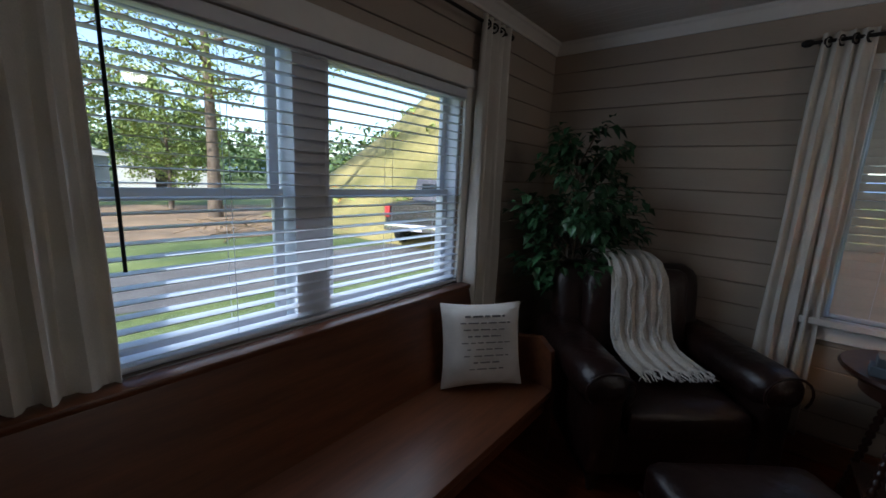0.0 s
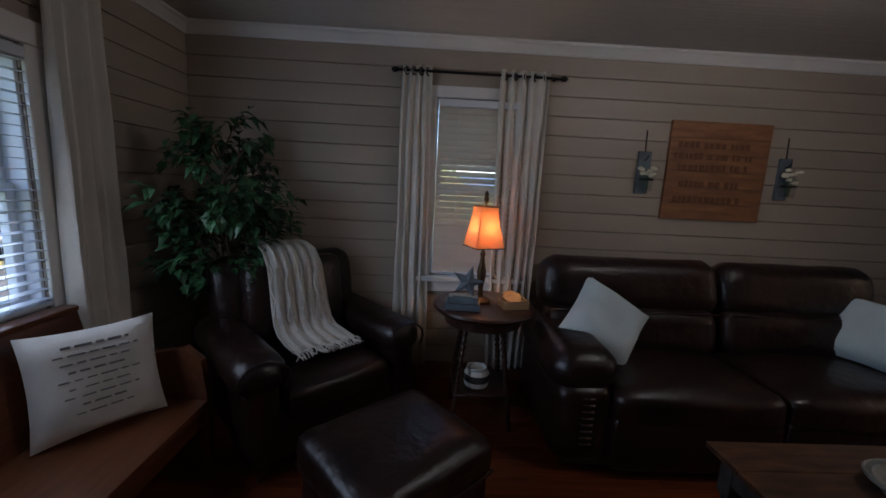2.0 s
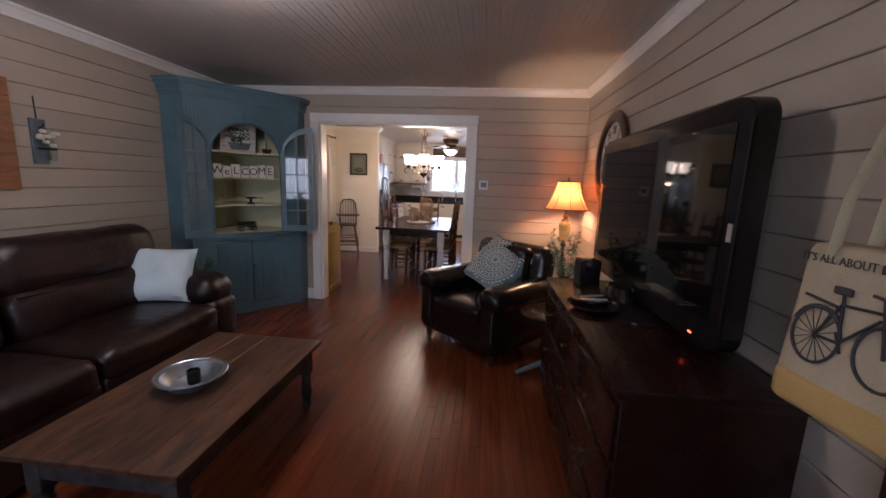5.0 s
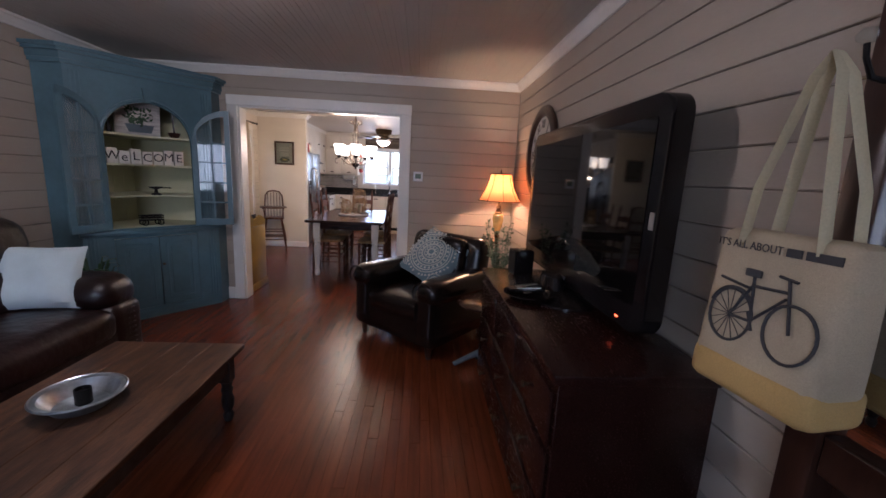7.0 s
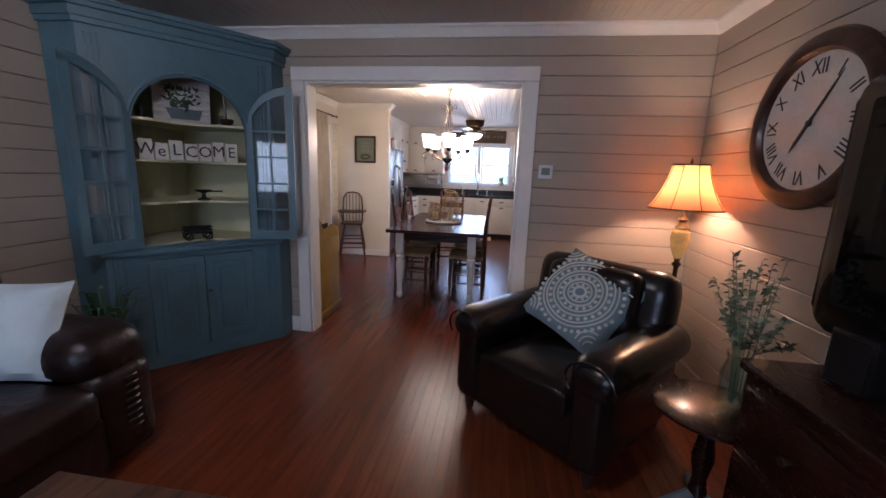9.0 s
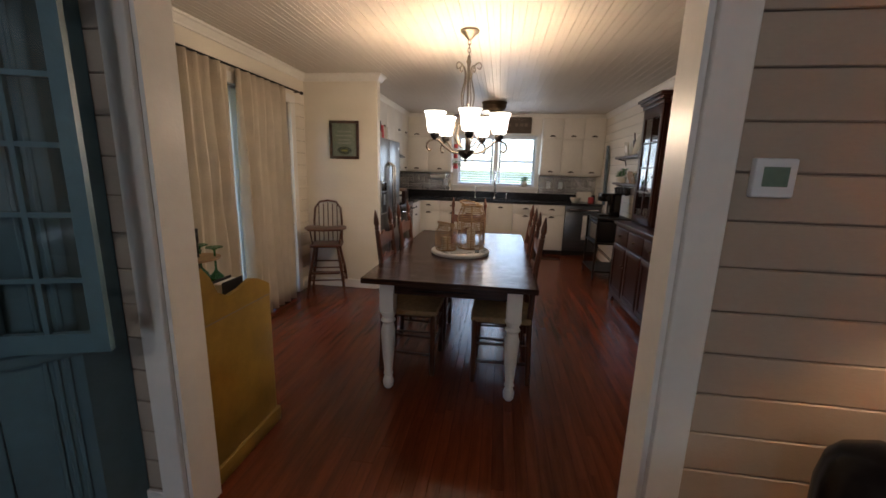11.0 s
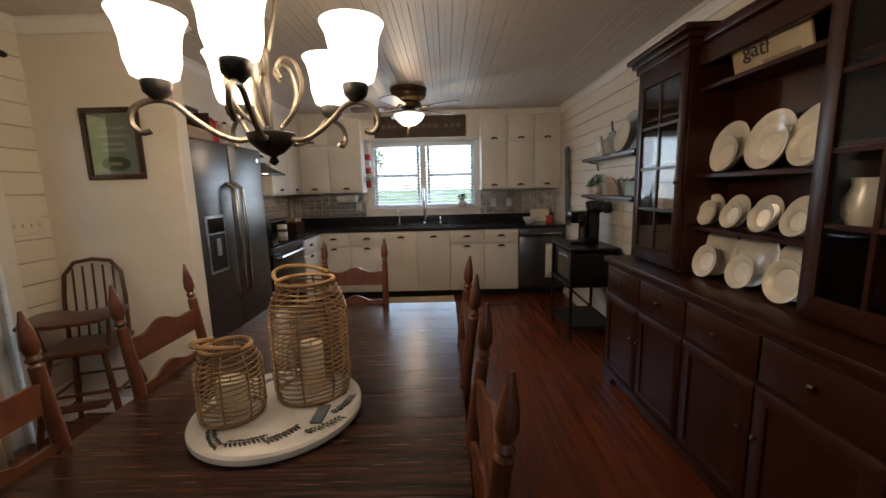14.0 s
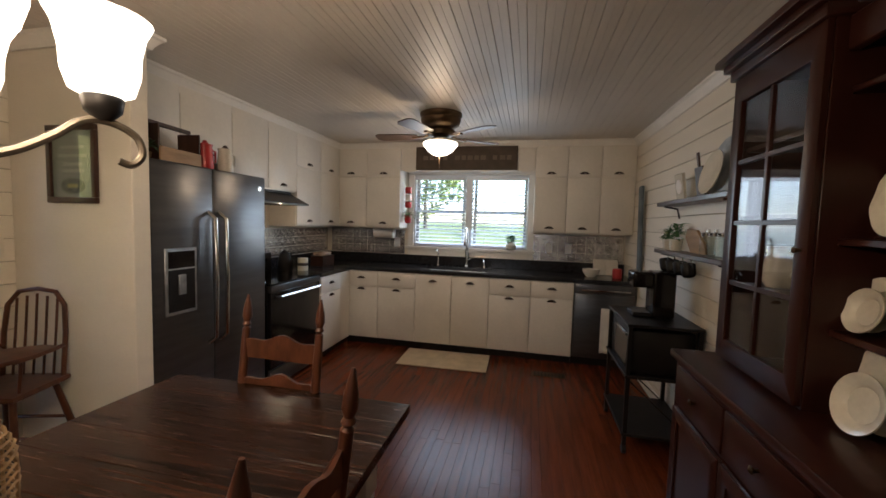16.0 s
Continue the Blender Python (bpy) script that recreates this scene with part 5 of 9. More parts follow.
def on_pillow(x, z, w=0.46, h=0.46, t=0.16, seed=6):
    u, v = 2 * x / w, 2 * (z - h / 2) / h
    k = (max(0, 1 - u ** 4) * max(0, 1 - v ** 4)) ** 0.55
    return -(t / 2 * k * (1 + 0.22 * noise.noise(Vector((u * 1.7 + seed, v * 1.7, -1)))) + 0.0055)


for R, r in ((0.028, 0.007), (0.055, 0.004), (0.075, 0.006), (0.105, 0.004), (0.125, 0.005), (0.16, 0.004), (0.178, 0.004)):
    part("printed_ring", tube([(R * math.cos(radians(a)), on_pillow(R * math.cos(radians(a)), 0.23 + R * math.sin(radians(a))), 0.23 + R * math.sin(radians(a))) for a in range(0, 361, 10)], r, 5), PRINT, cush)
for R, n, s in ((0.042, 10, 0.008), (0.09, 18, 0.010), (0.142, 26, 0.011), (0.20, 40, 0.011)):
    for k in range(n):
        a = 2 * math.pi * k / n
        x, z = R * math.cos(a), 0.23 + R * math.sin(a)
        if abs(x) < 0.2 and 0.03 < z < 0.43:
            part("printed_dot", lathe([(s * 0.9, 0), (s * 0.5, 0.004)], 8, pose(x, on_pillow(x, z) + 0.001, z, 90)), PRINT, cush)
for sx in (-1, 1):
    for sz in (-1, 1):
        for k in range(3):
            R = 0.03 + 0.022 * k
            part("printed_arc", tube([(sx * (0.195 - R * math.cos(radians(a))), on_pillow(sx * (0.195 - R * math.cos(radians(a))), 0.23 + sz * (0.195 - R * math.sin(radians(a)))), 0.23 + sz * (0.195 - R * math.sin(radians(a)))) for a in range(0, 91, 15)], 0.0035, 5), PRINT, cush)

# console chest under the television
co = thing("console_chest", "long dark cherry chest with drawers under the television", "sideboard")
KA, KB, KF, KH = -3.12, -1.70, -0.92, 0.83
part("top", box(KA - 0.015, KB + 0.015, SWF + 0.02, KF + 0.02, KH - 0.035, KH, 0.006, 2), CHERRY, co)
part("body", box(KA, KB, SWF + 0.02, KF, 0.07, KH - 0.036, 0.003), CHERRY, co)
for x in (KA + 0.03, KB - 0.09):
    for y in (KF - 0.07, SWF + 0.05):
        part("foot", box(x, x + 0.06, y, y + 0.05, 0.0, 0.07, 0.004), CHERRY, co)
for r in range(3):
    for c in range(3):
        x0 = KA + 0.02 + c * (KB - KA - 0.03) / 3
        x1 = x0 + (KB - KA - 0.03) / 3 - 0.012
        z0 = 0.10 + r * 0.228
        dr = part("drawer", box(x0, x1, KF + 0.001, KF + 0.016, z0, z0 + 0.20, 0.005, 2), CHERRY, co)
        part("knob", lathe([(0.006, 0), (0.006, 0.012), (0.013, 0.02), (0.012, 0.027), (0.0, 0.03)], 12, pose((x0 + x1) / 2, KF + 0.016, z0 + 0.10, -90)), BRASS, dr)

tv = thing("television", "large glossy black television with rounded corners, switched off", "television")
TA, TB, TZ0, TZ1, TYF = -2.96, -1.43, 0.88, 1.73, -1.26


def rrect(x0, x1, z0, z1, r, n=6):
    return arc(x1 - r, z1 - r, r, 0, 90, n) + arc(x0 + r, z1 - r, r, 90, 180, n) + arc(x0 + r, z0 + r, r, 180, 270, n) + arc(x1 - r, z0 + r, r, 270, 360, n)


UP = Matrix(((1, 0, 0, 0), (0, 0, 1, 0), (0, 1, 0, 0), (0, 0, 0, 1)))
part("housing", slab(rrect(TA, TB, TZ0, TZ1, 0.075), TYF - 0.075, TYF, m=UP, b=0.012), PIANO, tv)
part("screen", slab(rrect(TA + 0.07, TB - 0.07, TZ0 + 0.10, TZ1 - 0.075, 0.015), TYF + 0.0, TYF + 0.004, m=UP), SCREEN, tv, smooth=False)
part("button_strip", box(TA + 0.015, TA + 0.04, TYF, TYF + 0.003, 1.27, 1.33), GALV, tv)
part("standby_light", box(TA + 0.16, TA + 0.18, TYF, TYF + 0.003, 0.905, 0.911), mat("standby_red", (0.3, 0.01, 0.0), 0.4, emit=(1, 0.08, 0.02), power=0.6), tv)
part("stand", lathe([(0.30, 0), (0.30, 0.012), (0.10, 0.03), (0.08, 0.09)], 30, pose((TA + TB) / 2, -1.20, KH + 0.001) @ Matrix.Diagonal((1.2, 0.62, 1, 1))), PIANO, tv)
part("badge", box((TA + TB) / 2 - 0.03, (TA + TB) / 2 + 0.03, TYF, TYF + 0.003, 0.90, 0.915), GALV, tv)
sbx = thing("small_speaker", "small black box on the chest beside the television", "speaker", m=pose(-1.84, -1.12, KH + 0.001, 0, 0, 8))
part("case", box(-0.06, 0.06, -0.06, 0.06, 0, 0.16, 0.006, 2), PIANO, sbx)
part("grille", box(-0.05, 0.05, 0.0605, 0.063, 0.01, 0.15), BLACK, sbx)
gd = thing("remote_dish", "small glossy dark dish of remotes before the television", "dish", m=pose(-2.35, -1.03, KH + 0.001))
part("dish", lathe([(0.06, 0), (0.10, 0.012), (0.13, 0.03), (0.126, 0.032), (0.06, 0.008), (0.0, 0.008)], 24, cap=False), PIANO, gd)
for k in range(2):
    r = thing("remote_control", "slim black remote control", "remote", "remotes", pose(-2.33 + 0.05 * k, -1.03, KH + 0.033, 0, 6, 70 + 25 * k))
    part("case", box(-0.09, 0.09, -0.022, 0.022, 0, 0.016, 0.005, 2), PIANO, r)
    part("buttons", box(-0.07, 0.05, -0.012, 0.012, 0.016, 0.018), GALV, r)

# clock
ck = thing("wall_clock", "large round dark wooden clock with Roman numerals", "clock", m=pose(-0.955, SWF + 0.001, 1.65, -90, 0, 0))
part("frame", lathe([(0.30, 0.0), (0.37, 0.0), (0.385, 0.012), (0.375, 0.032), (0.34, 0.046), (0.31, 0.040), (0.295, 0.022), (0.295, 0.0)], 56, cap=False), DARKWOOD, ck)
part("dial", lathe([(0.0, 0.006), (0.297, 0.006), (0.297, 0.012), (0.0, 0.012)], 48, cap=False), DIAL, ck, "cream clock face")
for k, txt in enumerate(("XII", "I", "II", "III", "IIII", "V", "VI", "VII", "VIII", "IX", "X", "XI")):
    a = radians(30 * k)
    lettering("numeral", txt, 0.085, pose(-0.235 * math.sin(a), -0.235 * math.cos(a), 0.0135, 0, 0, 180 - 30 * k) @ Matrix.Diagonal((0.85, 1.1, 1, 1)), INK, ck, depth=0.001)
for ln, wd, ang in ((0.15, 0.010, 215), (0.24, 0.007, 35)):
    a = radians(ang)
    part("hand", slab([(-wd, -0.03), (wd, -0.03), (wd * 0.8, ln * 0.7), (0, ln), (-wd * 0.8, ln * 0.7)], 0.017, 0.020, m=pose(0, 0, 0, 0, 0, 180 - ang)), INK, ck)
part("hub", lathe([(0.014, 0.012), (0.014, 0.022), (0.0, 0.024)], 14, cap=False), INK, ck)

# floor lamp in the corner
fl = thing("floor_lamp", "bronze and amber floor lamp with a warm bell shade, lit", "floor lamp", m=pose(-0.385, -1.25, 0))
# A faint glow is put into the stem's amber glass by emission.
AMBER = mat("glowing_amber_glass", (0.42, 0.20, 0.05), 0.2, var=0.3, vscale=12, emit=(1.0, 0.5, 0.12), power=0.02)
part("base", lathe([(0.13, 0), (0.135, 0.012), (0.10, 0.03), (0.03, 0.05), (0.018, 0.08)], 24), BRASS, fl)
part("pole", lathe([(0.014, 0.06), (0.014, 0.84), (0.03, 0.86), (0.016, 0.88), (0.022, 0.90)], 14), BRASS, fl)
part("vase", lathe([(0.022, 0.90), (0.045, 0.96), (0.056, 1.03), (0.052, 1.07), (0.03, 1.09)], 20), AMBER, fl, "amber glass bulb of the stem")
part("collar", lathe([(0.03, 1.085), (0.045, 1.095), (0.03, 1.11), (0.018, 1.13), (0.03, 1.145), (0.012, 1.17), (0.010, 1.22)], 18), BRASS, fl)
prof = [(0.205, 1.215), (0.18, 1.25), (0.145, 1.32), (0.115, 1.40), (0.098, 1.475)]
part("shade", lathe(prof + [(r - 0.003, z) for r, z in prof[::-1]], 32, cap=False), SHADE, fl, "warm cloth bell shade")
for k in range(8):
    a = 2 * math.pi * k / 8
    part("shade_rib", tube([((r + 0.001) * math.cos(a), (r + 0.001) * math.sin(a), z) for r, z in prof], 0.0025, 5), BRASS, fl)
for r, z in ((0.206, 1.214), (0.099, 1.476)):
    part("shade_trim", lathe([(r - 0.003, z - 0.004), (r + 0.003, z - 0.004), (r + 0.003, z + 0.004), (r - 0.003, z + 0.004), (r - 0.003, z - 0.004)], 32, cap=False), BRASS, fl)
part("finial", lathe([(0.003, 1.2), (0.003, 1.48), (0.010, 1.49), (0.006, 1.505), (0.002, 1.52)], 10), BRASS, fl)

# small round table with a vase of greenery
rt = thing("pedestal_table", "small round wooden pedestal table beside the chair", "side table", m=pose(-1.44, -0.99, 0) @ Matrix.Diagonal((1.2, 1.2, 0.92, 1)))
part("tabletop", lathe([(0.0, 0.525), (0.17, 0.525), (0.185, 0.535), (0.185, 0.545), (0.175, 0.552), (0.0, 0.552)], 36, cap=False), CHERRY, rt)
part("pedestal", lathe([(0.05, 0.06), (0.03, 0.12), (0.022, 0.2), (0.035, 0.3), (0.022, 0.42), (0.03, 0.5), (0.06, 0.525)], 16), CHERRY, rt)
for k in range(3):
    a = radians(100 + 120 * k)
    part("foot", tube([(0.02 * math.cos(a), 0.02 * math.sin(a), 0.11), (0.10 * math.cos(a), 0.10 * math.sin(a), 0.07), (0.19 * math.cos(a), 0.19 * math.sin(a), 0.018)], [0.024, 0.02, 0.016], 8), SLATE, rt, "painted scroll foot")
vz = thing("flower_vase", "tall glass vase of pale green eucalyptus and seed heads", "vase", m=pose(-1.43, -1.07, 0.5095) @ Matrix.Diagonal((1.05, 1.05, 1.12, 1)))
part("vase", lathe([(0.045, 0), (0.055, 0.01), (0.06, 0.12), (0.045, 0.17), (0.052, 0.20), (0.048, 0.20), (0.041, 0.17), (0.055, 0.12), (0.05, 0.015), (0.0, 0.012)], 22, cap=False), JARGLASS, vz)
EUCA = mat("pale_eucalyptus", (0.16, 0.21, 0.13), 0.6, var=0.3, vscale=8, piece=0.25)
bm = bmesh.new()
rr = random.Random(21)
for k in range(20):
    a, sp, h = rr.uniform(0, 6.28), rr.uniform(0.04, 0.16), rr.uniform(0.25, 0.56)
    pts = [Vector((0.02 * math.cos(a), 0.02 * math.sin(a), 0.02)), Vector((0.03 * math.cos(a), 0.03 * math.sin(a), 0.2)), Vector((sp * math.cos(a), sp * math.sin(a), h))]
    part("stem", tube(pts, [0.0022, 0.002, 0.0012], 4), EUCA, vz)
    for j in range(30):
        t = rr.uniform(0.15, 1)
        c = pts[1].lerp(pts[2], t)
        leaf_faces(bm, c, Vector((rr.uniform(-1, 1), rr.uniform(-1, 1), rr.uniform(-.3, .8))), Vector((rr.uniform(-1, 1), rr.uniform(-1, 1), 1)), rr.uniform(0.018, 0.034), rr.uniform(0.006, 0.010))
tagged(part("leaves", bm, EUCA, vz, smooth=False), kind="stuff")

# hall tree with mirror, hooks and bench
ht = thing("hall_tree", "dark wooden hall stand with a tall mirror and glass hooks", "hall stand")
HX0, HX1, HYF = -4.62, -3.42, -1.36
for x in (HX0, HX1 - 0.075):
    part("post", box(x, x + 0.075, SWF + 0.03, HYF, 0.0, 2.08, 0.006, 2), DARKWOOD, ht)
part("head_board", box(HX0 + 0.076, HX1 - 0.076, SWF + 0.035, HYF - 0.01, 1.98, 2.12, 0.008, 2), DARKWOOD, ht)
part("mid_rail", box(HX0 + 0.076, HX1 - 0.076, SWF + 0.035, HYF - 0.01, 0.80, 0.90, 0.006), DARKWOOD, ht)
part("back_panel", box(HX0 + 0.076, HX1 - 0.076, SWF + 0.03, SWF + 0.045, 0.40, 0.80), DARKWOOD, ht)
part("mirror", box(HX0 + 0.07, HX1 - 0.07, SWF + 0.045, HYF - 0.035, 0.895, 1.985), MIRROR, ht, "tall mirror glass")
part("seat", box(HX0, HX1 + 0.0, SWF + 0.03, -1.06, 0.42, 0.455, 0.008, 2), DARKWOOD, ht)
for x in (HX0 + 0.01, HX1 - 0.07):
    part("seat_leg", box(x, x + 0.06, -1.13, -1.07, 0.0, 0.42, 0.006), DARKWOOD, ht)
    part("arm_rest", box(x, x + 0.06, HYF, -1.04, 0.64, 0.675, 0.008, 2), DARKWOOD, ht)
    part("arm_post", box(x + 0.01, x + 0.05, -1.12, -1.07, 0.455, 0.64, 0.006), DARKWOOD, ht)
part("seat_rail", box(HX0 + 0.07, HX1 - 0.07, -1.10, -1.075, 0.33, 0.42, 0.004), DARKWOOD, ht)
for x in (HX0 + 0.037, HX1 - 0.037):
    for z in (1.90, 1.70):
        hk = part("hook", tube([(x, HYF, z - 0.06), (x, HYF + 0.03, z - 0.055), (x, HYF + 0.05, z - 0.02), (x, HYF + 0.055, z + 0.005)], [0.006, 0.006, 0.005, 0.005], 8), BLACK, ht)
        part("glass_knob", lathe([(0.006, 0), (0.017, 0.008), (0.019, 0.018), (0.012, 0.028), (0.0, 0.03)], 10, pose(x, HYF + 0.055, z + 0.003)), JARGLASS, hk, "clear glass knob")

# canvas tote on the hook
BGM = pose(-3.45, HYF + 0.10, 0.96, 0, 0, 8)
bag = thing("tote_bag", "natural canvas tote bag printed with a bicycle", "bag", m=BGM @ Matrix.Diagonal((0.80, 1.25, 0.96, 1)))
bw_, bh, bd = 0.36, 0.385, 0.115
bm = plump(bw_, bd, bh, 0.03, 0, 9, 0.006, pose(0, 0, bh / 2))
for v in bm.verts:
    f = max(0, v.co.z / bh)
    v.co.y *= 1.1 - 0.45 * f
    v.co.x *= 0.93 + 0.07 * f
part("body", bm, CANVAS, bag)
bm = plump(bw_ * 0.955, bd * 1.13, bh * 0.25, 0.028, 0, 7, 0.004, pose(0, 0, bh * 0.125 - 0.002))
part("bottom_panel", bm, MUSTARD, bag, "mustard coloured bottom")
for s in (-1, 1):
    part("strap", tube([(-0.10, s * 0.035, bh - 0.03), (-0.085, s * 0.035, bh + 0.10), (-0.03, s * 0.01, bh + 0.33), (0.0, 0, bh + 0.375), (0.03, s * 0.01, bh + 0.33), (0.085, s * 0.035, bh + 0.10), (0.10, s * 0.035, bh - 0.03)], 0.014, 6, flat=0.25), STRAP, bag)


def bagface(z):
    return bd / 2 * (1.1 - 0.45 * z / bh) + 0.0035


RWX, FWX, WZ, WR = 0.075, -0.085, 0.185, 0.062


def inked(path, r):
    return part("printed_line", tube([(x, bagface(z), z) for x, z in path], r, 5), INK, bag)


for cx in (RWX, FWX):
    inked([(cx + WR * math.cos(radians(a)), WZ + WR * math.sin(radians(a))) for a in range(0, 361, 15)], 0.0035)
for k in range(8):
    a = radians(22.5 * k)
    inked([(RWX - WR * math.cos(a), WZ - WR * math.sin(a)), (RWX + WR * math.cos(a), WZ + WR * math.sin(a))], 0.001)
for p, q in (((0.075, 0.185), (0.015, 0.185)), ((0.015, 0.185), (0.032, 0.285)), ((0.075, 0.185), (0.03, 0.265)), ((0.028, 0.265), (-0.06, 0.27)), ((0.015, 0.185), (-0.058, 0.255)), ((-0.056, 0.295), (-0.085, 0.185)), ((-0.03, 0.30), (-0.075, 0.295)), ((0.125, 0.268), (0.04, 0.258)), ((0.005, 0.165), (0.025, 0.205))):
    inked([p, q], 0.0034)
inked([(RWX + 0.067 * math.cos(radians(a)), WZ + 0.067 * math.sin(radians(a))) for a in range(20, 150, 15)], 0.003)
part("printed_saddle", plump(0.044, 0.006, 0.018, 0.003, 0, 3, 0, pose(0.036, bagface(0.29), 0.293)), INK, bag)
lettering("printed_words", "IT'S ALL ABOUT", 0.026, pose(0.07, bagface(0.352) + 0.001, 0.352, 90, 0, 180), INK, bag, depth=0.0005)
for x0, x1 in ((-0.065, -0.03), (-0.15, -0.075)):
    part("printed_bar", box(x0, x1, bagface(0.352) - 0.002, bagface(0.352) + 0.001, 0.343, 0.361), INK, bag)
# strap-leaved plant on the floor between the sofa and the cupboard
sp = thing("potted_plant", "dark green arching plant in a bronze pot by the sofa", "plant", m=pose(-1.20, 2.02, 0))
part("pot", lathe([(0.09, 0), (0.11, 0.01), (0.13, 0.22), (0.135, 0.24), (0.12, 0.24), (0.11, 0.20), (0.0, 0.20)], 22, cap=False), BRASS, sp)
bm = bmesh.new()
rr = random.Random(52)
for k in range(46):
    a, L, up = rr.uniform(0, 6.28), rr.uniform(0.10, 0.22), rr.uniform(0.28, 0.50)
    pts = [Vector((L * f * math.cos(a), L * f * math.sin(a), 0.20 + up * math.sin(2.0 * f))) for f in (0.05, 0.35, 0.65, 0.9, 1.0)]
    side = Vector((-math.sin(a), math.cos(a), 0))
    row = [(bm.verts.new(p - side * w), bm.verts.new(p + side * w)) for p, w in zip(pts, (0.006, 0.011, 0.011, 0.006, 0.001))]
    for (p, q), (u, v) in zip(row, row[1:]):
        bm.faces.new((p, q, v, u))
tagged(part("leaves", bm, LEAF, sp), kind="stuff")
# ---- dining room ----
LINEN = cloth_glow("taupe_linen", (0.62, 0.54, 0.43), 0.25)
TABLEWOOD = mat("dark_walnut_stain", (0.014, 0.0062, 0.0042), 0.24, var=0.5, vscale=5, fine=0.32, fscale=12, stretch=(13, 0.5, 13), bump=0.06, bscale=20, piece=0.12, coat=0.0, second=(0.055, 0.023, 0.013), ior=1.36, rvar=0.5)
CHAIRWOOD = mat("brown_chair_wood", (0.080, 0.027, 0.0125), 0.32, var=0.3, vscale=4, fine=0.12, fscale=20, stretch=(8, 8, 2), coat=0.2)
MAHOG = mat("mahogany_dresser", (0.033, 0.0098, 0.0066), 0.32, var=0.12, vscale=2.0, fine=0.03, fscale=14, stretch=(7, 7, 1.2), coat=0.0, rvar=0.06, ior=1.34)
PORCELAIN = mat("cream_porcelain", (0.66, 0.63, 0.55), 0.22, var=0.05, vscale=8, coat=0.4)
RATTAN = mat("rattan_cane", (0.30, 0.185, 0.08), 0.5, var=0.25, vscale=18, fine=0.12)
BRONZE = mat("brushed_bronze", (0.17, 0.145, 0.115), 0.36, metal=0.85, var=0.2, vscale=14)
FROST = mat("lit_frosted_glass", (0.88, 0.84, 0.76), 0.35, var=0.02, fine=0.0, emit=(1.0, 0.86, 0.66), power=0.50)
MUSTARDP = mat("worn_mustard_paint", (0.30, 0.185, 0.030), 0.45, var=0.18, vscale=5, fine=0.08, fscale=24, bump=0.1)
GREENGLASS = clear("green_glass", (0.25, 0.55, 0.38))
HEATER = mat("dark_grey_plastic", (0.062, 0.064, 0.070), 0.5, var=0.1)
STEEL = mat("slate_steel", (0.105, 0.105, 0.11), 0.30, metal=0.75, var=0.12, vscale=3, fine=0.05, stretch=(1, 1, 8))
GRANITE = mat("black_granite", (0.018, 0.018, 0.020), 0.16, var=0.4, vscale=40, fine=0.2, fscale=160)
TIN = mat("pressed_tin_tile", (0.58, 0.56, 0.54), 0.24, metal=0.85, var=0.2, vscale=10, bump=0.25, bscale=30, piece=0.15)
TERRA = mat("terracotta", (0.45, 0.30, 0.20), 0.7, var=0.15)
RED = mat("red_enamel", (0.42, 0.03, 0.03), 0.35, var=0.1)
RUG = mat("cream_cotton_mat", (0.55, 0.47, 0.34), 0.95, var=0.12, vscale=8, fine=0.15, fscale=90, bump=0.6, bscale=120)
BLADE = mat("fan_blade_wood", (0.085, 0.05, 0.035), 0.35, var=0.2, stretch=(8, 1, 1))
OLIVE = mat("olive_sign_paint", (0.19, 0.195, 0.12), 0.6, var=0.1, vscale=6)
HERB = mat("fresh_green_leaf", (0.07, 0.17, 0.05), 0.5, var=0.3, piece=0.3)

NK = KY1 - PT
rod("curtain_rod", "y", NK, 0.70, 2.93, 2.175)
curtain("linen_curtain", "taupe linen curtain over the sliding door", "y", NK, 0.74, 1.775, 0.015, 2.165, 9, LINEN, "linen curtains", 0.046, 1.0, 0, 3.0)
curtain("linen_curtain", "taupe linen curtain over the sliding door", "y", NK, 1.88, 2.62, 0.015, 2.165, 7, LINEN, "linen curtains", 0.046, 1.03, 0, 9.0)

fv = thing("floor_vent", "dark metal floor register beside the curtain", "vent", "floor vents", pose(1.66, 2.30, 0.0015))
part("frame", box(-0.16, 0.16, -0.06, 0.06, 0, 0.004, 0.001), BRASS, fv)
for k in range(9):
    part("slat", box(-0.145 + 0.033 * k, -0.131 + 0.033 * k, -0.05, 0.05, 0.004, 0.007), BLACK, fv)
fv2 = copy_thing(fv, pose(5.32, -0.62, 0.0015, 0, 0, 90))

sw = thing("light_switch", "cream four gang switch plate on the board wall", "switch", m=pose(2.96, NK, 1.25))
part("plate", box(-0.095, 0.095, -0.007, -0.001, -0.058, 0.058, 0.003), CREAM, sw)
for k in range(4):
    part("toggle", box(-0.074 + 0.046 * k, -0.064 + 0.046 * k, -0.017, -0.006, -0.010, 0.010, 0.002), CREAM, sw)

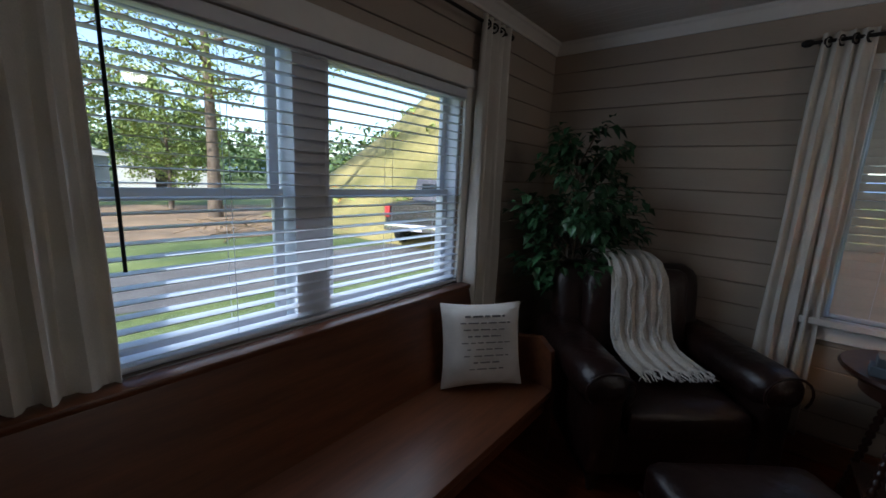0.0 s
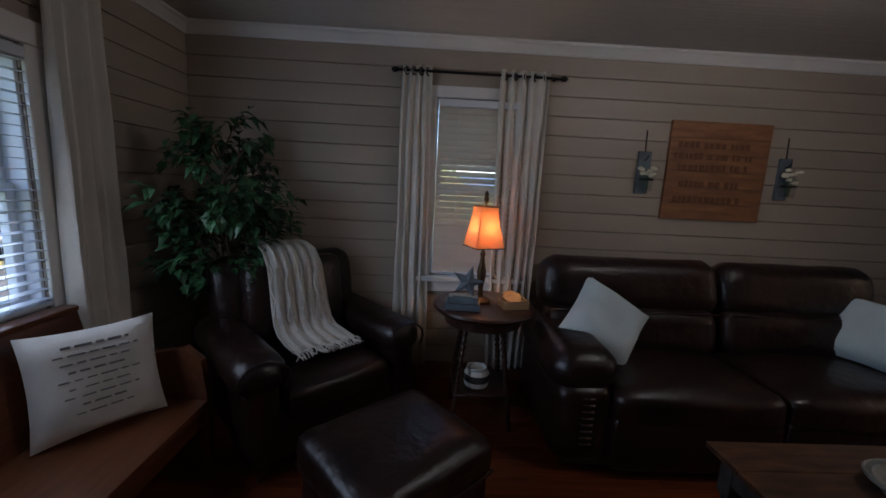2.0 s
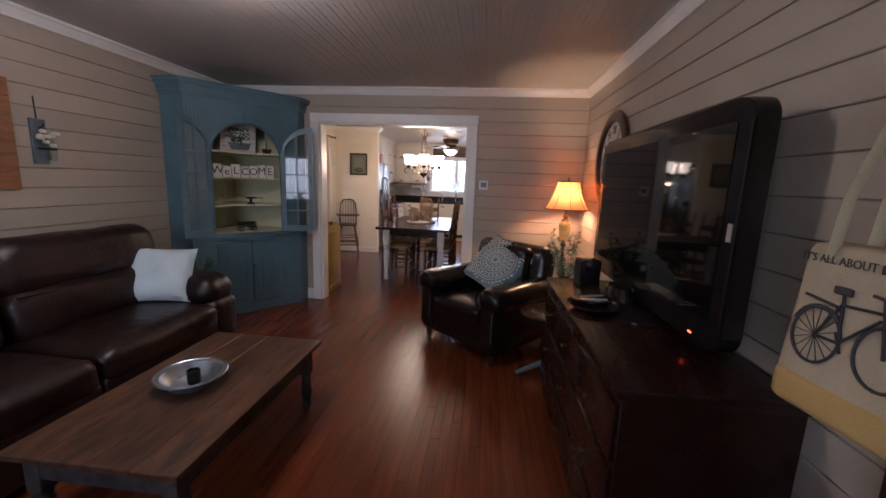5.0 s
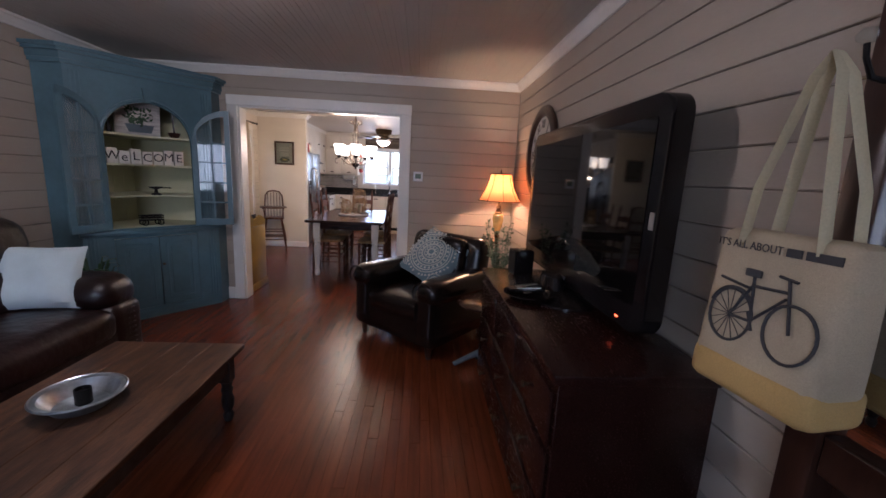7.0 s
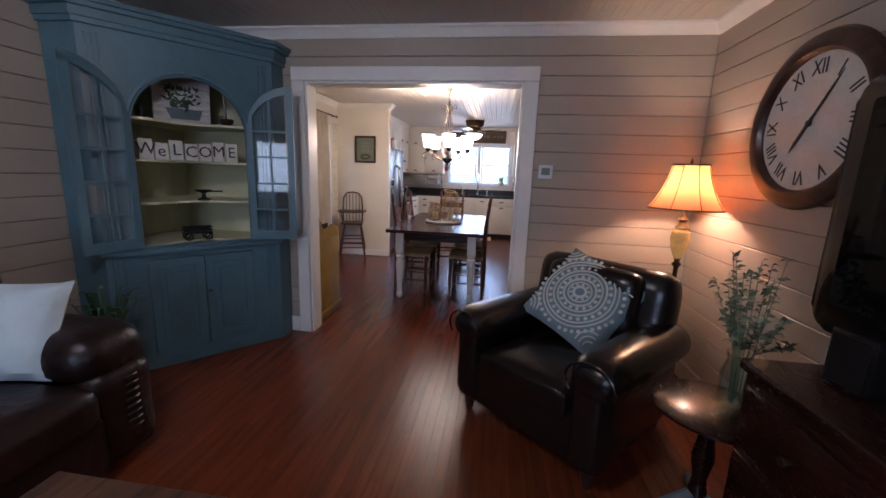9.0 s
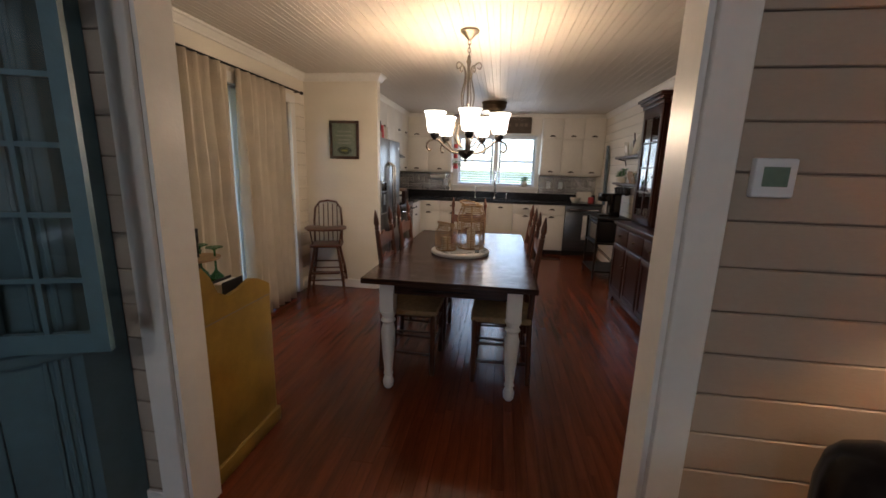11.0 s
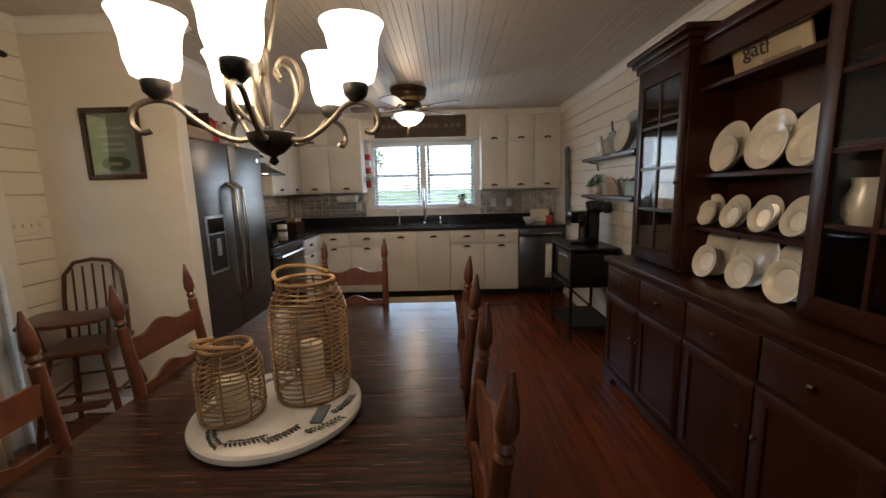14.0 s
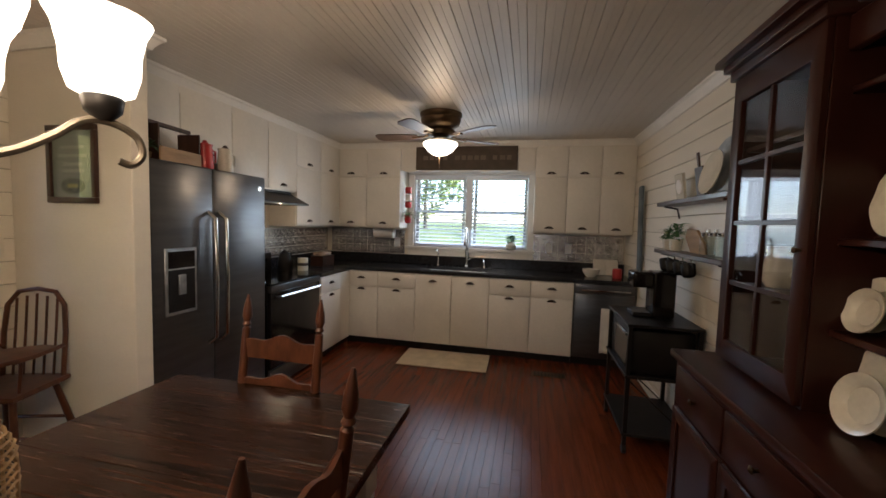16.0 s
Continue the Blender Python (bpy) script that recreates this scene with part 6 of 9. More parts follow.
# framed print
fp = thing("framed_print", "dark framed grey green print on the partition", "picture", m=pose(3.102, 2.012, 1.71, 0, 0, -90))
for q in ((-0.171, 0.171, -0.206, -0.176), (-0.171, 0.171, 0.176, 0.206), (-0.171, -0.141, -0.176, 0.176), (0.141, 0.171, -0.176, 0.176)):
    part("frame_bar", box(q[0], q[1], -0.022, -0.001, q[2], q[3], 0.004, 2), DARKWOOD, fp)
part("print", box(-0.142, 0.142, -0.008, -0.002, -0.177, 0.177), mat("grey_green_paper", (0.17, 0.20, 0.17), 0.6, var=0.08, vscale=4), fp)
for z, w in ((0.09, 0.16), (0.045, 0.19), (0.0, 0.13), (-0.035, 0.15)):
    part("faint_words", box(-w / 2, w / 2, -0.0095, -0.008, z - 0.008, z + 0.008), mat("faint_ink", (0.27, 0.30, 0.26), 0.7), fp)
part("printed_emblem", lathe([(0.085, 0), (0.085, 0.0015), (0.0, 0.0015)], 24, pose(0, -0.0082, -0.115, 90) @ Matrix.Diagonal((1, 0.5, 1, 1))), mat("dark_emblem", (0.03, 0.045, 0.03), 0.6), fp)
part("emblem_band", box(-0.035, 0.035, -0.0115, -0.0095, -0.125, -0.105), mat("emblem_yellow", (0.30, 0.28, 0.08), 0.6), fp)
part("glass", box(-0.141, 0.141, -0.0135, -0.0125, -0.176, 0.176), GLASS, fp)

# ---- dining table ----
TZ = 0.782
dt = thing("dining_table", "long dark stained plank table with white turned legs", "dining table")
DX0, DX1, DY0, DY1 = 0.92, 2.82, 0.02, 1.04
for k in range(14):
    x0 = DX0 + (DX1 - DX0) * k / 14
    part("top_plank", box(x0 + 0.0003, x0 + (DX1 - DX0) / 14 - 0.0003, DY0, DY1, TZ - 0.034, TZ, 0.0012), TABLEWOOD, dt, smooth=False)
for q in ((DX0 + .14, DX1 - .14, DY0 + .09, DY0 + .115), (DX0 + .14, DX1 - .14, DY1 - .115, DY1 - .09), (DX0 + .14, DX0 + .165, DY0 + .115, DY1 - .115), (DX1 - .165, DX1 - .14, DY0 + .115, DY1 - .115)):
    part("apron", box(*q, TZ - 0.13, TZ - 0.035, 0.003), TABLEWOOD, dt)
LEGP = [(0.022, 0), (0.032, 0.015), (0.036, 0.05), (0.028, 0.075), (0.022, 0.09), (0.032, 0.10), (0.026, 0.12), (0.034, 0.20), (0.044, 0.34), (0.046, 0.40), (0.034, 0.45), (0.048, 0.47), (0.036, 0.49), (0.05, 0.52), (0.05, 0.53)]
for x in (DX0 + 0.165, DX1 - 0.165):
    for y in (DY0 + 0.12, DY1 - 0.12):
        bm = box(x - .045, x + .045, y - .045, y + .045, 0.53, TZ - 0.035, 0.004)
        lathe(LEGP, 20, pose(x, y, 0), bm)
        part("leg", bm, TRIM, dt, "white painted turned leg")

# ---- ladder-back chairs ----
def ladder_chair():
    e = thing("ladder_back_chair", "brown wooden ladder back chair pushed under the table", "dining chair", "chairs round the dining table")
    H = 1.14
    for s in (-1, 1):
        x = s * 0.165
        lean = [(x * 1.05, 0.20, 0), (x * 1.02, 0.185, 0.45), (x, 0.20, 0.80), (x, 0.225, 1.0)]
        bm = tube(lean, [0.017, 0.019, 0.018, 0.016], 10)
        lathe([(0.016, 0), (0.010, 0.008), (0.017, 0.018), (0.012, 0.03), (0.019, 0.05), (0.016, 0.085), (0.004, 0.14)], 10, pose(x, 0.226, 0.998, -5), bm)
        part("back_post", bm, CHAIRWOOD, e, "turned post with a pointed finial")
        part("front_leg", lathe([(0.016, 0), (0.019, 0.1), (0.018, 0.25), (0.021, 0.40), (0.018, 0.45)], 10, pose(s * 0.19, -0.17, 0)), CHAIRWOOD, e)
        for z in (0.15, 0.28):
            part("side_stretcher", tube([(s * 0.19, -0.17, z), (s * 0.172, 0.19, z)], 0.010, 8), CHAIRWOOD, e)
    for z in (0.20, 0.33):
        part("front_stretcher", tube([(-0.19, -0.17, z), (0.19, -0.17, z)], 0.011, 8), CHAIRWOOD, e)
    part("rear_stretcher", tube([(-0.17, 0.19, 0.22), (0.17, 0.19, 0.22)], 0.010, 8), CHAIRWOOD, e)
    for z, y in ((0.60, 0.190), (0.755, 0.198), (0.91, 0.214)):
        top = [(-0.16 + 0.32 * k / 12, 0.040 + 0.022 * math.sin(math.pi * k / 12) + 0.010 * math.cos(4 * math.pi * k / 12)) for k in range(13)]
        ol = [(-0.16, -0.025)] + [(0.16, -0.025)] + top[::-1]
        bm = slab(ol, -0.006, 0.006)
        for v in bm.verts:
            v.co.z -= 0.018 * (1 - (v.co.x / 0.16) ** 2)
        bmesh.ops.transform(bm, matrix=pose(0, y, z, 90), verts=bm.verts)
        part("ladder_slat", bm, CHAIRWOOD, e, "shaped ladder slat")
    part("seat", plump(0.42, 0.40, 0.045, 0.018, 0.004, 6, 0.002, pose(0, 0, 0.455)), mat("woven_rush", (0.30, 0.20, 0.10), 0.8, var=0.2, vscale=30, bump=0.5, bscale=90) if "woven_rush" not in bpy.data.materials else bpy.data.materials["woven_rush"], e, "woven rush seat")
    return e


ch = ladder_chair()
ch.matrix_world = pose(2.62, 0.57, 0, 0, 0, -90)
# backs on the far side of the table's edges
for x, y, rz in ((1.45, 0.21, 180), (2.08, 0.21, 180), (1.47, 0.835, 0), (2.05, 0.835, 0)):
    copy_thing(ch, pose(x, y, 0, 0, 0, rz))

# ---- tray with lanterns ----
ty = thing("round_tray", "round white wooden tray painted with olive leaves", "tray", m=pose(1.77, 0.543, TZ + 0.001))
part("disc", lathe([(0.0, 0), (0.215, 0), (0.225, 0.008), (0.225, 0.022), (0.218, 0.028), (0.0, 0.028)], 48, cap=False), WHITECLOTH, ty)
bm = bmesh.new()
rr = random.Random(7)
for sprig in range(9):
    # each sprig is a curved stem with paired leaves
    a0, r0, turn = 2.3 + sprig * 0.52, rr.uniform(0.165, 0.185), rr.choice((-1, 1))
    for k in range(9):
        a, r = a0 + 0.055 * k, r0 - 0.006 * k * turn * 0.5
        at = Vector((r * math.cos(a), r * math.sin(a), 0.0302))
        along = Vector((-math.sin(a), math.cos(a), 0))
        out = Vector((math.cos(a), math.sin(a), 0))
        for side in (-1, 1):
            leaf_faces(bm, at, along * 0.8 + out * side * 0.7, Vector((0, 0, 1)), rr.uniform(0.018, 0.027), rr.uniform(0.0035, 0.005))
part("painted_leaves", bm, mat("olive_leaf_paint", (0.05, 0.055, 0.045), 0.7), ty, smooth=False)
part("tray_label", box(-0.10, -0.02, -0.15, -0.12, 0.0285, 0.034), SLATE, ty)


def lantern(m, R, H, label):
    e = thing("rattan_lantern", label, "lantern", "rattan lanterns", m)
    bm = bmesh.new()
    turns = int(H / 0.0135)
    pts = []
    for k in range(turns * 20 + 1):
        f = k / (turns * 20)
        a = 2 * math.pi * turns * f
        z = 0.006 + f * (H - 0.01)
        g = z / H
        r = R * (1 - 0.10 * (1 - min(1, g / 0.15)) ** 2) if g < 0.72 else R * (1 - 0.30 * ((g - 0.72) / 0.28) ** 1.6)
        wob = 1 + 0.012 * math.sin(7 * a + 31 * f)
        pts.append((r * wob * math.cos(a), r * wob * math.sin(a), z + 0.003 * math.sin(3 * a + 11 * f)))
    tube(pts, 0.0026, 4, bm)
    part("wound_cane", bm, RATTAN, e, "spirally wound cane")
    for k in range(8):
        a = 2 * math.pi * k / 8
        part("upright", tube([(0.9 * R * math.cos(a), 0.9 * R * math.sin(a), 0.004), (R * math.cos(a), R * math.sin(a), 0.15 * H), (R * math.cos(a), R * math.sin(a), 0.72 * H), (0.70 * R * math.cos(a), 0.70 * R * math.sin(a), H)], 0.003, 5), RATTAN, e)
    part("rim", tube([(0.72 * R * math.cos(radians(a)), 0.72 * R * math.sin(radians(a)), H + 0.002) for a in range(0, 361, 15)], 0.006, 6), RATTAN, e)
    part("base_ring", tube([(0.92 * R * math.cos(radians(a)), 0.92 * R * math.sin(radians(a)), 0.005) for a in range(0, 361, 15)], 0.005, 6), RATTAN, e)
    hp = [(0.72 * R * math.cos(radians(a)), 0.72 * R * math.sin(radians(a)) * 1.0, H + 0.010 + 0.02 * math.sin(radians(a))) for a in range(0, 181, 12)]
    part("handle", tube([(x - 0.0, y + 0.25 * R * math.sin(math.pi * i / (len(hp) - 1)), z) for i, (x, y, z) in enumerate(hp)], 0.006, 6), RATTAN, e)
    return e


def pillar_candle(m, r, h):
    e = thing("pillar_candle", "cream pillar candle inside a lantern", "candle", "pillar candles", m)
    part("wax", lathe([(r * 0.97, 0), (r, 0.004), (r, h - 0.006), (r * 0.9, h), (r * 0.6, h - 0.006), (0.0, h - 0.01)], 22, cap=False), WAX, e)
    part("wick", tube([(0, 0, h - 0.01), (0.001, 0, h + 0.006)], 0.0015, 5), INK, e)


LZ = TZ + 0.030
lantern(pose(1.845, 0.470, LZ, 0, 0, -40), 0.108, 0.335, "tall wound rattan lantern on the tray")
pillar_candle(pose(1.845, 0.470, LZ), 0.034, 0.15)
lantern(pose(1.725, 0.648, LZ, 0, 0, 60), 0.082, 0.19, "short wound rattan lantern with a hoop handle")
pillar_candle(pose(1.725, 0.648, LZ), 0.036, 0.10)

# ---- chandelier ----
cx, cy = 1.87, 0.54
cd = thing("chandelier", "bronze scroll chandelier with five lit frosted shades", "chandelier", m=pose(cx, cy, -0.02))
part("canopy", lathe([(0.0, CZ + 0.02), (0.07, CZ + 0.02), (0.068, CZ + 0.005), (0.045, CZ - 0.01), (0.012, CZ - 0.045)][::-1], 24), BRONZE, cd)
for k in range(5):
    part("chain_link", tube([(0.010 * math.cos(radians(a)) * (k % 2), 0.010 * math.cos(radians(a)) * (1 - k % 2), CZ - 0.06 - 0.026 * k + 0.018 * math.sin(radians(a))) for a in range(0, 361, 30)], 0.0028, 5), BRONZE, cd)
part("stem", lathe([(0.006, 1.58), (0.008, 1.75), (0.006, 2.0), (0.012, 2.19), (0.020, 2.21), (0.010, 2.235), (0.008, 2.25)], 14), BRONZE, cd)
part("bottom_cup", lathe([(0.004, 1.495), (0.014, 1.505), (0.008, 1.518), (0.03, 1.53), (0.058, 1.555), (0.066, 1.58), (0.060, 1.585), (0.02, 1.585)], 24), BLACK, cd, "dark finial cup")


def flow(pts, n=5):
    """Points along a smooth curve through the given ones (x, z)."""
    q = [pts[0]] + list(pts) + [pts[-1]]
    res = []
    for a, b, c, d in zip(q, q[1:], q[2:], q[3:]):
        for k in range(n):
            t = k / n
            res.append(tuple(0.5 * (2 * b[i] + (c[i] - a[i]) * t + (2 * a[i] - 5 * b[i] + 4 * c[i] - d[i]) * t * t + (3 * b[i] - a[i] - 3 * c[i] + d[i]) * t ** 3) for i in range(2)))
    return res + [pts[-1]]


for k in range(5):
    m = pose(0, 0, 0, 0, 0, 72 * k + 190)
    arm = [(0.03, 1.575), (0.08, 1.56), (0.13, 1.575), (0.18, 1.61), (0.22, 1.645), (0.26, 1.65), (0.30, 1.63), (0.31, 1.595), (0.293, 1.572), (0.272, 1.577)]
    a = part("arm", tube([(x, 0, z) for x, z in flow(arm)], 0.0075, 8, m=m), BRONZE, cd, "curled bronze arm")
    sc = [(0.035, 1.60), (0.075, 1.64), (0.10, 1.70), (0.085, 1.76), (0.05, 1.775), (0.03, 1.75), (0.04, 1.725)]
    part("scroll", tube([(x, 0, z) for x, z in flow(sc)], 0.006, 6, m=m), BRONZE, a)
    sc = [(0.012, 1.80), (0.05, 1.95), (0.025, 2.10), (0.04, 2.17), (0.075, 2.20), (0.095, 2.18), (0.085, 2.155), (0.065, 2.165)]
    part("upper_scroll", tube([(x, 0, z) for x, z in flow(sc)], 0.005, 6, m=m), BRONZE, a)
    part("socket_cup", lathe([(0.012, 1.650), (0.030, 1.668), (0.034, 1.69), (0.030, 1.70), (0.0, 1.70)], 16, m @ pose(0.25, 0, 0), cap=False), BLACK, cd, "dark socket cup")
    prof = [(0.030, 1.695), (0.050, 1.705), (0.060, 1.74), (0.062, 1.78), (0.070, 1.82), (0.082, 1.845)]
    s = part("shade", lathe(prof + [(r - 0.003, z) for r, z in prof[::-1]], 24, m @ pose(0.25, 0, 0), cap=False), FROST, cd, "lit frosted glass shade")
    s.visible_shadow = False

# ---- high chair ----
hc = thing("high_chair", "brown wooden spindle back high chair with a tray", "high chair", m=pose(2.87, 2.15, 0, 0, 0, -72))
part("seat", plump(0.34, 0.32, 0.035, 0.014, 0, 5, 0, pose(0, 0, 0.56)), CHAIRWOOD, hc)
for sx in (-1, 1):
    for sy in (-1, 1):
        part("leg", tube([(sx * 0.12, sy * 0.11, 0.55), (sx * 0.17, sy * 0.165, 0.25), (sx * 0.20, sy * 0.20, 0.0)], [0.014, 0.018, 0.013], 10), CHAIRWOOD, hc)
for z, f in ((0.16, 0.18), (0.30, 0.16)):
    for s in (-1, 1):
        part("stretcher", tube([(s * f, -f, z), (s * f, f, z)], 0.009, 8), CHAIRWOOD, hc)
        part("stretcher", tube([(-f, s * f, z + 0.03), (f, s * f, z + 0.03)], 0.009, 8), CHAIRWOOD, hc)
part("foot_rest", box(-0.15, 0.15, -0.24, -0.16, 0.27, 0.285, 0.005, 2), CHAIRWOOD, hc)
bow = [(-0.15, 0.13, 0.57), (-0.152, 0.15, 0.80), (-0.14, 0.165, 0.95), (-0.09, 0.175, 1.02), (0.0, 0.178, 1.035), (0.09, 0.175, 1.02), (0.14, 0.165, 0.95), (0.152, 0.15, 0.80), (0.15, 0.13, 0.57)]
part("bow_back", tube(bow, 0.012, 8), CHAIRWOOD, hc)
for k in range(5):
    x = -0.10 + 0.05 * k
    part("spindle", tube([(x, 0.13, 0.57), (x, 0.155, 0.8), (x, 0.172, 1.01 - abs(x) * 0.25)], 0.006, 6), CHAIRWOOD, hc)
for s in (-1, 1):
    part("arm", tube([(s * 0.15, 0.145, 0.735), (s * 0.17, 0.0, 0.74), (s * 0.17, -0.14, 0.74)], 0.011, 8), CHAIRWOOD, hc)
    part("arm_post", tube([(s * 0.14, -0.10, 0.57), (s * 0.165, -0.11, 0.74)], 0.008, 8), CHAIRWOOD, hc)
part("tray", slab([(-0.21, 0.04), (-0.22, -0.10), (-0.17, -0.24), (0.0, -0.28), (0.17, -0.24), (0.22, -0.10), (0.21, 0.04), (0.12, 0.06), (0.0, -0.02), (-0.12, 0.06)], 0.745, 0.765, b=0.004), CHAIRWOOD, hc, "rounded wooden tray")

# ---- mustard dry sink by the opening ----
ds = thing("dry_sink", "worn mustard yellow cupboard with a raised tray top", "cupboard")
MX0, MX1, MY0, MY1, MZ = 0.15, 0.64, 1.435, 2.36, 0.75
part("body", box(MX0, MX1, MY0, MY1, 0.07, MZ, 0.005, 2), MUSTARDP, ds)
part("plinth", box(MX0, MX1 + 0.015, MY0 - 0.015, MY1 + 0.01, 0.0, 0.085, 0.008, 2), MUSTARDP, ds)
ol = [(MX0, MZ + 0.24), (MX0 + 0.04, MZ + 0.245), (MX0 + 0.08, MZ + 0.20), (MX0 + 0.12, MZ + 0.12), (MX0 + 0.18, MZ + 0.085), (MX0 + 0.26, MZ + 0.095), (MX0 + 0.34, MZ + 0.12), (MX0 + 0.40, MZ + 0.105), (MX1, MZ + 0.055), (MX1, MZ), (MX0, MZ)]
for y in (MY0, MY1 - 0.02):
    part("side_gallery", slab(ol, -y - 0.02, -y, m=Matrix(((1, 0, 0, 0), (0, 0, -1, 0), (0, 1, 0, 0), (0, 0, 0, 1)))), MUSTARDP, ds, smooth=False)
part("back_gallery", box(MX0, MX0 + 0.02, MY0 + 0.021, MY1 - 0.021, MZ, MZ + 0.24, 0.003), MUSTARDP, ds)
part("front_gallery", box(MX1 - 0.02, MX1, MY0 + 0.021, MY1 - 0.021, MZ, MZ + 0.055, 0.003), MUSTARDP, ds)
part("top_groove", box(MX0 + 0.005, MX1 - 0.005, MY0 - 0.002, MY0 + 0.002, MZ - 0.004, MZ), GAP, ds)
for k in range(2):
    y0 = MY0 + 0.04 + k * 0.42
    d = part("door", box(MX1, MX1 + 0.016, y0, y0 + 0.40, 0.10, 0.53, 0.004, 2), MUSTARDP, ds)
    part("knob", lathe([(0.006, 0), (0.006, 0.012), (0.014, 0.022), (0.0, 0.03)], 12, pose(MX1 + 0.016, y0 + (0.36 if k == 0 else 0.04), 0.38, 0, 90)), BLACK, d)
    w = part("drawer", box(MX1, MX1 + 0.016, y0, y0 + 0.40, 0.56, 0.71, 0.004, 2), MUSTARDP, ds)
    part("knob", lathe([(0.006, 0), (0.006, 0.012), (0.014, 0.022), (0.0, 0.03)], 12, pose(MX1 + 0.016, y0 + 0.20, 0.635, 0, 90)), BLACK, w)
gt = thing("glass_caddy", "round wooden caddy with upturned green wine glasses", "caddy", m=pose(0.43, 1.66, MZ + 0.001))
part("board", lathe([(0.0, 0), (0.12, 0), (0.125, 0.012), (0.0, 0.015)], 28, cap=False), LIGHTWOOD, gt)
part("post", lathe([(0.012, 0.012), (0.012, 0.29), (0.016, 0.30), (0.016, 0.36), (0.0, 0.36)], 12), BLACK, gt)
part("holder", lathe([(0.0, 0.215), (0.10, 0.215), (0.10, 0.225), (0.0, 0.225)], 24, cap=False), LIGHTWOOD, gt)
for k in range(4):
    a = radians(90 * k + 30)
    g = thing("wine_glass", "upturned green stemmed wine glass", "wine glass", "green wine glasses", pose(0.43 + 0.075 * math.cos(a), 1.66 + 0.075 * math.sin(a), MZ + 0.020))
    part("bowl", lathe([(0.030, 0), (0.040, 0.03), (0.042, 0.07), (0.030, 0.11), (0.008, 0.135), (0.005, 0.15), (0.005, 0.235)], 18, cap=False), GREENGLASS, g)
    part("foot", lathe([(0.005, 0.235), (0.02, 0.244), (0.038, 0.249), (0.038, 0.252), (0.0, 0.252)], 18, cap=False), GREENGLASS, g)
nb = thing("napkin_holder", "dark metal holder with folded white napkins", "napkin holder", m=pose(0.43, 1.515, MZ + 0.001))
for y in (-0.03, 0.03):
    part("plate", box(-0.07, 0.07, y - 0.003, y + 0.003, 0.0, 0.13, 0.002), BLACK, nb)
part("napkins", box(-0.062, 0.062, -0.022, 0.022, 0.004, 0.12, 0.004), WHITECLOTH, nb)
pt = thing("potted_succulent", "little green succulent in a white pot", "plant", m=pose(0.24, 2.05, MZ + 0.24 - 0.239))
part("pot", lathe([(0.035, 0), (0.045, 0.07), (0.042, 0.075), (0.0, 0.07)], 18, cap=False), CERAM, pt)
bm = bmesh.new()
rr = random.Random(9)
for k in range(60):
    leaf_faces(bm, Vector((rr.uniform(-.02, .02), rr.uniform(-.02, .02), 0.07)), Vector((rr.uniform(-1, 1), rr.uniform(-1, 1), rr.uniform(.3, 1.2))), Vector((rr.uniform(-1, 1), rr.uniform(-1, 1), 1)), 0.06, 0.010)
part("leaves", bm, HERB, pt, smooth=False)

# ---- dresser with glass cupboards ----
hu = thing("dresser", "tall mahogany dresser with glazed cupboards and open plate shelves", "dresser")
UX0, UX1, UB, UF, UH = 1.63, 3.43, KY0 + PT + 0.004, -1.07, 0.905
part("base_body", box(UX0, UX1, UB, UF, 0.10, UH - 0.036, 0.004), MAHOG, hu)
part("counter", box(UX0 - 0.02, UX1 + 0.02, UB, UF + 0.025, UH - 0.035, UH, 0.008, 2), MAHOG, hu)
part("plinth_rail", slab([(UX0 + 0.0, 0.10), (UX0, 0.0), (UX0 + 0.10, 0.0), (UX0 + 0.14, 0.06), (UX1 - 0.14, 0.06), (UX1 - 0.10, 0.0), (UX1, 0.0), (UX1, 0.10)], UF - 0.025, UF, m=UP), MAHOG, hu, smooth=False)
for x in (UX0, UX1 - 0.06):
    part("rear_foot", box(x, x + 0.06, UB, UB + 0.06, 0.0, 0.10), MAHOG, hu)
nd = 4
for k in range(nd):
    x0 = UX0 + 0.03 + k * (UX1 - UX0 - 0.06) / nd
    x1 = x0 + (UX1 - UX0 - 0.06) / nd - 0.012
    dr = part("drawer", box(x0, x1, UF + 0.001, UF + 0.014, 0.68, 0.845, 0.005, 2), MAHOG, hu)
    part("knob", lathe([(0.006, 0), (0.006, 0.010), (0.013, 0.02), (0.0, 0.028)], 12, pose((x0 + x1) / 2, UF + 0.014, 0.765, -90)), BRASS, dr)
    d = part("door", box(x0, x1, UF + 0.001, UF + 0.012, 0.13, 0.66, 0.004), MAHOG, hu)
    part("door_frame", ring("y", UF + 0.012, UF + 0.020, x0, x1, 0.13, 0.66, 0.055, 0.055), MAHOG, d)
    part("glass_knob", lathe([(0.005, 0), (0.005, 0.010), (0.012, 0.02), (0.0, 0.028)], 10, pose(x1 - 0.03 if k % 2 == 0 else x0 + 0.03, UF + 0.020, 0.47, -90)), CHROME, d)
TWL, TWR = (2.87, 3.39), (1.69, 2.13)
UYF, UTOP = -1.225, 2.10


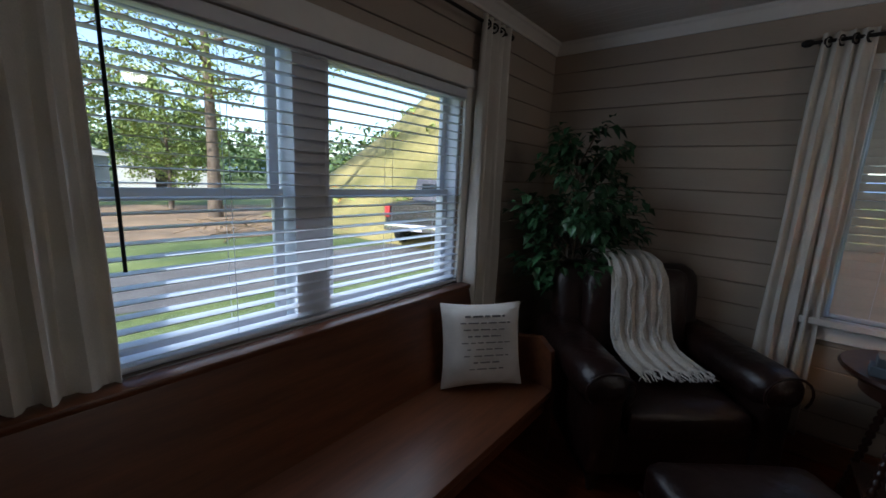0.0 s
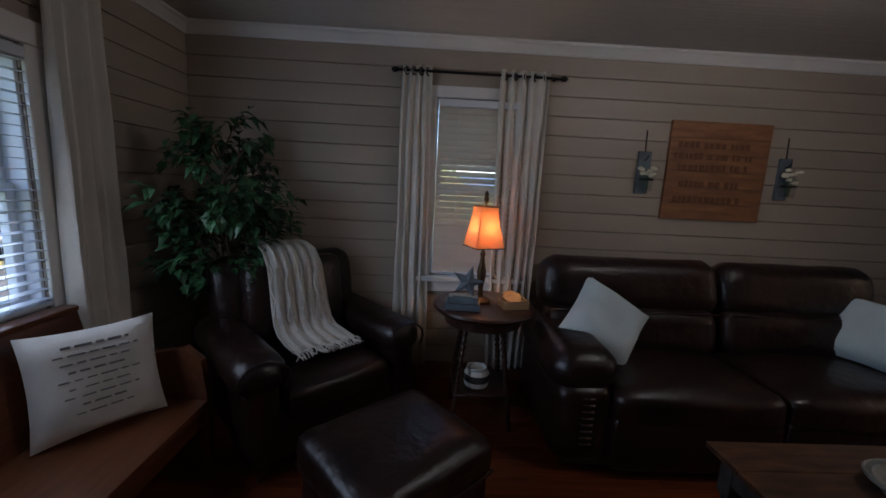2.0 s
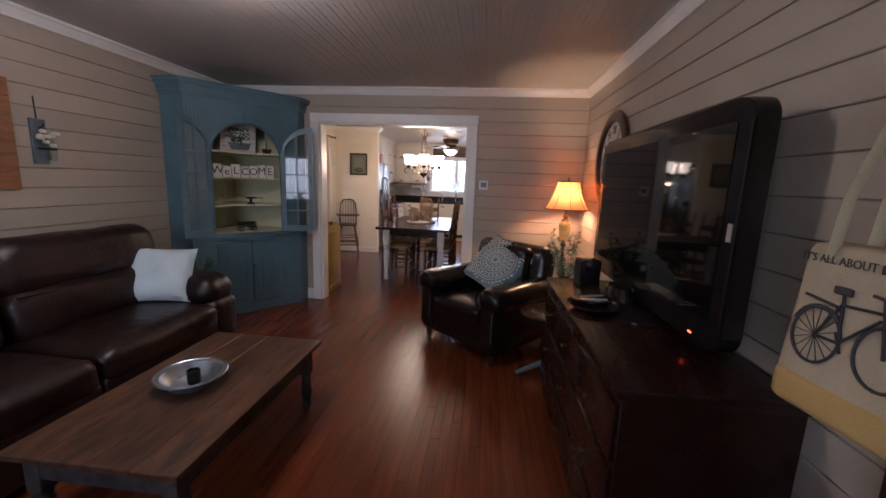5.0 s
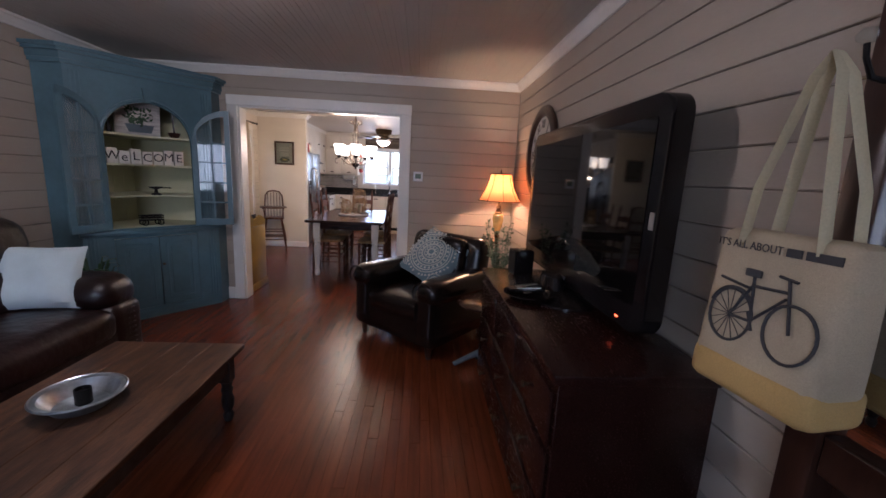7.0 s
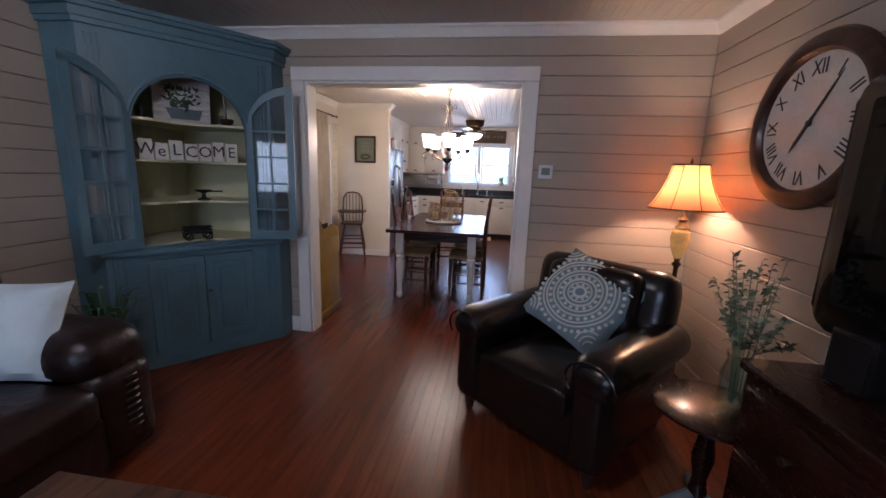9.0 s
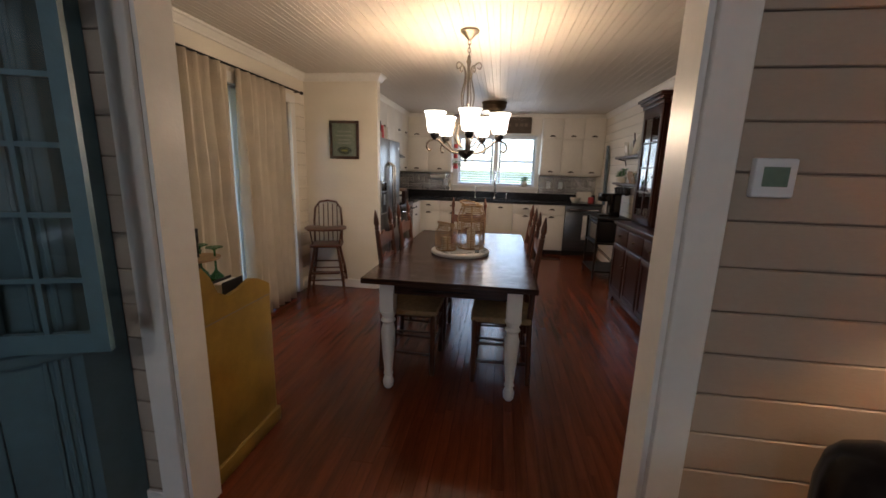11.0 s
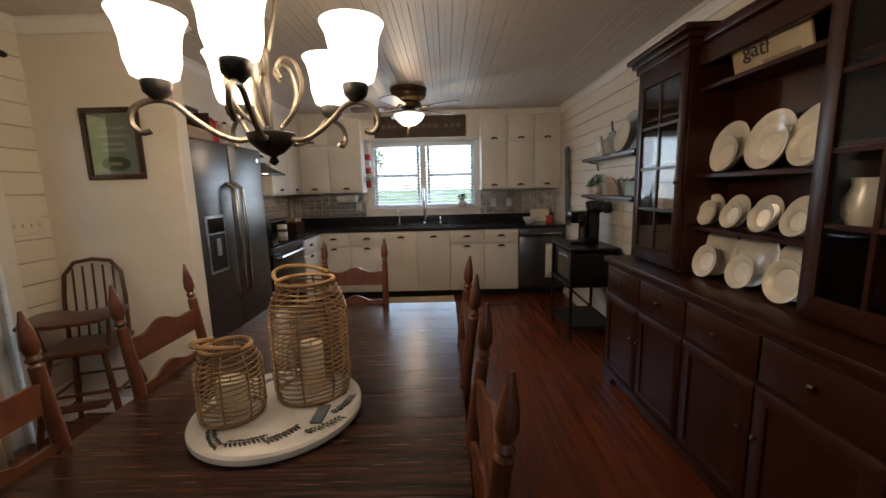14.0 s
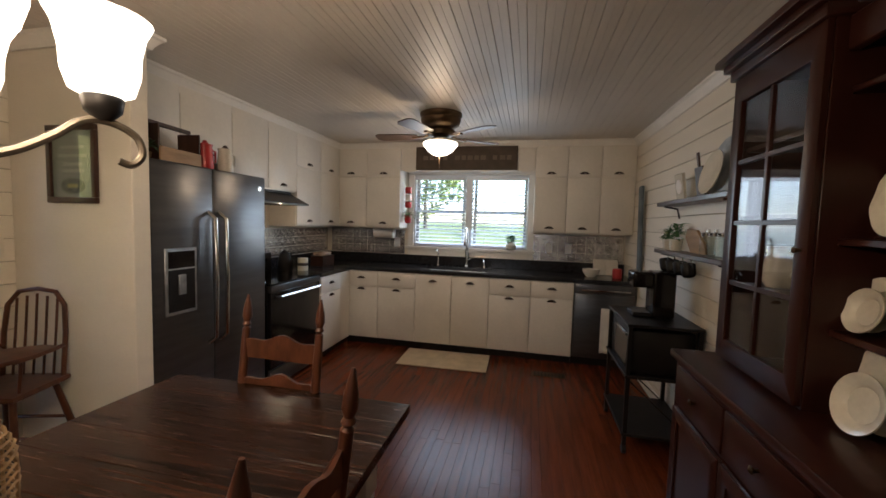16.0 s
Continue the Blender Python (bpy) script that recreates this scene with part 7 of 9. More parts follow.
def tower(x0, x1, top):
    t = 0.022
    part("tower_side", box(x0, x0 + t, UB, UYF, UH, top, 0.002), MAHOG, hu)
    part("tower_side", box(x1 - t, x1, UB, UYF, UH, top, 0.002), MAHOG, hu)
    part("tower_back", box(x0 + t, x1 - t, UB, UB + 0.012, UH, top), MAHOG, hu)
    for z in (UH, 1.22, 1.50, 1.78, top - 0.03):
        part("tower_shelf", box(x0 + t, x1 - t, UB + 0.012, UYF - 0.03, z + 0.001, z + 0.018), MAHOG, hu)
    w = 0.062
    d = part("glass_door", ring("y", UYF + 0.001, UYF + 0.022, x0 + 0.003, x1 - 0.003, UH + 0.01, top - 0.02, w - 0.003, 0.08, 0.10), MAHOG, hu, "glazed door with eight panes")
    z0, z1 = UH + 0.09, top - 0.12
    xm = (x0 + x1) / 2
    part("glazing_bar", box(xm - 0.009, xm + 0.009, UYF + 0.003, UYF + 0.018, z0, z1, 0.002), MAHOG, d)
    for k in range(1, 4):
        z = z0 + (z1 - z0) * k / 4
        part("glazing_bar", box(x0 + w, x1 - w, UYF + 0.0035, UYF + 0.0175, z - 0.009, z + 0.009, 0.002), MAHOG, d)
    for k in range(4):
        for a, b in ((x0 + w, xm - 0.009), (xm + 0.009, x1 - w)):
            z = z0 + (z1 - z0) * k / 4
            part("pane", box(a - 0.003, b + 0.003, UYF + 0.008, UYF + 0.011, z + 0.006, z + (z1 - z0) / 4 - 0.006), GLASS, d, smooth=False)
    part("knob", lathe([(0.005, 0), (0.011, 0.02), (0.0, 0.026)], 10, pose(x0 + 0.03, UYF + 0.022, 1.40, -90)), BRASS, d)
    for g, z, zz in ((0.015, top - 0.02, top + 0.02), (0.035, top + 0.02, top + 0.05), (0.06, top + 0.05, top + 0.08)):
        part("crown_moulding", box(x0 - g, x1 + g, UB, UYF + 0.022 + g, z, zz, 0.006, 2), MAHOG, hu)


tower(*TWL, UTOP)
tower(*TWR, UTOP)
part("center_back", box(TWR[1], TWL[0], UB, UB + 0.012, UH, 2.06), MAHOG, hu)
part("center_head", box(TWR[1], TWL[0], UYF - 0.06, UYF - 0.03, 1.98, 2.08, 0.004), MAHOG, hu)
part("center_crown", box(TWR[1] + 0.062, TWL[0] - 0.062, UB, UYF - 0.0, 2.081, 2.13, 0.008, 2), MAHOG, hu)
part("center_top", box(TWR[1], TWL[0], UB + 0.013, UYF - 0.065, 2.04, 2.06), MAHOG, hu)
PSH = (UH, 1.167, 1.441, 1.88)
for z in PSH[1:]:
    part("plate_shelf", box(TWR[1], TWL[0], UB + 0.013, UYF - 0.05, z - 0.022, z, 0.003), MAHOG, hu)
    part("plate_rail", box(TWR[1], TWL[0], UB + 0.09, UB + 0.10, z, z + 0.008), MAHOG, hu)


def plate(x, z, r, y=0.0, tilt=-76, yaw=0):
    e = thing("plate", "cream porcelain plate standing on the dresser shelf", "plate", "cream plates on the dresser", pose(x + 0.07, UB + 0.085 + y, z + 0.002, 0, 0, yaw))
    part("plate", lathe([(0.0, 0.0), (r * 0.55, 0.0), (r * 0.62, 0.004), (r * 0.72, 0.014), (r, 0.022), (r, 0.026), (r * 0.70, 0.019), (r * 0.58, 0.008), (0.0, 0.007)], 36, pose(0, 0, r * 0.97, tilt), cap=False), PORCELAIN, e)
    return e


for x, r in ((2.68, 0.125), (2.44, 0.13), (2.22, 0.125)):
    plate(x, PSH[2], r)
for x, r in ((2.63, 0.085), (2.37, 0.095), (2.19, 0.08)):
    plate(x, PSH[2], r, 0.06)
for x in (2.76, 2.59, 2.41, 2.24):
    plate(x, PSH[1], 0.082, 0.0)
    plate(x - 0.02, PSH[1], 0.066, 0.045)
for x, r in ((2.69, 0.13), (2.46, 0.135), (2.22, 0.13)):
    plate(x, PSH[0], r)
for x, r in ((2.67, 0.085), (2.43, 0.08), (2.20, 0.09)):
    plate(x, PSH[0], r, 0.085)
gs = thing("gather_sign", "small cream wooden sign reading gather", "sign", m=pose(2.52, UB + 0.12, PSH[3] + 0.001, -14, 0, 0))
part("board", box(-0.20, 0.20, -0.006, 0.006, 0, 0.15, 0.002), mat("aged_cream_board", (0.42, 0.34, 0.20), 0.6, var=0.12, vscale=6), gs)
lettering("word", "gather", 0.092, pose(0.0, 0.0065, 0.085, 90, 0, 180) @ Matrix(((1, 0.25, 0, 0), (0, 1, 0, 0), (0, 0, 1, 0), (0, 0, 0, 1))), INK, gs, depth=0.001)
part("small_words", box(-0.15, 0.03, 0.006, 0.0075, 0.022, 0.036), mat("faded_ink", (0.22, 0.17, 0.10), 0.7), gs)


def jug(x, z, label="white china jug behind the glass"):
    e = thing("china_jug", label, "jug", "china in the dresser", pose(x, UB + 0.115, z))
    part("body", lathe([(0.045, 0), (0.062, 0.03), (0.066, 0.08), (0.045, 0.13), (0.05, 0.16), (0.046, 0.16), (0.0, 0.12)], 20, cap=False), PORCELAIN, e)
    part("handle", tube([(-0.045, 0, 0.14), (-0.09, 0, 0.13), (-0.095, 0, 0.08), (-0.06, 0, 0.05)], 0.007, 6), PORCELAIN, e)


for tw in (TWR, TWL):
    jug(tw[0] + 0.18, 1.239)
    jug(tw[0] + 0.38, 1.239)
for k in range(3):
    e = thing("glass_mug", "clear glass mug jar with a handle", "mug", "glass mugs", pose(TWR[0] + 0.14 + 0.13 * k, UB + 0.115, 1.519))
    part("jar", lathe([(0.030, 0), (0.035, 0.01), (0.036, 0.08), (0.030, 0.095), (0.032, 0.11)], 16, cap=False), JARGLASS, e)
    part("handle", tube([(-0.034, 0, 0.085), (-0.06, 0, 0.08), (-0.06, 0, 0.035), (-0.035, 0, 0.025)], 0.005, 6), JARGLASS, e)
    e = thing("glass_bowl", "clear cut glass bowl", "bowl", "glass bowls", pose(TWR[0] + 0.14 + 0.13 * k, UB + 0.115, UH + 0.019))
    part("bowl", lathe([(0.025, 0), (0.03, 0.004), (0.055, 0.05), (0.058, 0.07), (0.052, 0.06), (0.026, 0.008)], 14, cap=False), JARGLASS, e)
bk_ = thing("small_basket", "little woven basket with a hoop handle", "basket", m=pose(TWR[0] + 0.26, UB + 0.115, 1.799))
part("weave", lathe([(0.05, 0), (0.058, 0.02), (0.062, 0.06), (0.057, 0.06), (0.048, 0.005)], 20), RATTAN, bk_)
part("handle", tube([(0.06 * math.cos(radians(a)), 0, 0.055 + 0.09 * math.sin(radians(a))) for a in range(0, 181, 15)], 0.003, 5), RATTAN, bk_)

# heater and butter churn
he = thing("space_heater", "dark grey upright air purifier on the floor", "heater", m=pose(1.25, -1.20, 0, 0, 0, 44))
part("case", box(-0.19, 0.19, -0.11, 0.11, 0.012, 0.62, 0.02, 3), HEATER, he)
part("control_panel", box(-0.18, 0.18, -0.10, 0.10, 0.6195, 0.628, 0.004), PIANO, he)
for k in range(5):
    part("indicator", box(-0.12 + 0.035 * k, -0.105 + 0.035 * k, -0.02, -0.012, 0.6275, 0.630), VINYL, he)
part("badge", box(0.12, 0.16, -0.08, -0.06, 0.6275, 0.630), VINYL, he)
for x in (-0.15, 0.15):
    part("foot", box(x - 0.03, x + 0.03, -0.09, 0.09, 0.0, 0.014, 0.003), HEATER, he)
bc = thing("butter_churn", "old tan wooden butter churn with a dasher stick", "churn", m=pose(1.47, -1.31, 0))
part("barrel", lathe([(0.13, 0), (0.132, 0.01), (0.098, 0.54), (0.096, 0.56)], 24), LIGHTWOOD, bc)
part("lid", lathe([(0.10, 0.555), (0.105, 0.57), (0.10, 0.59), (0.02, 0.595)], 24), LIGHTWOOD, bc)
for r, z in ((0.130, 0.08), (0.118, 0.27), (0.104, 0.47)):
    part("hoop", lathe([(r, z), (r + 0.004, z), (r + 0.002, z + 0.025), (r - 0.002, z + 0.025)], 24, cap=False), GALV, bc)
part("dasher", tube([(0, 0, 0.55), (-0.005, -0.02, 0.85), (-0.01, -0.05, 1.15)], 0.012, 8), LIGHTWOOD, bc)
ks = thing("kitchen_sign", "olive metal sign reading Kitchen on the board wall", "sign", m=pose(1.42, KY0 + PT, 1.645))
part("plate", box(-0.21, 0.21, 0.002, 0.008, -0.25, 0.25, 0.004), OLIVE, ks)
lettering("word", "Kitchen", 0.115, pose(0, 0.0085, 0.07, 90, 0, 180) @ Matrix(((1, 0.2, 0, 0), (0, 1, 0, 0), (0, 0, 1, 0), (0, 0, 0, 1))), INK, ks, depth=0.001)
lettering("small_words", "FARMHOUSE", 0.035, pose(0, 0.0085, 0.165, 90, 0, 180), INK, ks, depth=0.001)
lettering("small_words", "OPEN DAILY", 0.035, pose(0, 0.0085, -0.06, 90, 0, 180), INK, ks, depth=0.001)
for z, w in ((-0.12, 0.26), (-0.175, 0.22), (-0.015, 0.20)):
    part("printed_bar", box(-w / 2, w / 2, 0.008, 0.0092, z - 0.007, z + 0.007), mat("sign_grey", (0.10, 0.10, 0.07), 0.7), ks)
# ---- kitchen ----
PULL = mat("oil_rubbed_bronze", (0.035, 0.022, 0.016), 0.4, metal=0.7)
pull_me = None


def cup_pull(m, parent):
    """A half-round cup pull, its back on the local xz plane, opening down, towards -y."""
    global pull_me
    if pull_me is None:
        bm = bmesh.new()
        n = 8
        rows = []
        for j in range(4):
            b = radians(90 * j / 3)
            rows.append([bm.verts.new((0.045 * math.cos(radians(180 * i / n)) * math.cos(b * 0.75), -0.022 * math.sin(b), 0.026 * math.sin(radians(180 * i / n)) * math.cos(b * 0.75))) for i in range(n + 1)])
        for a, c in zip(rows, rows[1:]):
            for i in range(n):
                bm.faces.new((a[i], a[i + 1], c[i + 1], c[i]))
        box(-0.050, 0.050, -0.003, 0.0, -0.002, 0.006, bm=bm)
        pull_me = bpy.data.meshes.new("cup_pull")
        bm.to_mesh(pull_me)
        bm.free()
        pull_me.materials.append(PULL)
    o = new("cup_pull", pull_me)
    o.parent = parent
    o.matrix_basis = m
    return o


def cabinet(name, label, axis, front, depth, u0, u1, z0, z1, fronts, group, toe=0.0):
    """A cabinet unit. axis x: it faces -x with its front at x=front; axis y: it faces -y. fronts: (kind, u0, u1, z0, z1, pull u, pull z)."""
    e = thing(name, label, "cabinet", group)

    def b(d0, d1, a, c, zz0, zz1, bev=0.0, seg=1):
        return box(front + d0, front + d1, a, c, zz0, zz1, bev, seg) if axis == "x" else box(a, c, front + d0, front + d1, zz0, zz1, bev, seg)
    part("body", b(0, depth, u0, u1, z0 + toe, z1, 0.002), WHITE, e)
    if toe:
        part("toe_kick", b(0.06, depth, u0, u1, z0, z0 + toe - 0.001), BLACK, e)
    for kind, a, c, q, r, pu, pz in fronts:
        d = part(kind, b(-0.018, -0.001, a + 0.004, c - 0.004, q + 0.004, r - 0.004, 0.004, 2), WHITE, e)
        if pu is not None:
            cup_pull(pose(front - 0.0185, pu, pz, 0, 0, -90) if axis == "x" else pose(pu, front - 0.0185, pz), d)
        for hz in ((q + 0.07, r - 0.07) if kind == "door" else ()):
            hu_ = a + 0.004 if pu is not None and pu > (a + c) / 2 else c - 0.004
            part("hinge", b(-0.021, -0.012, hu_ - 0.006, hu_ + 0.006, hz - 0.02, hz + 0.02), WHITE, d)
    return e


BF = 5.68
LOWER = [(1.31, 1.72, "dd"), (0.86, 1.31, "dd"), (0.44, 0.86, "d"), (0.02, 0.44, "d"), (-0.42, 0.02, "dd"), (-0.86, -0.42, "dd")]
for a, c, kind in LOWER:
    m_ = (a + c) / 2
    if kind == "dd":
        fr = [("drawer", a, c, 0.70, 0.868, m_, 0.785), ("door", a, c, 0.09, 0.69, m_, 0.655)]
    else:
        fr = [("door", a, c, 0.09, 0.868, m_, 0.79)]
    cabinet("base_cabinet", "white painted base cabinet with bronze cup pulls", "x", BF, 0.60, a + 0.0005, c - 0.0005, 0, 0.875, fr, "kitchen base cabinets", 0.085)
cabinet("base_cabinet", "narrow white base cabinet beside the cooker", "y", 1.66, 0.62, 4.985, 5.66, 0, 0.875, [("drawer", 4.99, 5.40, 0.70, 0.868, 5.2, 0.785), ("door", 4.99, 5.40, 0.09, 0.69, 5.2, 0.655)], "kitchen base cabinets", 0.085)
UFX = 5.985
for a, c in ((1.60, 2.02), (1.165, 1.60), (-0.77, -0.42), (-1.12, -0.77), (-1.466, -1.12)):
    m_ = (a + c) / 2
    cabinet("wall_cabinet", "white painted two tier wall cabinet", "x", UFX, 0.31, a + 0.0005, c - 0.0005, 1.375, CZ - 0.004,
            [("door", a, c, 1.385, 1.985, m_, 1.425), ("door", a, c, 1.995, CZ - 0.03, m_, 2.03)], "kitchen wall cabinets")
for a, c, z0, two in ((3.22, 3.71, 1.86, False), (3.71, 4.18, 1.86, False), (4.18, 4.62, 1.72, False), (4.62, 5.06, 1.72, False), (5.06, 5.53, 1.375, True), (5.53, 5.984, 1.375, True)):
    m_ = (a + c) / 2
    fr = [("door", a, c, z0 + 0.01, CZ - 0.03, m_, z0 + 0.05)] if not two else [("door", a, c, 1.385, 1.985, m_, 1.425), ("door", a, c, 1.995, CZ - 0.03, m_, 2.03)]
    cabinet("wall_cabinet", "white painted wall cabinet over the cooking side", "y", 1.985, 0.31, a + 0.0005, c - 0.0005, z0, CZ - 0.004, fr, "kitchen wall cabinets")

wt = thing("worktop", "black granite worktop with a low upstand", "worktop")
bm = bmesh.new()
SKX0, SKX1, SKY0, SKY1 = 5.76, 6.14, 0.08, 0.80
for q in ((5.655, 6.295, SKY1, 2.295), (5.655, 6.295, KY0 + PT + 0.002, SKY0), (5.655, SKX0, SKY0, SKY1), (SKX1, 6.295, SKY0, SKY1)):
    box(*q, 0.876, 0.916, 0.004, bm=bm)
box(4.985, 5.655, 1.635, 2.295, 0.876, 0.916, 0.004, bm=bm)
part("slab", bm, GRANITE, wt)
part("upstand", box(6.272, 6.295, KY0 + PT + 0.002, 2.295, 0.9165, 1.035, 0.003), GRANITE, wt)
part("upstand", box(4.20, 6.271, 2.274, 2.295, 0.9165, 1.035, 0.003), GRANITE, wt)
sk = thing("sink", "black undermount sink in the worktop", "sink")
bm = bmesh.new()
for q in ((SKX0, SKX1, SKY0, SKY1, 0.70, 0.71), (SKX0, SKX0 + .008, SKY0, SKY1, 0.71, 0.876), (SKX1 - .008, SKX1, SKY0, SKY1, 0.71, 0.876), (SKX0 + .008, SKX1 - .008, SKY0, SKY0 + .008, 0.71, 0.876), (SKX0 + .008, SKX1 - .008, SKY1 - .008, SKY1, 0.71, 0.876)):
    box(*q, bm=bm)
part("basin", bm, BLACK, sk)
fa = thing("faucet", "tall brushed steel spring faucet", "faucet", m=pose(6.19, 0.36, 0.917))
part("base", lathe([(0.028, 0), (0.028, 0.02), (0.018, 0.03), (0.016, 0.14)], 16), CHROME, fa)
part("spout", tube([(0, 0, 0.12), (0, 0, 0.36), (-0.02, 0, 0.44), (-0.07, 0, 0.485), (-0.12, 0, 0.47), (-0.15, 0, 0.42), (-0.155, 0, 0.34)], 0.013, 8), CHROME, fa)
part("spring", tube([((-0.0 if t < 0.6 else 0) + 0.020 * math.cos(t * 130), 0.020 * math.sin(t * 130), 0.14 + 0.22 * t) for t in [k / 160 for k in range(161)]], 0.0035, 4), CHROME, fa)
part("spray_head", lathe([(0.014, 0), (0.018, 0.03), (0.014, 0.08)], 12, pose(-0.155, 0, 0.27)), CHROME, fa)
part("lever", tube([(0, -0.01, 0.09), (0, -0.06, 0.12)], 0.006, 6), CHROME, fa)
for y, label, h in ((0.72, "small curved steel water tap", 0.20), (0.14, "steel soap dispenser beside the sink", 0.09)):
    e = thing("tap", label, "tap", m=pose(6.19, y, 0.917))
    part("body", lathe([(0.018, 0), (0.016, 0.02), (0.008, 0.03), (0.008, h * 0.8)], 12), CHROME, e)
    part("spout", tube([(0, 0, h * 0.75), (-0.01, 0, h), (-0.05, 0, h + 0.01), (-0.08, 0, h - 0.015)], 0.007, 8), CHROME, e)

# tin tiles behind the worktop, each a piece
tile_me = None


def tin_tile(m, parent):
    global tile_me
    if tile_me is None:
        bm = box(-0.051, 0.051, -0.004, 0.0, -0.051, 0.051, 0.002)
        lathe([(0.034, 0), (0.030, 0.004), (0.022, 0.004), (0.018, 0.001), (0.008, 0.005), (0.0, 0.006)], 12, pose(0, -0.004, 0, 90), bm, cap=False)
        tile_me = bpy.data.meshes.new("tin_tile")
        bm.to_mesh(tile_me)
        bm.free()
        tile_me.materials.append(TIN)
    o = new("tin_tile", tile_me)
    o.parent = parent
    o.matrix_basis = m


for y0, y1 in ((1.20, 2.28), (-1.455, -0.46)):
    y = y0 + 0.052
    while y < y1:
        for k in range(3):
            tin_tile(pose(6.299, y, 1.09 + 0.1045 * k, 0, 0, -90), wall_ke)
        y += 0.1045
x = 4.25
while x < 6.28:
    for k in range(3):
        tin_tile(pose(x, 2.299, 1.09 + 0.1045 * k), soffit_wall)
    x += 0.1045
for y in (-0.62, -0.84, 1.30):
    e = thing("wall_socket", "white double power socket on the tin tiles", "socket", "wall sockets", pose(6.289, y, 1.19, 0, 0, -90))
    part("plate", box(-0.038, 0.038, -0.006, 0, -0.06, 0.06, 0.003), VINYL, e)
    for z in (-0.025, 0.025):
        part("outlet", box(-0.016, 0.016, -0.009, -0.006, z - 0.014, z + 0.014, 0.003), VINYL, e)

# valance and blind at the window
vl = thing("valance_board", "brown cloth valance with pale lettering over the window", "valance")
VB = mat("brown_burlap", (0.085, 0.066, 0.052), 0.9, var=0.15, vscale=9, fine=0.15, fscale=160, bump=0.4, bscale=200)
part("board", box(5.955, 5.975, -0.22, 0.97, 2.075, 2.345, 0.003), VB, vl)
for y0, w in ((0.88, 0.06), (0.80, 0.05), (0.73, 0.06), (0.64, 0.05), (0.50, 0.06), (0.42, 0.05), (0.35, 0.06), (0.27, 0.05), (0.20, 0.06), (0.06, 0.05), (-0.02, 0.06), (-0.10, 0.05)):
    part("letter_bar", box(5.951, 5.954, y0 - w, y0, 2.19, 2.24), mat("faded_letters", (0.16, 0.13, 0.10), 0.9) if "faded_letters" not in bpy.data.materials else bpy.data.materials["faded_letters"], vl)
sc_ = [(-0.41, 2.34), (1.16, 2.34)] + [(1.16 - 1.57 * k / 48, 2.075 - 0.022 * abs(math.sin(math.pi * 7 * k / 48))) for k in range(49)]
part("scalloped_board", slab(sc_, 5.980, 5.995, m=Matrix(((0, 0, 1, 0), (1, 0, 0, 0), (0, 1, 0, 0), (0, 0, 0, 1)))), WHITE, vl, "white scalloped board", smooth=False)
blind("window_blind", "white slatted blind, open, in the kitchen window", "x", KX1 - 0.010, KWY0 + 0.02, 0.335, KWZ0 + 0.018, KWZ1 - 0.02, -16, pitch=0.044, cords=2)
blind("window_blind", "white slatted blind, open, in the kitchen window", "x", KX1 - 0.010, 0.405, KWY1 - 0.02, KWZ0 + 0.018, KWZ1 - 0.02, -16, pitch=0.044, cords=2)


def leafy(name, label, m, pot, n, ln, wd, spread, h, material, seed, fall=0.0, potmat=None):
    e = thing(name, label, "plant", m=m)
    part("pot", lathe(pot, 20, cap=False), potmat or TERRA, e)
    r = random.Random(seed)
    bm = bmesh.new()
    for k in range(n):
        a = r.uniform(0, 6.28)
        c = Vector((r.uniform(0, spread) * math.cos(a), r.uniform(0, spread) * math.sin(a), pot[-2][1] + r.uniform(0, h)))
        leaf_faces(bm, c, Vector((math.cos(a), math.sin(a), r.uniform(-.2 - fall, 1.0 - fall))), Vector((0, 0, 1)), ln * r.uniform(.7, 1.2), wd)
    part("leaves", bm, material, e, smooth=False)
    return e


POT = [(0.035, 0), (0.06, 0.02), (0.065, 0.06), (0.045, 0.09), (0.05, 0.10), (0.044, 0.10), (0.0, 0.085)]
leafy("potted_plant", "bushy green plant in a cream pot on the sill", pose(6.225, -0.17, KWZ0 + 0.0), [(r, z) for r, z in POT], 130, 0.06, 0.010, 0.03, 0.06, HERB, 3, 0.1, PORCELAIN)
hp = leafy("hanging_planter", "red and white hanging planter with trailing spider plant", pose(6.10, 1.10, 1.44), [(0.030, 0), (0.042, 0.02), (0.045, 0.10), (0.038, 0.10), (0.0, 0.08)], 70, 0.14, 0.005, 0.02, 0.02, HERB, 5, 0.4, RED)
part("hanger", tube([(0, 0, 0.09), (0, 0, 0.62)], 0.002, 5), BLACK, hp)
for z, m_ in ((0.19, RED), (0.28, WHITE), (0.37, RED)):
    part("tin_can", lathe([(0.036, z), (0.040, z + 0.01), (0.040, z + 0.07), (0.034, z + 0.075)], 18), m_, hp)

# dishwasher, cooker, hood, fridge
dw = thing("dishwasher", "dark steel dishwasher with a bar handle", "dishwasher")
part("body", box(5.69, 6.27, -1.464, -0.865, 0.09, 0.873), STEEL, dw)
part("door", box(5.665, 5.689, -1.46, -0.87, 0.10, 0.77, 0.006, 2), STEEL, dw)
part("control_strip", box(5.665, 5.689, -1.46, -0.87, 0.775, 0.87, 0.006, 2), STEEL, dw)
part("handle", tube([(5.665, -1.40, 0.81), (5.64, -1.40, 0.81), (5.64, -0.93, 0.81), (5.665, -0.93, 0.81)], 0.010, 8), CHROME, dw)
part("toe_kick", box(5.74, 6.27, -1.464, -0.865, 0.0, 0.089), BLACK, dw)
st_ = thing("cooker", "black glass fronted electric cooker with a steel handle", "stove")
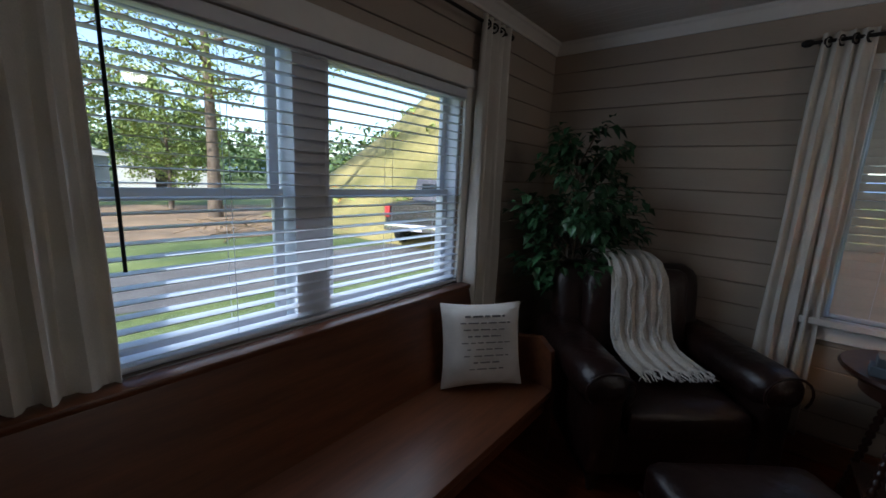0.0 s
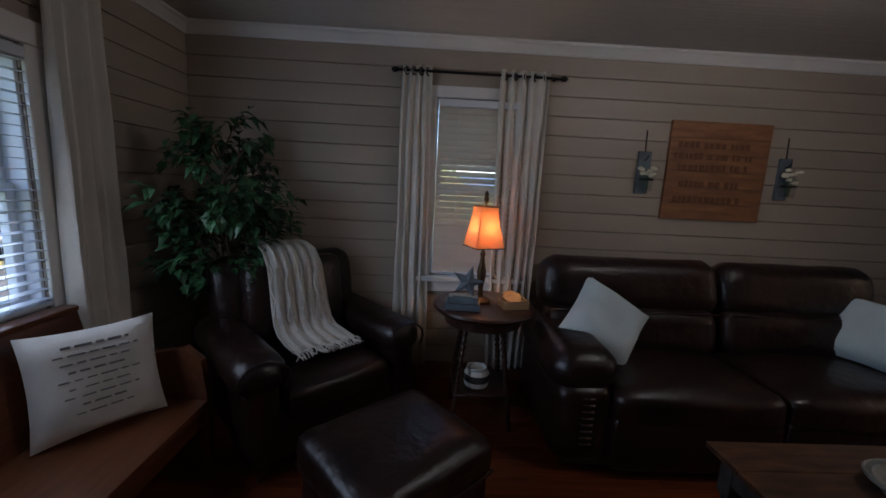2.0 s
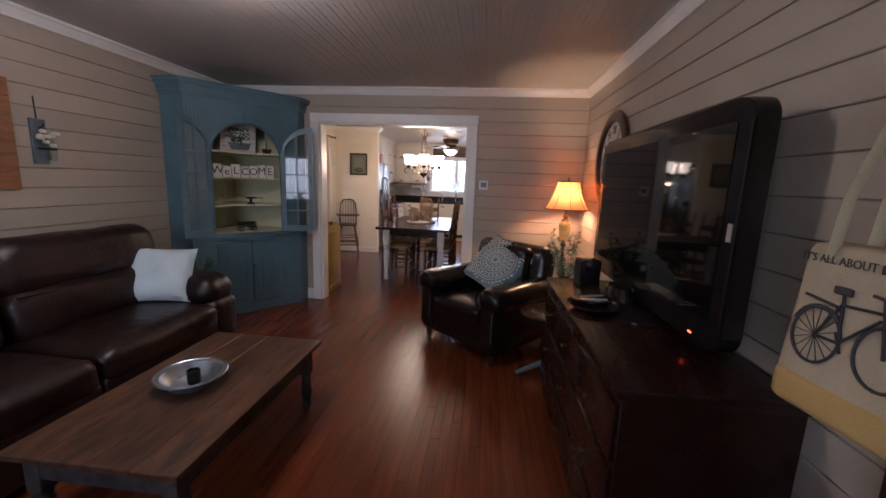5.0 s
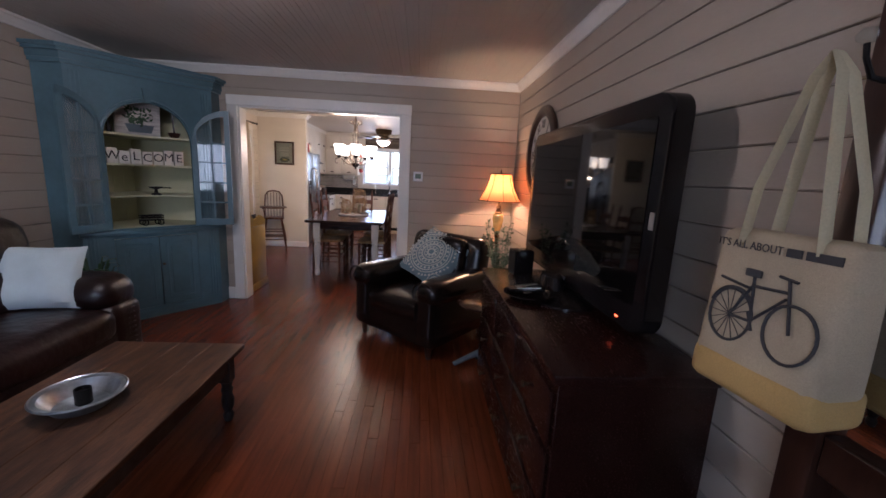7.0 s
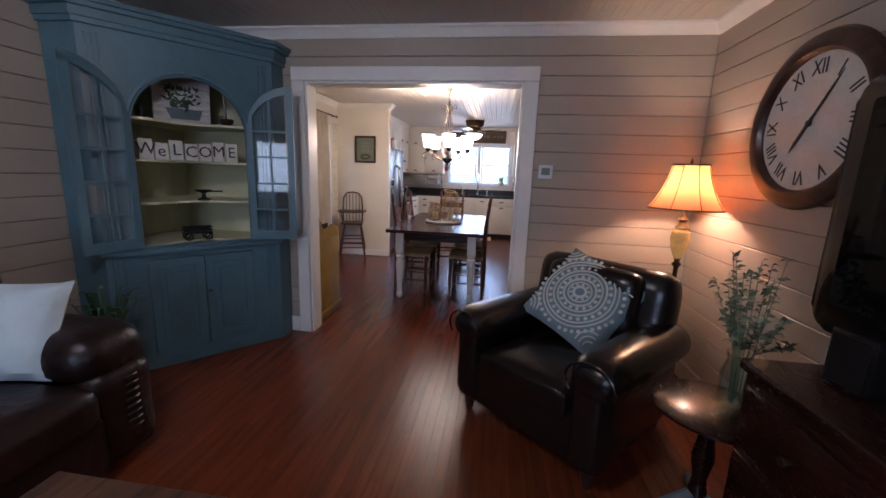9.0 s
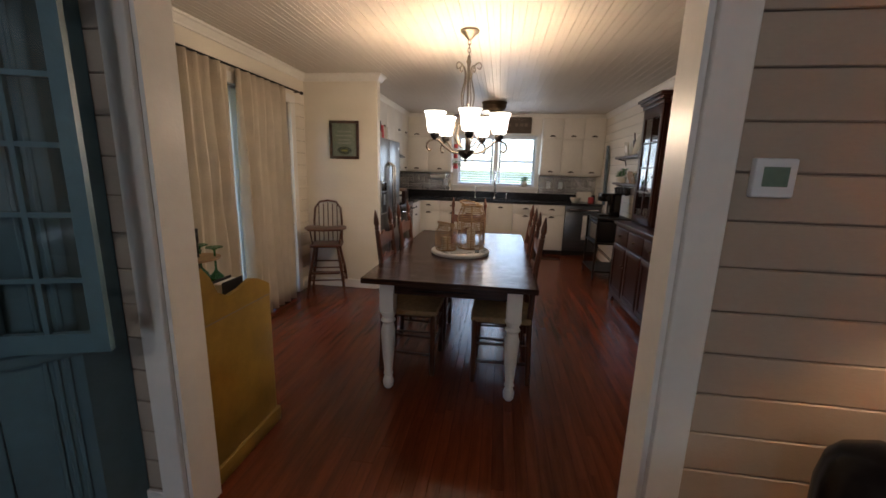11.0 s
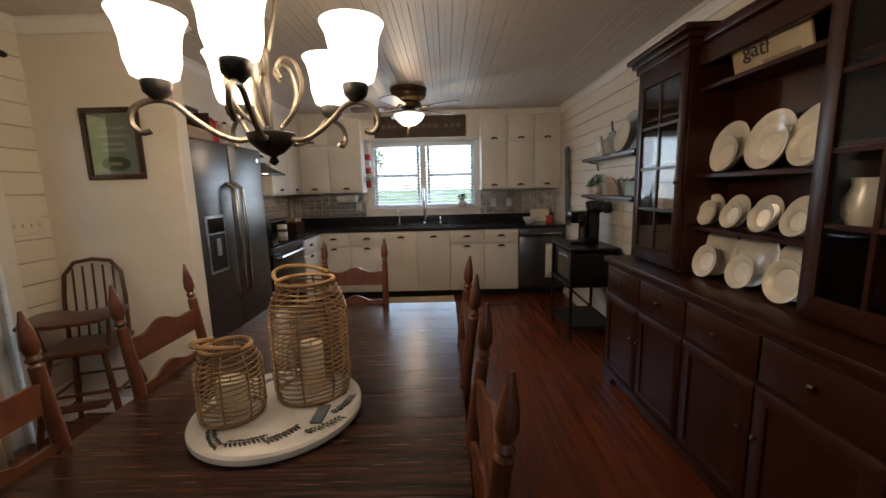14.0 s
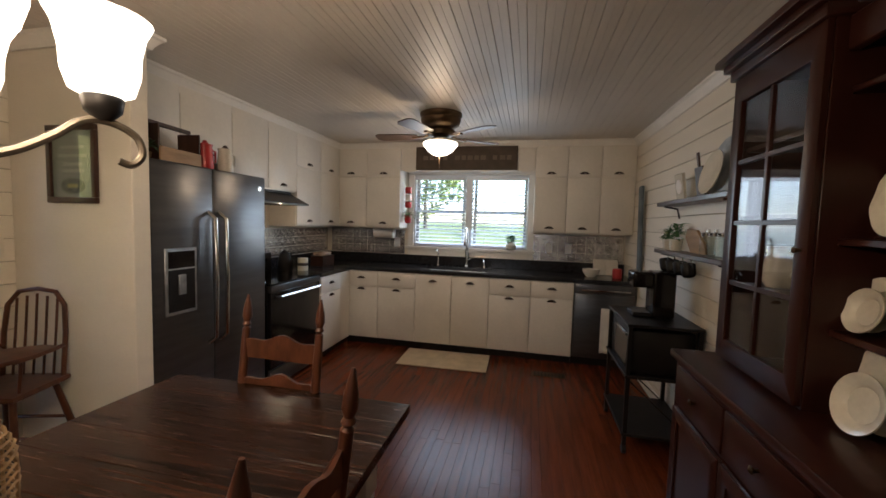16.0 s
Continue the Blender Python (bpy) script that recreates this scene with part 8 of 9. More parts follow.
part("body", box(4.215, 4.975, 1.68, 2.27, 0.03, 0.905, 0.003), BLACK, st_)
part("oven_door", box(4.22, 4.97, 1.645, 1.679, 0.20, 0.84, 0.008, 2), PIANO, st_)
part("door_frame", box(4.22, 4.97, 1.640, 1.679, 0.842, 0.90, 0.006, 2), STEEL, st_)
part("oven_handle", tube([(4.29, 1.645, 0.80), (4.29, 1.60, 0.805), (4.90, 1.60, 0.805), (4.90, 1.645, 0.80)], 0.012, 8), CHROME, st_)
part("storage_drawer", box(4.22, 4.97, 1.650, 1.679, 0.04, 0.185, 0.006, 2), STEEL, st_)
part("hob", box(4.215, 4.975, 1.64, 2.27, 0.9055, 0.919, 0.004), SCREEN, st_)
part("backguard", box(4.215, 4.975, 2.20, 2.27, 0.9195, 1.10, 0.008, 2), BLACK, st_)
for k in range(4):
    part("knob", lathe([(0.022, 0), (0.020, 0.02), (0.0, 0.022)], 14, pose(4.32 + 0.18 * k, 2.20, 1.03, 90)), CHROME, st_)
hd = thing("cooker_hood", "black cooker hood under the cabinets", "hood")
part("canopy", slab([(1.78, 1.60), (1.985, 1.70), (2.28, 1.70), (2.28, 1.585), (1.78, 1.585)], 4.20, 4.98, m=Matrix(((0, 0, 1, 0), (1, 0, 0, 0), (0, 1, 0, 0), (0, 0, 0, 1)))), BLACK, hd, smooth=False)
part("upper_box", box(4.20, 4.98, 1.98, 2.28, 1.7005, 1.7195), BLACK, hd)
fg = thing("refrigerator", "slate steel side by side refrigerator with a water dispenser", "refrigerator")
FX0, FX1, FYF, FZ = 3.215, 4.165, 1.655, 1.765
part("body", box(FX0, FX1, FYF + 0.065, 2.285, 0.02, FZ - 0.015, 0.005), BLACK, fg)
fm = FX0 + 0.44
for a, c in ((FX0, fm - 0.003), (fm + 0.003, FX1)):
    part("door", box(a, c, FYF, FYF + 0.062, 0.06, FZ, 0.012, 3), STEEL, fg)
for xx in (fm - 0.045, fm + 0.045):
    part("handle", tube([(xx, FYF, 0.62), (xx, FYF - 0.055, 0.66), (xx, FYF - 0.065, 1.05), (xx, FYF - 0.055, 1.44), (xx, FYF, 1.48)], 0.014, 10), CHROME, fg, "curved steel handle")
dp = part("dispenser", box(FX0 + 0.08, FX0 + 0.30, FYF - 0.006, FYF + 0.002, 0.86, 1.26, 0.004), GALV, fg)
part("dispenser_recess", box(FX0 + 0.10, FX0 + 0.28, FYF - 0.009, FYF - 0.005, 0.88, 1.13), BLACK, dp)
part("dispenser_panel", box(FX0 + 0.10, FX0 + 0.28, FYF - 0.010, FYF - 0.005, 1.14, 1.24), PIANO, dp)
part("paddle", box(FX0 + 0.16, FX0 + 0.21, FYF - 0.020, FYF - 0.008, 0.98, 1.10, 0.003), GALV, dp)
part("badge", lathe([(0.018, 0), (0.018, 0.003), (0.0, 0.004)], 16, pose(FX1 - 0.07, FYF, FZ - 0.09, 90), cap=False), CHROME, fg)
part("kick_grille", box(FX0 + 0.01, FX1 - 0.01, FYF + 0.03, FYF + 0.064, 0.0, 0.055), BLACK, fg)
# things on the refrigerator
wc = thing("wooden_crate", "open dark wooden carrier with a handle frame", "crate", m=pose(3.50, 1.83, FZ + 0.001, 0, 0, 5))
for q in ((-0.16, 0.16, -0.09, -0.08), (-0.16, 0.16, 0.08, 0.09)):
    part("side_board", box(*q, 0.0, 0.09, 0.003), LIGHTWOOD, wc)
for xx in (-0.16, 0.15):
    part("end_board", box(xx, xx + 0.012, -0.08, 0.08, 0.0, 0.22, 0.003), DARKWOOD, wc)
part("handle_bar", box(-0.16, 0.162, -0.012, 0.012, 0.22, 0.245, 0.004), DARKWOOD, wc)
part("crate_floor", box(-0.148, 0.148, -0.079, 0.079, 0.002, 0.012), LIGHTWOOD, wc)
leafy("trailing_greenery", "dark trailing artificial greenery on the refrigerator", pose(3.30, 1.82, FZ + 0.001), [(0.05, 0), (0.06, 0.05), (0.055, 0.05), (0.0, 0.04)], 120, 0.06, 0.014, 0.09, 0.07, LEAF, 12, 0.3, RATTAN)
for k, (xx, m_) in enumerate(((3.74, RED), (3.92, PORCELAIN))):
    e = thing("pitcher", ("red" if k == 0 else "cream and tan") + " enamel pitcher on the refrigerator", "pitcher", "pitchers", pose(xx, 1.80, FZ + 0.001))
    part("body", lathe([(0.05, 0), (0.055, 0.01), (0.05, 0.10), (0.045, 0.16), (0.05, 0.175), (0.046, 0.175), (0.0, 0.15)], 20, cap=False), m_, e)
    part("handle", tube([(0.048, 0, 0.15), (0.09, 0, 0.14), (0.09, 0, 0.07), (0.052, 0, 0.05)], 0.007, 6), m_, e)
    part("lid_knob", lathe([(0.046, 0.165), (0.02, 0.185), (0.012, 0.20), (0.0, 0.205)], 14, cap=False), DARKWOOD if k else m_, e)

# worktop things
e = thing("utensil_crock", "white ceramic canister beside the cooker", "canister", m=pose(5.10, 1.92, 0.917))
part("jar", lathe([(0.05, 0), (0.052, 0.005), (0.052, 0.13), (0.047, 0.13), (0.0, 0.11)], 20, cap=False), CERAM, e)
part("label_band", lathe([(0.0525, 0.05), (0.0532, 0.052), (0.0532, 0.08), (0.0525, 0.082)], 20, cap=False), INK, e)
e = thing("kettle", "black electric kettle near the cooker", "kettle", m=pose(5.02, 2.08, 0.917))
part("body", lathe([(0.07, 0), (0.075, 0.02), (0.065, 0.12), (0.05, 0.18), (0.02, 0.20), (0.012, 0.22)], 20), BLACK, e)
part("handle", tube([(0.05, 0, 0.18), (0.11, 0, 0.17), (0.11, 0, 0.07), (0.07, 0, 0.05)], 0.010, 6), BLACK, e)
e = thing("bread_box", "small dark wooden box of packets on the worktop", "box", m=pose(5.60, 1.98, 0.917))
part("box", box(-0.13, 0.13, -0.08, 0.08, 0, 0.12, 0.004), DARKWOOD, e)
part("packets", box(-0.11, 0.10, -0.06, 0.06, 0.12, 0.16, 0.01, 2), mat("paper_packets", (0.35, 0.25, 0.18), 0.8, var=0.4, vscale=30), e)
e = thing("paper_towel_holder", "paper towel roll under the wall cabinet", "paper towels", m=pose(6.13, 1.42, 1.30))
part("roll", tube([(0, -0.13, 0), (0, 0.13, 0)], 0.055, 20), WHITECLOTH, e)
part("bracket", tube([(0, -0.15, 0), (0, -0.15, 0.074)], 0.006, 6), VINYL, e)
part("bracket", tube([(0, 0.15, 0), (0, 0.15, 0.074)], 0.006, 6), VINYL, e)
e = thing("mixing_bowl", "white bowl on the worktop", "bowl", m=pose(5.90, -1.05, 0.917))
part("bowl", lathe([(0.04, 0), (0.05, 0.005), (0.085, 0.06), (0.09, 0.085), (0.084, 0.08), (0.046, 0.01), (0.0, 0.01)], 22, cap=False), PORCELAIN, e)
e = thing("red_canister", "small red canister on the worktop", "canister", m=pose(5.92, -1.32, 0.917))
part("tin", lathe([(0.045, 0), (0.047, 0.01), (0.047, 0.09), (0.04, 0.10), (0.0, 0.10)], 18, cap=False), RED, e)
e = thing("cook_book", "open cream recipe book standing on the worktop", "book", m=pose(6.12, -1.24, 0.917, -14, 0, -90))
for s in (-1, 1):
    part("page", box(min(0, s * 0.13), max(0, s * 0.13), -0.008, 0.008, 0, 0.18, 0.003), PORCELAIN, e)

rg = thing("kitchen_rug", "cream woven kitchen mat before the sink", "rug", m=pose(5.42, 0.44, 0.001, 0, 0, 1.5))
part("mat", plump(0.50, 0.90, 0.012, 0.004, 0, 6, 0.001, pose(0, 0, 0.007)), RUG, rg)
for s in (-1, 1):
    part("hem", box(-0.25, 0.25, s * 0.452 - 0.008, s * 0.452 + 0.008, 0.001, 0.015, 0.003), RUG, rg)

# ---- ceiling fan ----
fn = thing("ceiling_fan", "dark bronze ceiling fan with a lit glass bowl, blades at rest", "ceiling fan", m=pose(4.83, 0.41, 0) @ Matrix.Diagonal((1.27, 1.27, 1, 1)))
part("housing", lathe([(0.04, 2.20), (0.09, 2.215), (0.10, 2.25), (0.085, 2.27), (0.125, 2.30), (0.14, 2.34), (0.135, 2.36), (0.145, 2.375), (0.145, CZ - 0.001)], 32), BRASS, fn)
part("light_fitter", lathe([(0.06, 2.14), (0.10, 2.15), (0.105, 2.17), (0.05, 2.195)], 28), BRONZE, fn)
g = part("light_bowl", lathe([(0.0, 2.04), (0.05, 2.05), (0.09, 2.085), (0.118, 2.13), (0.12, 2.15)], 32, cap=False), FROST, fn, "lit glass bowl")
g.visible_shadow = False
part("finial", lathe([(0.002, 2.015), (0.010, 2.03), (0.008, 2.045)], 10), BRASS, fn)
for k in range(5):
    m_ = pose(0, 0, 2.205, 0, 0, 72 * k + 20)
    bl_ = part("blade", slab([(0.16, -0.042), (0.43, -0.058), (0.46, -0.034), (0.46, 0.034), (0.43, 0.058), (0.16, 0.042)], -0.004, 0.004, m=m_ @ pose(0, 0, 0, 11)), BLADE, fn)
    part("blade_iron", tube([(0.06, 0, 0.02), (0.12, 0, 0.0), (0.20, 0, -0.006)], [0.012, 0.010, 0.014], 6, m=m_), BRASS, bl_)
part("pull_chain", tube([(0.06, 0.02, 2.16), (0.062, 0.02, 1.95)], 0.0018, 5), BRASS, fn)

# ---- cart with coffee maker ----
ca = thing("kitchen_cart", "black metal rolling cart with an oven box", "cart", m=pose(4.40, -1.235, 0))
for sx in (-1, 1):
    for sy in (-1, 1):
        part("post", box(sx * 0.29 - 0.012, sx * 0.29 + 0.012, sy * 0.20 - 0.012, sy * 0.20 + 0.012, 0.06, 0.83), BLACK, ca)
        part("caster", lathe([(0.028, -0.012), (0.030, 0), (0.028, 0.012)], 14, pose(sx * 0.29, sy * 0.20, 0.030, 90)), BLACK, ca)
for z in (0.12, 0.50, 0.83):
    part("shelf", box(-0.31, 0.31, -0.22, 0.22, z, z + 0.02, 0.003), BLACK, ca)
for s in (-1, 1):
    part("side_brace", tube([(s * 0.29, -0.20, 0.13), (s * 0.29, 0.20, 0.49)], 0.005, 6), BLACK, ca)
mw = thing("toaster_oven", "black toaster oven on the cart", "oven", m=pose(4.40, -1.235, 0.521))
part("case", box(-0.26, 0.26, -0.19, 0.19, 0, 0.28, 0.01, 2), BLACK, mw)
part("door", box(-0.23, 0.12, 0.19, 0.198, 0.03, 0.25, 0.003), PIANO, mw)
part("handle", tube([(-0.2, 0.20, 0.235), (0.09, 0.20, 0.235)], 0.008, 6), CHROME, mw)
cm_ = thing("coffee_maker", "black single cup coffee maker on the cart", "coffee maker", m=pose(4.42, -1.21, 0.851))
part("tower", box(-0.09, 0.09, -0.15, -0.01, 0, 0.31, 0.015, 3), PIANO, cm_)
part("head", box(-0.09, 0.09, -0.01, 0.12, 0.20, 0.31, 0.02, 3), PIANO, cm_)
part("drip_tray", box(-0.08, 0.08, -0.009, 0.11, 0.0, 0.03, 0.005), BLACK, cm_)
e = thing("dish_towel", "grey white towel hanging on the cart's side", "towel", m=pose(4.73, -1.02, 0.45))
bm = bmesh.new()
rows = [[bm.verts.new((0.0 + 0.010 * math.sin(i * 1.3), -0.10 + 0.022 * i, 0.36 * j / 6)) for i in range(8)] for j in range(7)]
for a, b in zip(rows, rows[1:]):
    for i in range(7):
        bm.faces.new((a[i], a[i + 1], b[i + 1], b[i]))
part("cloth", bm, WHITECLOTH, e).modifiers.new("thick", "SOLIDIFY").thickness = 0.004

# ---- wall shelves on the board wall ----
SHF = KY0 + PT
for z in (1.655, 1.305):
    e = thing("wall_shelf", "dark wooden floating shelf on the board wall", "shelf", "wall shelves", pose(4.23, SHF, z))
    part("board", box(-0.545, 0.545, 0.001, 0.135, -0.03, 0.0, 0.004), DARKWOOD, e)
    for x in (-0.45, 0.45):
        part("bracket", tube([(x, 0.003, -0.12), (x, 0.02, -0.05), (x, 0.11, -0.033)], 0.007, 6), BLACK, e)
for k in range(4):
    e = thing("hanging_mug", "dark stoneware mug hung under the shelf", "mug", "hanging mugs", pose(4.66 - 0.14 * k, SHF + 0.075, 1.155, 0, 24, 0))
    part("cup", lathe([(0.032, 0), (0.040, 0.01), (0.043, 0.08), (0.039, 0.08), (0.030, 0.012), (0.0, 0.012)], 18, cap=False), BLACK, e)
    part("handle", tube([(-0.042, 0, 0.07), (-0.07, 0, 0.06), (-0.07, 0, 0.03), (-0.04, 0, 0.015)], 0.006, 6), BLACK, e)
    part("cup_hook", tube([(-0.062, 0, 0.062), (-0.058, 0, 0.09), (-0.03, 0, 0.125)], 0.003, 5), BRASS, e)
for x, r, lab, m_ in ((3.93, 0.16, "oval white platter leaning on the shelf", GALV), (3.97, 0.125, "white plate leaning before a grey platter", PORCELAIN)):
    e = thing("platter", lab, "platter", "platters", pose(x, SHF + (0.045 if m_ is GALV else 0.085), 1.656))
    part("dish", lathe([(0.0, 0), (r * 0.7, 0.003), (r, 0.018), (r, 0.022), (r * 0.7, 0.010), (0.0, 0.008)], 32, pose(0, 0, r * 0.98, -78), cap=False), m_, e)
e = thing("cutting_board", "dark wooden paddle board standing on the shelf", "board", m=pose(4.25, SHF + 0.03, 1.656, -8))
part("board", box(-0.06, 0.06, -0.006, 0.006, 0, 0.20, 0.004), DARKWOOD, e)
part("handle", box(-0.015, 0.015, -0.006, 0.006, 0.20, 0.29, 0.004), DARKWOOD, e)
e = thing("white_frame", "small white framed letter on the shelf", "frame", m=pose(4.52, SHF + 0.05, 1.656, -8))
part("frame", box(-0.07, 0.07, -0.01, 0.01, 0, 0.19, 0.004), PORCELAIN, e)
part("inset", lathe([(0.05, 0), (0.05, 0.003), (0.0, 0.003)], 20, pose(0, 0.010, 0.10, -90), cap=False), TRIM, e)
leafy("potted_herb", "green herb in a small white pot on the shelf", pose(4.66, SHF + 0.07, 1.306), [(0.035, 0), (0.042, 0.07), (0.038, 0.07), (0.0, 0.06)], 90, 0.05, 0.010, 0.03, 0.07, HERB, 14, 0.1, PORCELAIN)
leafy("potted_herb", "green herb in a small white pot on the shelf", pose(4.52, SHF + 0.07, 1.306), [(0.035, 0), (0.042, 0.08), (0.038, 0.08), (0.0, 0.07)], 90, 0.06, 0.008, 0.03, 0.10, HERB, 15, 0.0, PORCELAIN)
e = thing("cutting_board", "pale wooden board lying against the wall", "board", m=pose(4.25, SHF + 0.03, 1.306, -12))
part("board", slab([(-0.12, 0), (0.10, 0), (0.14, 0.10), (0.08, 0.16), (-0.06, 0.15), (-0.13, 0.06)], -0.007, 0.007, m=UP), LIGHTWOOD, e)
for x in (4.02, 3.92, 3.82):
    e = thing("glass_canister", "clear glass canister with a steel lid", "jar", "glass canisters", pose(x, SHF + 0.07, 1.306))
    part("jar", lathe([(0.038, 0), (0.042, 0.006), (0.042, 0.10), (0.034, 0.115)], 18, cap=False), JARGLASS, e)
    part("lid", lathe([(0.036, 0.115), (0.038, 0.135), (0.012, 0.14), (0.010, 0.155), (0.0, 0.156)], 18), CHROME, e)
e = thing("ironing_board", "slim grey board standing folded against the wall", "board", m=pose(5.55, SHF + 0.012, 0.917))
part("board", box(-0.05, 0.05, 0.0, 0.03, 0.0, 0.95, 0.012, 2, m=pose(0, 0, 0, -1, 2)), SLATE, e)
# ---- outdoors ----
GZ = -0.55
GRASS = mat("mown_grass", (0.075, 0.125, 0.030), 0.9, var=0.35, vscale=0.6, fine=0.25, fscale=9, bump=0.6, bscale=14, second=(0.15, 0.18, 0.05))
GRAVEL = mat("pale_gravel_drive", (0.115, 0.107, 0.096), 0.95, var=0.2, vscale=1.2, fine=0.25, fscale=30, bump=0.5, bscale=40)
DIRT = mat("orange_dirt", (0.22, 0.15, 0.085), 0.95, var=0.25, vscale=1.0, fine=0.2, fscale=12)
BANK = mat("dry_bank_grass", (0.20, 0.19, 0.055), 0.95, var=0.35, vscale=0.35, fine=0.25, fscale=6, bump=0.8, bscale=5, second=(0.32, 0.26, 0.09))
SUNLEAF = mat("sunlit_leaf", (0.17, 0.25, 0.045), 0.6, var=0.35, vscale=0.4, fine=0.1, piece=0.35, second=(0.34, 0.40, 0.09))
FARWOOD = mat("far_wood_leaf", (0.085, 0.15, 0.055), 0.8, var=0.4, vscale=0.15, fine=0.15, fscale=3, piece=0.3, second=(0.12, 0.17, 0.05))
# The ridge's blue is distance haze painted into its colour.
RIDGE = mat("haze_blue_ridge", (0.11, 0.17, 0.25), 1.0, var=0.1, vscale=0.01)

bm = bmesh.new()
n = 90
rows = []


def ground_z(x, y):
    r = math.hypot(x, y)
    z = GZ
    # lawn bank behind the kitchen
    if x > 11:
        z += min((x - 11) * 0.16, 1.5)
    return z + min(1.0, max(0.0, r / 60 - 1)) * 0.3 * noise.noise(Vector((x * 0.05, y * 0.05, 0)))


def spread(k):
    f = 2 * k / n - 1
    return math.copysign(abs(f) ** 3.2, f) * 2500


for i in range(n + 1):
    rows.append([bm.verts.new((spread(i), spread(j), ground_z(spread(i), spread(j)))) for j in range(n + 1)])
for i in range(n):
    for j in range(n):
        bm.faces.new((rows[i][j], rows[i + 1][j], rows[i + 1][j + 1], rows[i][j + 1]))
tagged(part("ground", bm, GRASS), "mown green lawn that runs off to the hills", "ground", kind="structure")


def sheet(name, ol, z, material, label):
    b = bmesh.new()
    b.faces.new([b.verts.new((x, y, z)) for x, y in ol])
    bmesh.ops.triangulate(b, faces=b.faces)
    return tagged(part(name, b, material, smooth=False), label, "ground", kind="structure")


sheet("road", [(-11.4, -30), (-11.2, 0), (-10.4, 5), (-8.6, 12), (-12.3, 14), (-13.0, 7), (-13.4, 0), (-13.6, -30)], GZ + 0.010, GRAVEL, "pale gravel drive across the lawn")
sheet("road_far", [(-17.5, -40), (-16.8, 0), (-15.6, 9), (-14.2, 14), (-24, 16), (-28, 4), (-27, -40)], GZ + 0.018, DIRT, "bare orange turning place beyond the drive")

# the overgrown bank: a hill of its own with tufts
def bank_height(x, y):
    return max(0.0, 14.0 * math.exp(-((x + 16) ** 2 + (y - 23.8) ** 2) / 150.0) - 2.0)


bm = bmesh.new()
rows = []
for i in range(41):
    row = []
    for j in range(41):
        x, y = -46 + 60 * i / 40, -4 + 62 * j / 40
        h = bank_height(x, y)
        row.append(bm.verts.new((x, y, GZ - 0.15 + h + 0.3 * noise.noise(Vector((x * 0.35, y * 0.35, 2))) * min(1, h))))
    rows.append(row)
for a, b in zip(rows, rows[1:]):
    for j in range(40):
        bm.faces.new((a[j], a[j + 1], b[j + 1], b[j]))
tagged(part("ground_bank", bm, BANK), "steep bank of dry yellow green grass", "bank", kind="structure")


def clump(bm, c, r, k, ln, rr, flat=1.0):
    for _ in range(k):
        d = Vector((rr.gauss(0, 1), rr.gauss(0, 1), rr.gauss(0, 1))).normalized()
        p = c + Vector((d.x * r, d.y * r, d.z * r * flat)) * rr.uniform(0.55, 1.0)
        leaf_faces(bm, p, Vector((rr.uniform(-1, 1), rr.uniform(-1, 1), rr.uniform(-.8, .5))), d + Vector((0, 0, 0.6)), ln * rr.uniform(.7, 1.3), ln * 0.30)


rr = random.Random(31)
bm = bmesh.new()
for k in range(430):
    a, q = rr.uniform(0, 6.28), rr.uniform(3, 16.5)
    x, y = -16 + q * math.cos(a), 24.5 + q * math.sin(a)
    clump(bm, Vector((x, y, GZ - 0.1 + bank_height(x, y))), rr.uniform(0.3, 0.7), 22, 0.26, rr, 0.6)
tagged(part("bank_scrub", bm, SUNLEAF, smooth=False), "sunlit low scrub on the bank", "shrubs", kind="stuff")


def tree(name, x, y, h, R, label, leaves=26, seed=0, material=SUNLEAF, ln=0.15, bare=0.35):
    e = thing(name, label, "tree", "trees beyond the lawn", pose(x, y, GZ - 0.05))
    r = random.Random(seed)
    tr = bmesh.new()
    tube([(0, 0, 0), (0.05, 0.03, h * 0.25), (-0.06, 0.05, h * 0.5), (0.04, -0.05, h * 0.75), (0, 0, h * 0.95)], [0.028 * h, 0.020 * h, 0.016 * h, 0.010 * h, 0.003 * h], 10, tr)
    cr = bmesh.new()
    for k in range(20):
        z0 = h * (bare + (0.92 - bare) * k / 20)
        a = k * 2.4 + r.uniform(-.4, .4)
        f = (z0 / h - bare) / (1 - bare)
        L = R * (0.55 + 0.6 * math.sin(math.pi * min(0.95, f + 0.1))) * r.uniform(.7, 1.1)
        tip = Vector((L * math.cos(a), L * math.sin(a), z0 + L * 0.35))
        mid_ = Vector((L * 0.5 * math.cos(a + .15), L * 0.5 * math.sin(a + .15), z0 + L * 0.12))
        tube([(0, 0, z0), mid_, tip], [0.007 * h, 0.004 * h, 0.0015 * h], 6, tr)
        for q in range(4):
            c = mid_.lerp(tip, 0.15 + 0.3 * q) + Vector((r.uniform(-.5, .5), r.uniform(-.5, .5), r.uniform(-.3, .5))) * R * 0.22
            clump(cr, c, R * r.uniform(.16, .30), leaves, ln, r, 0.75)
    part("trunk", tr, BARK, e)
    tagged(part("crown", cr, material, e, smooth=False), kind="stuff")
    return e


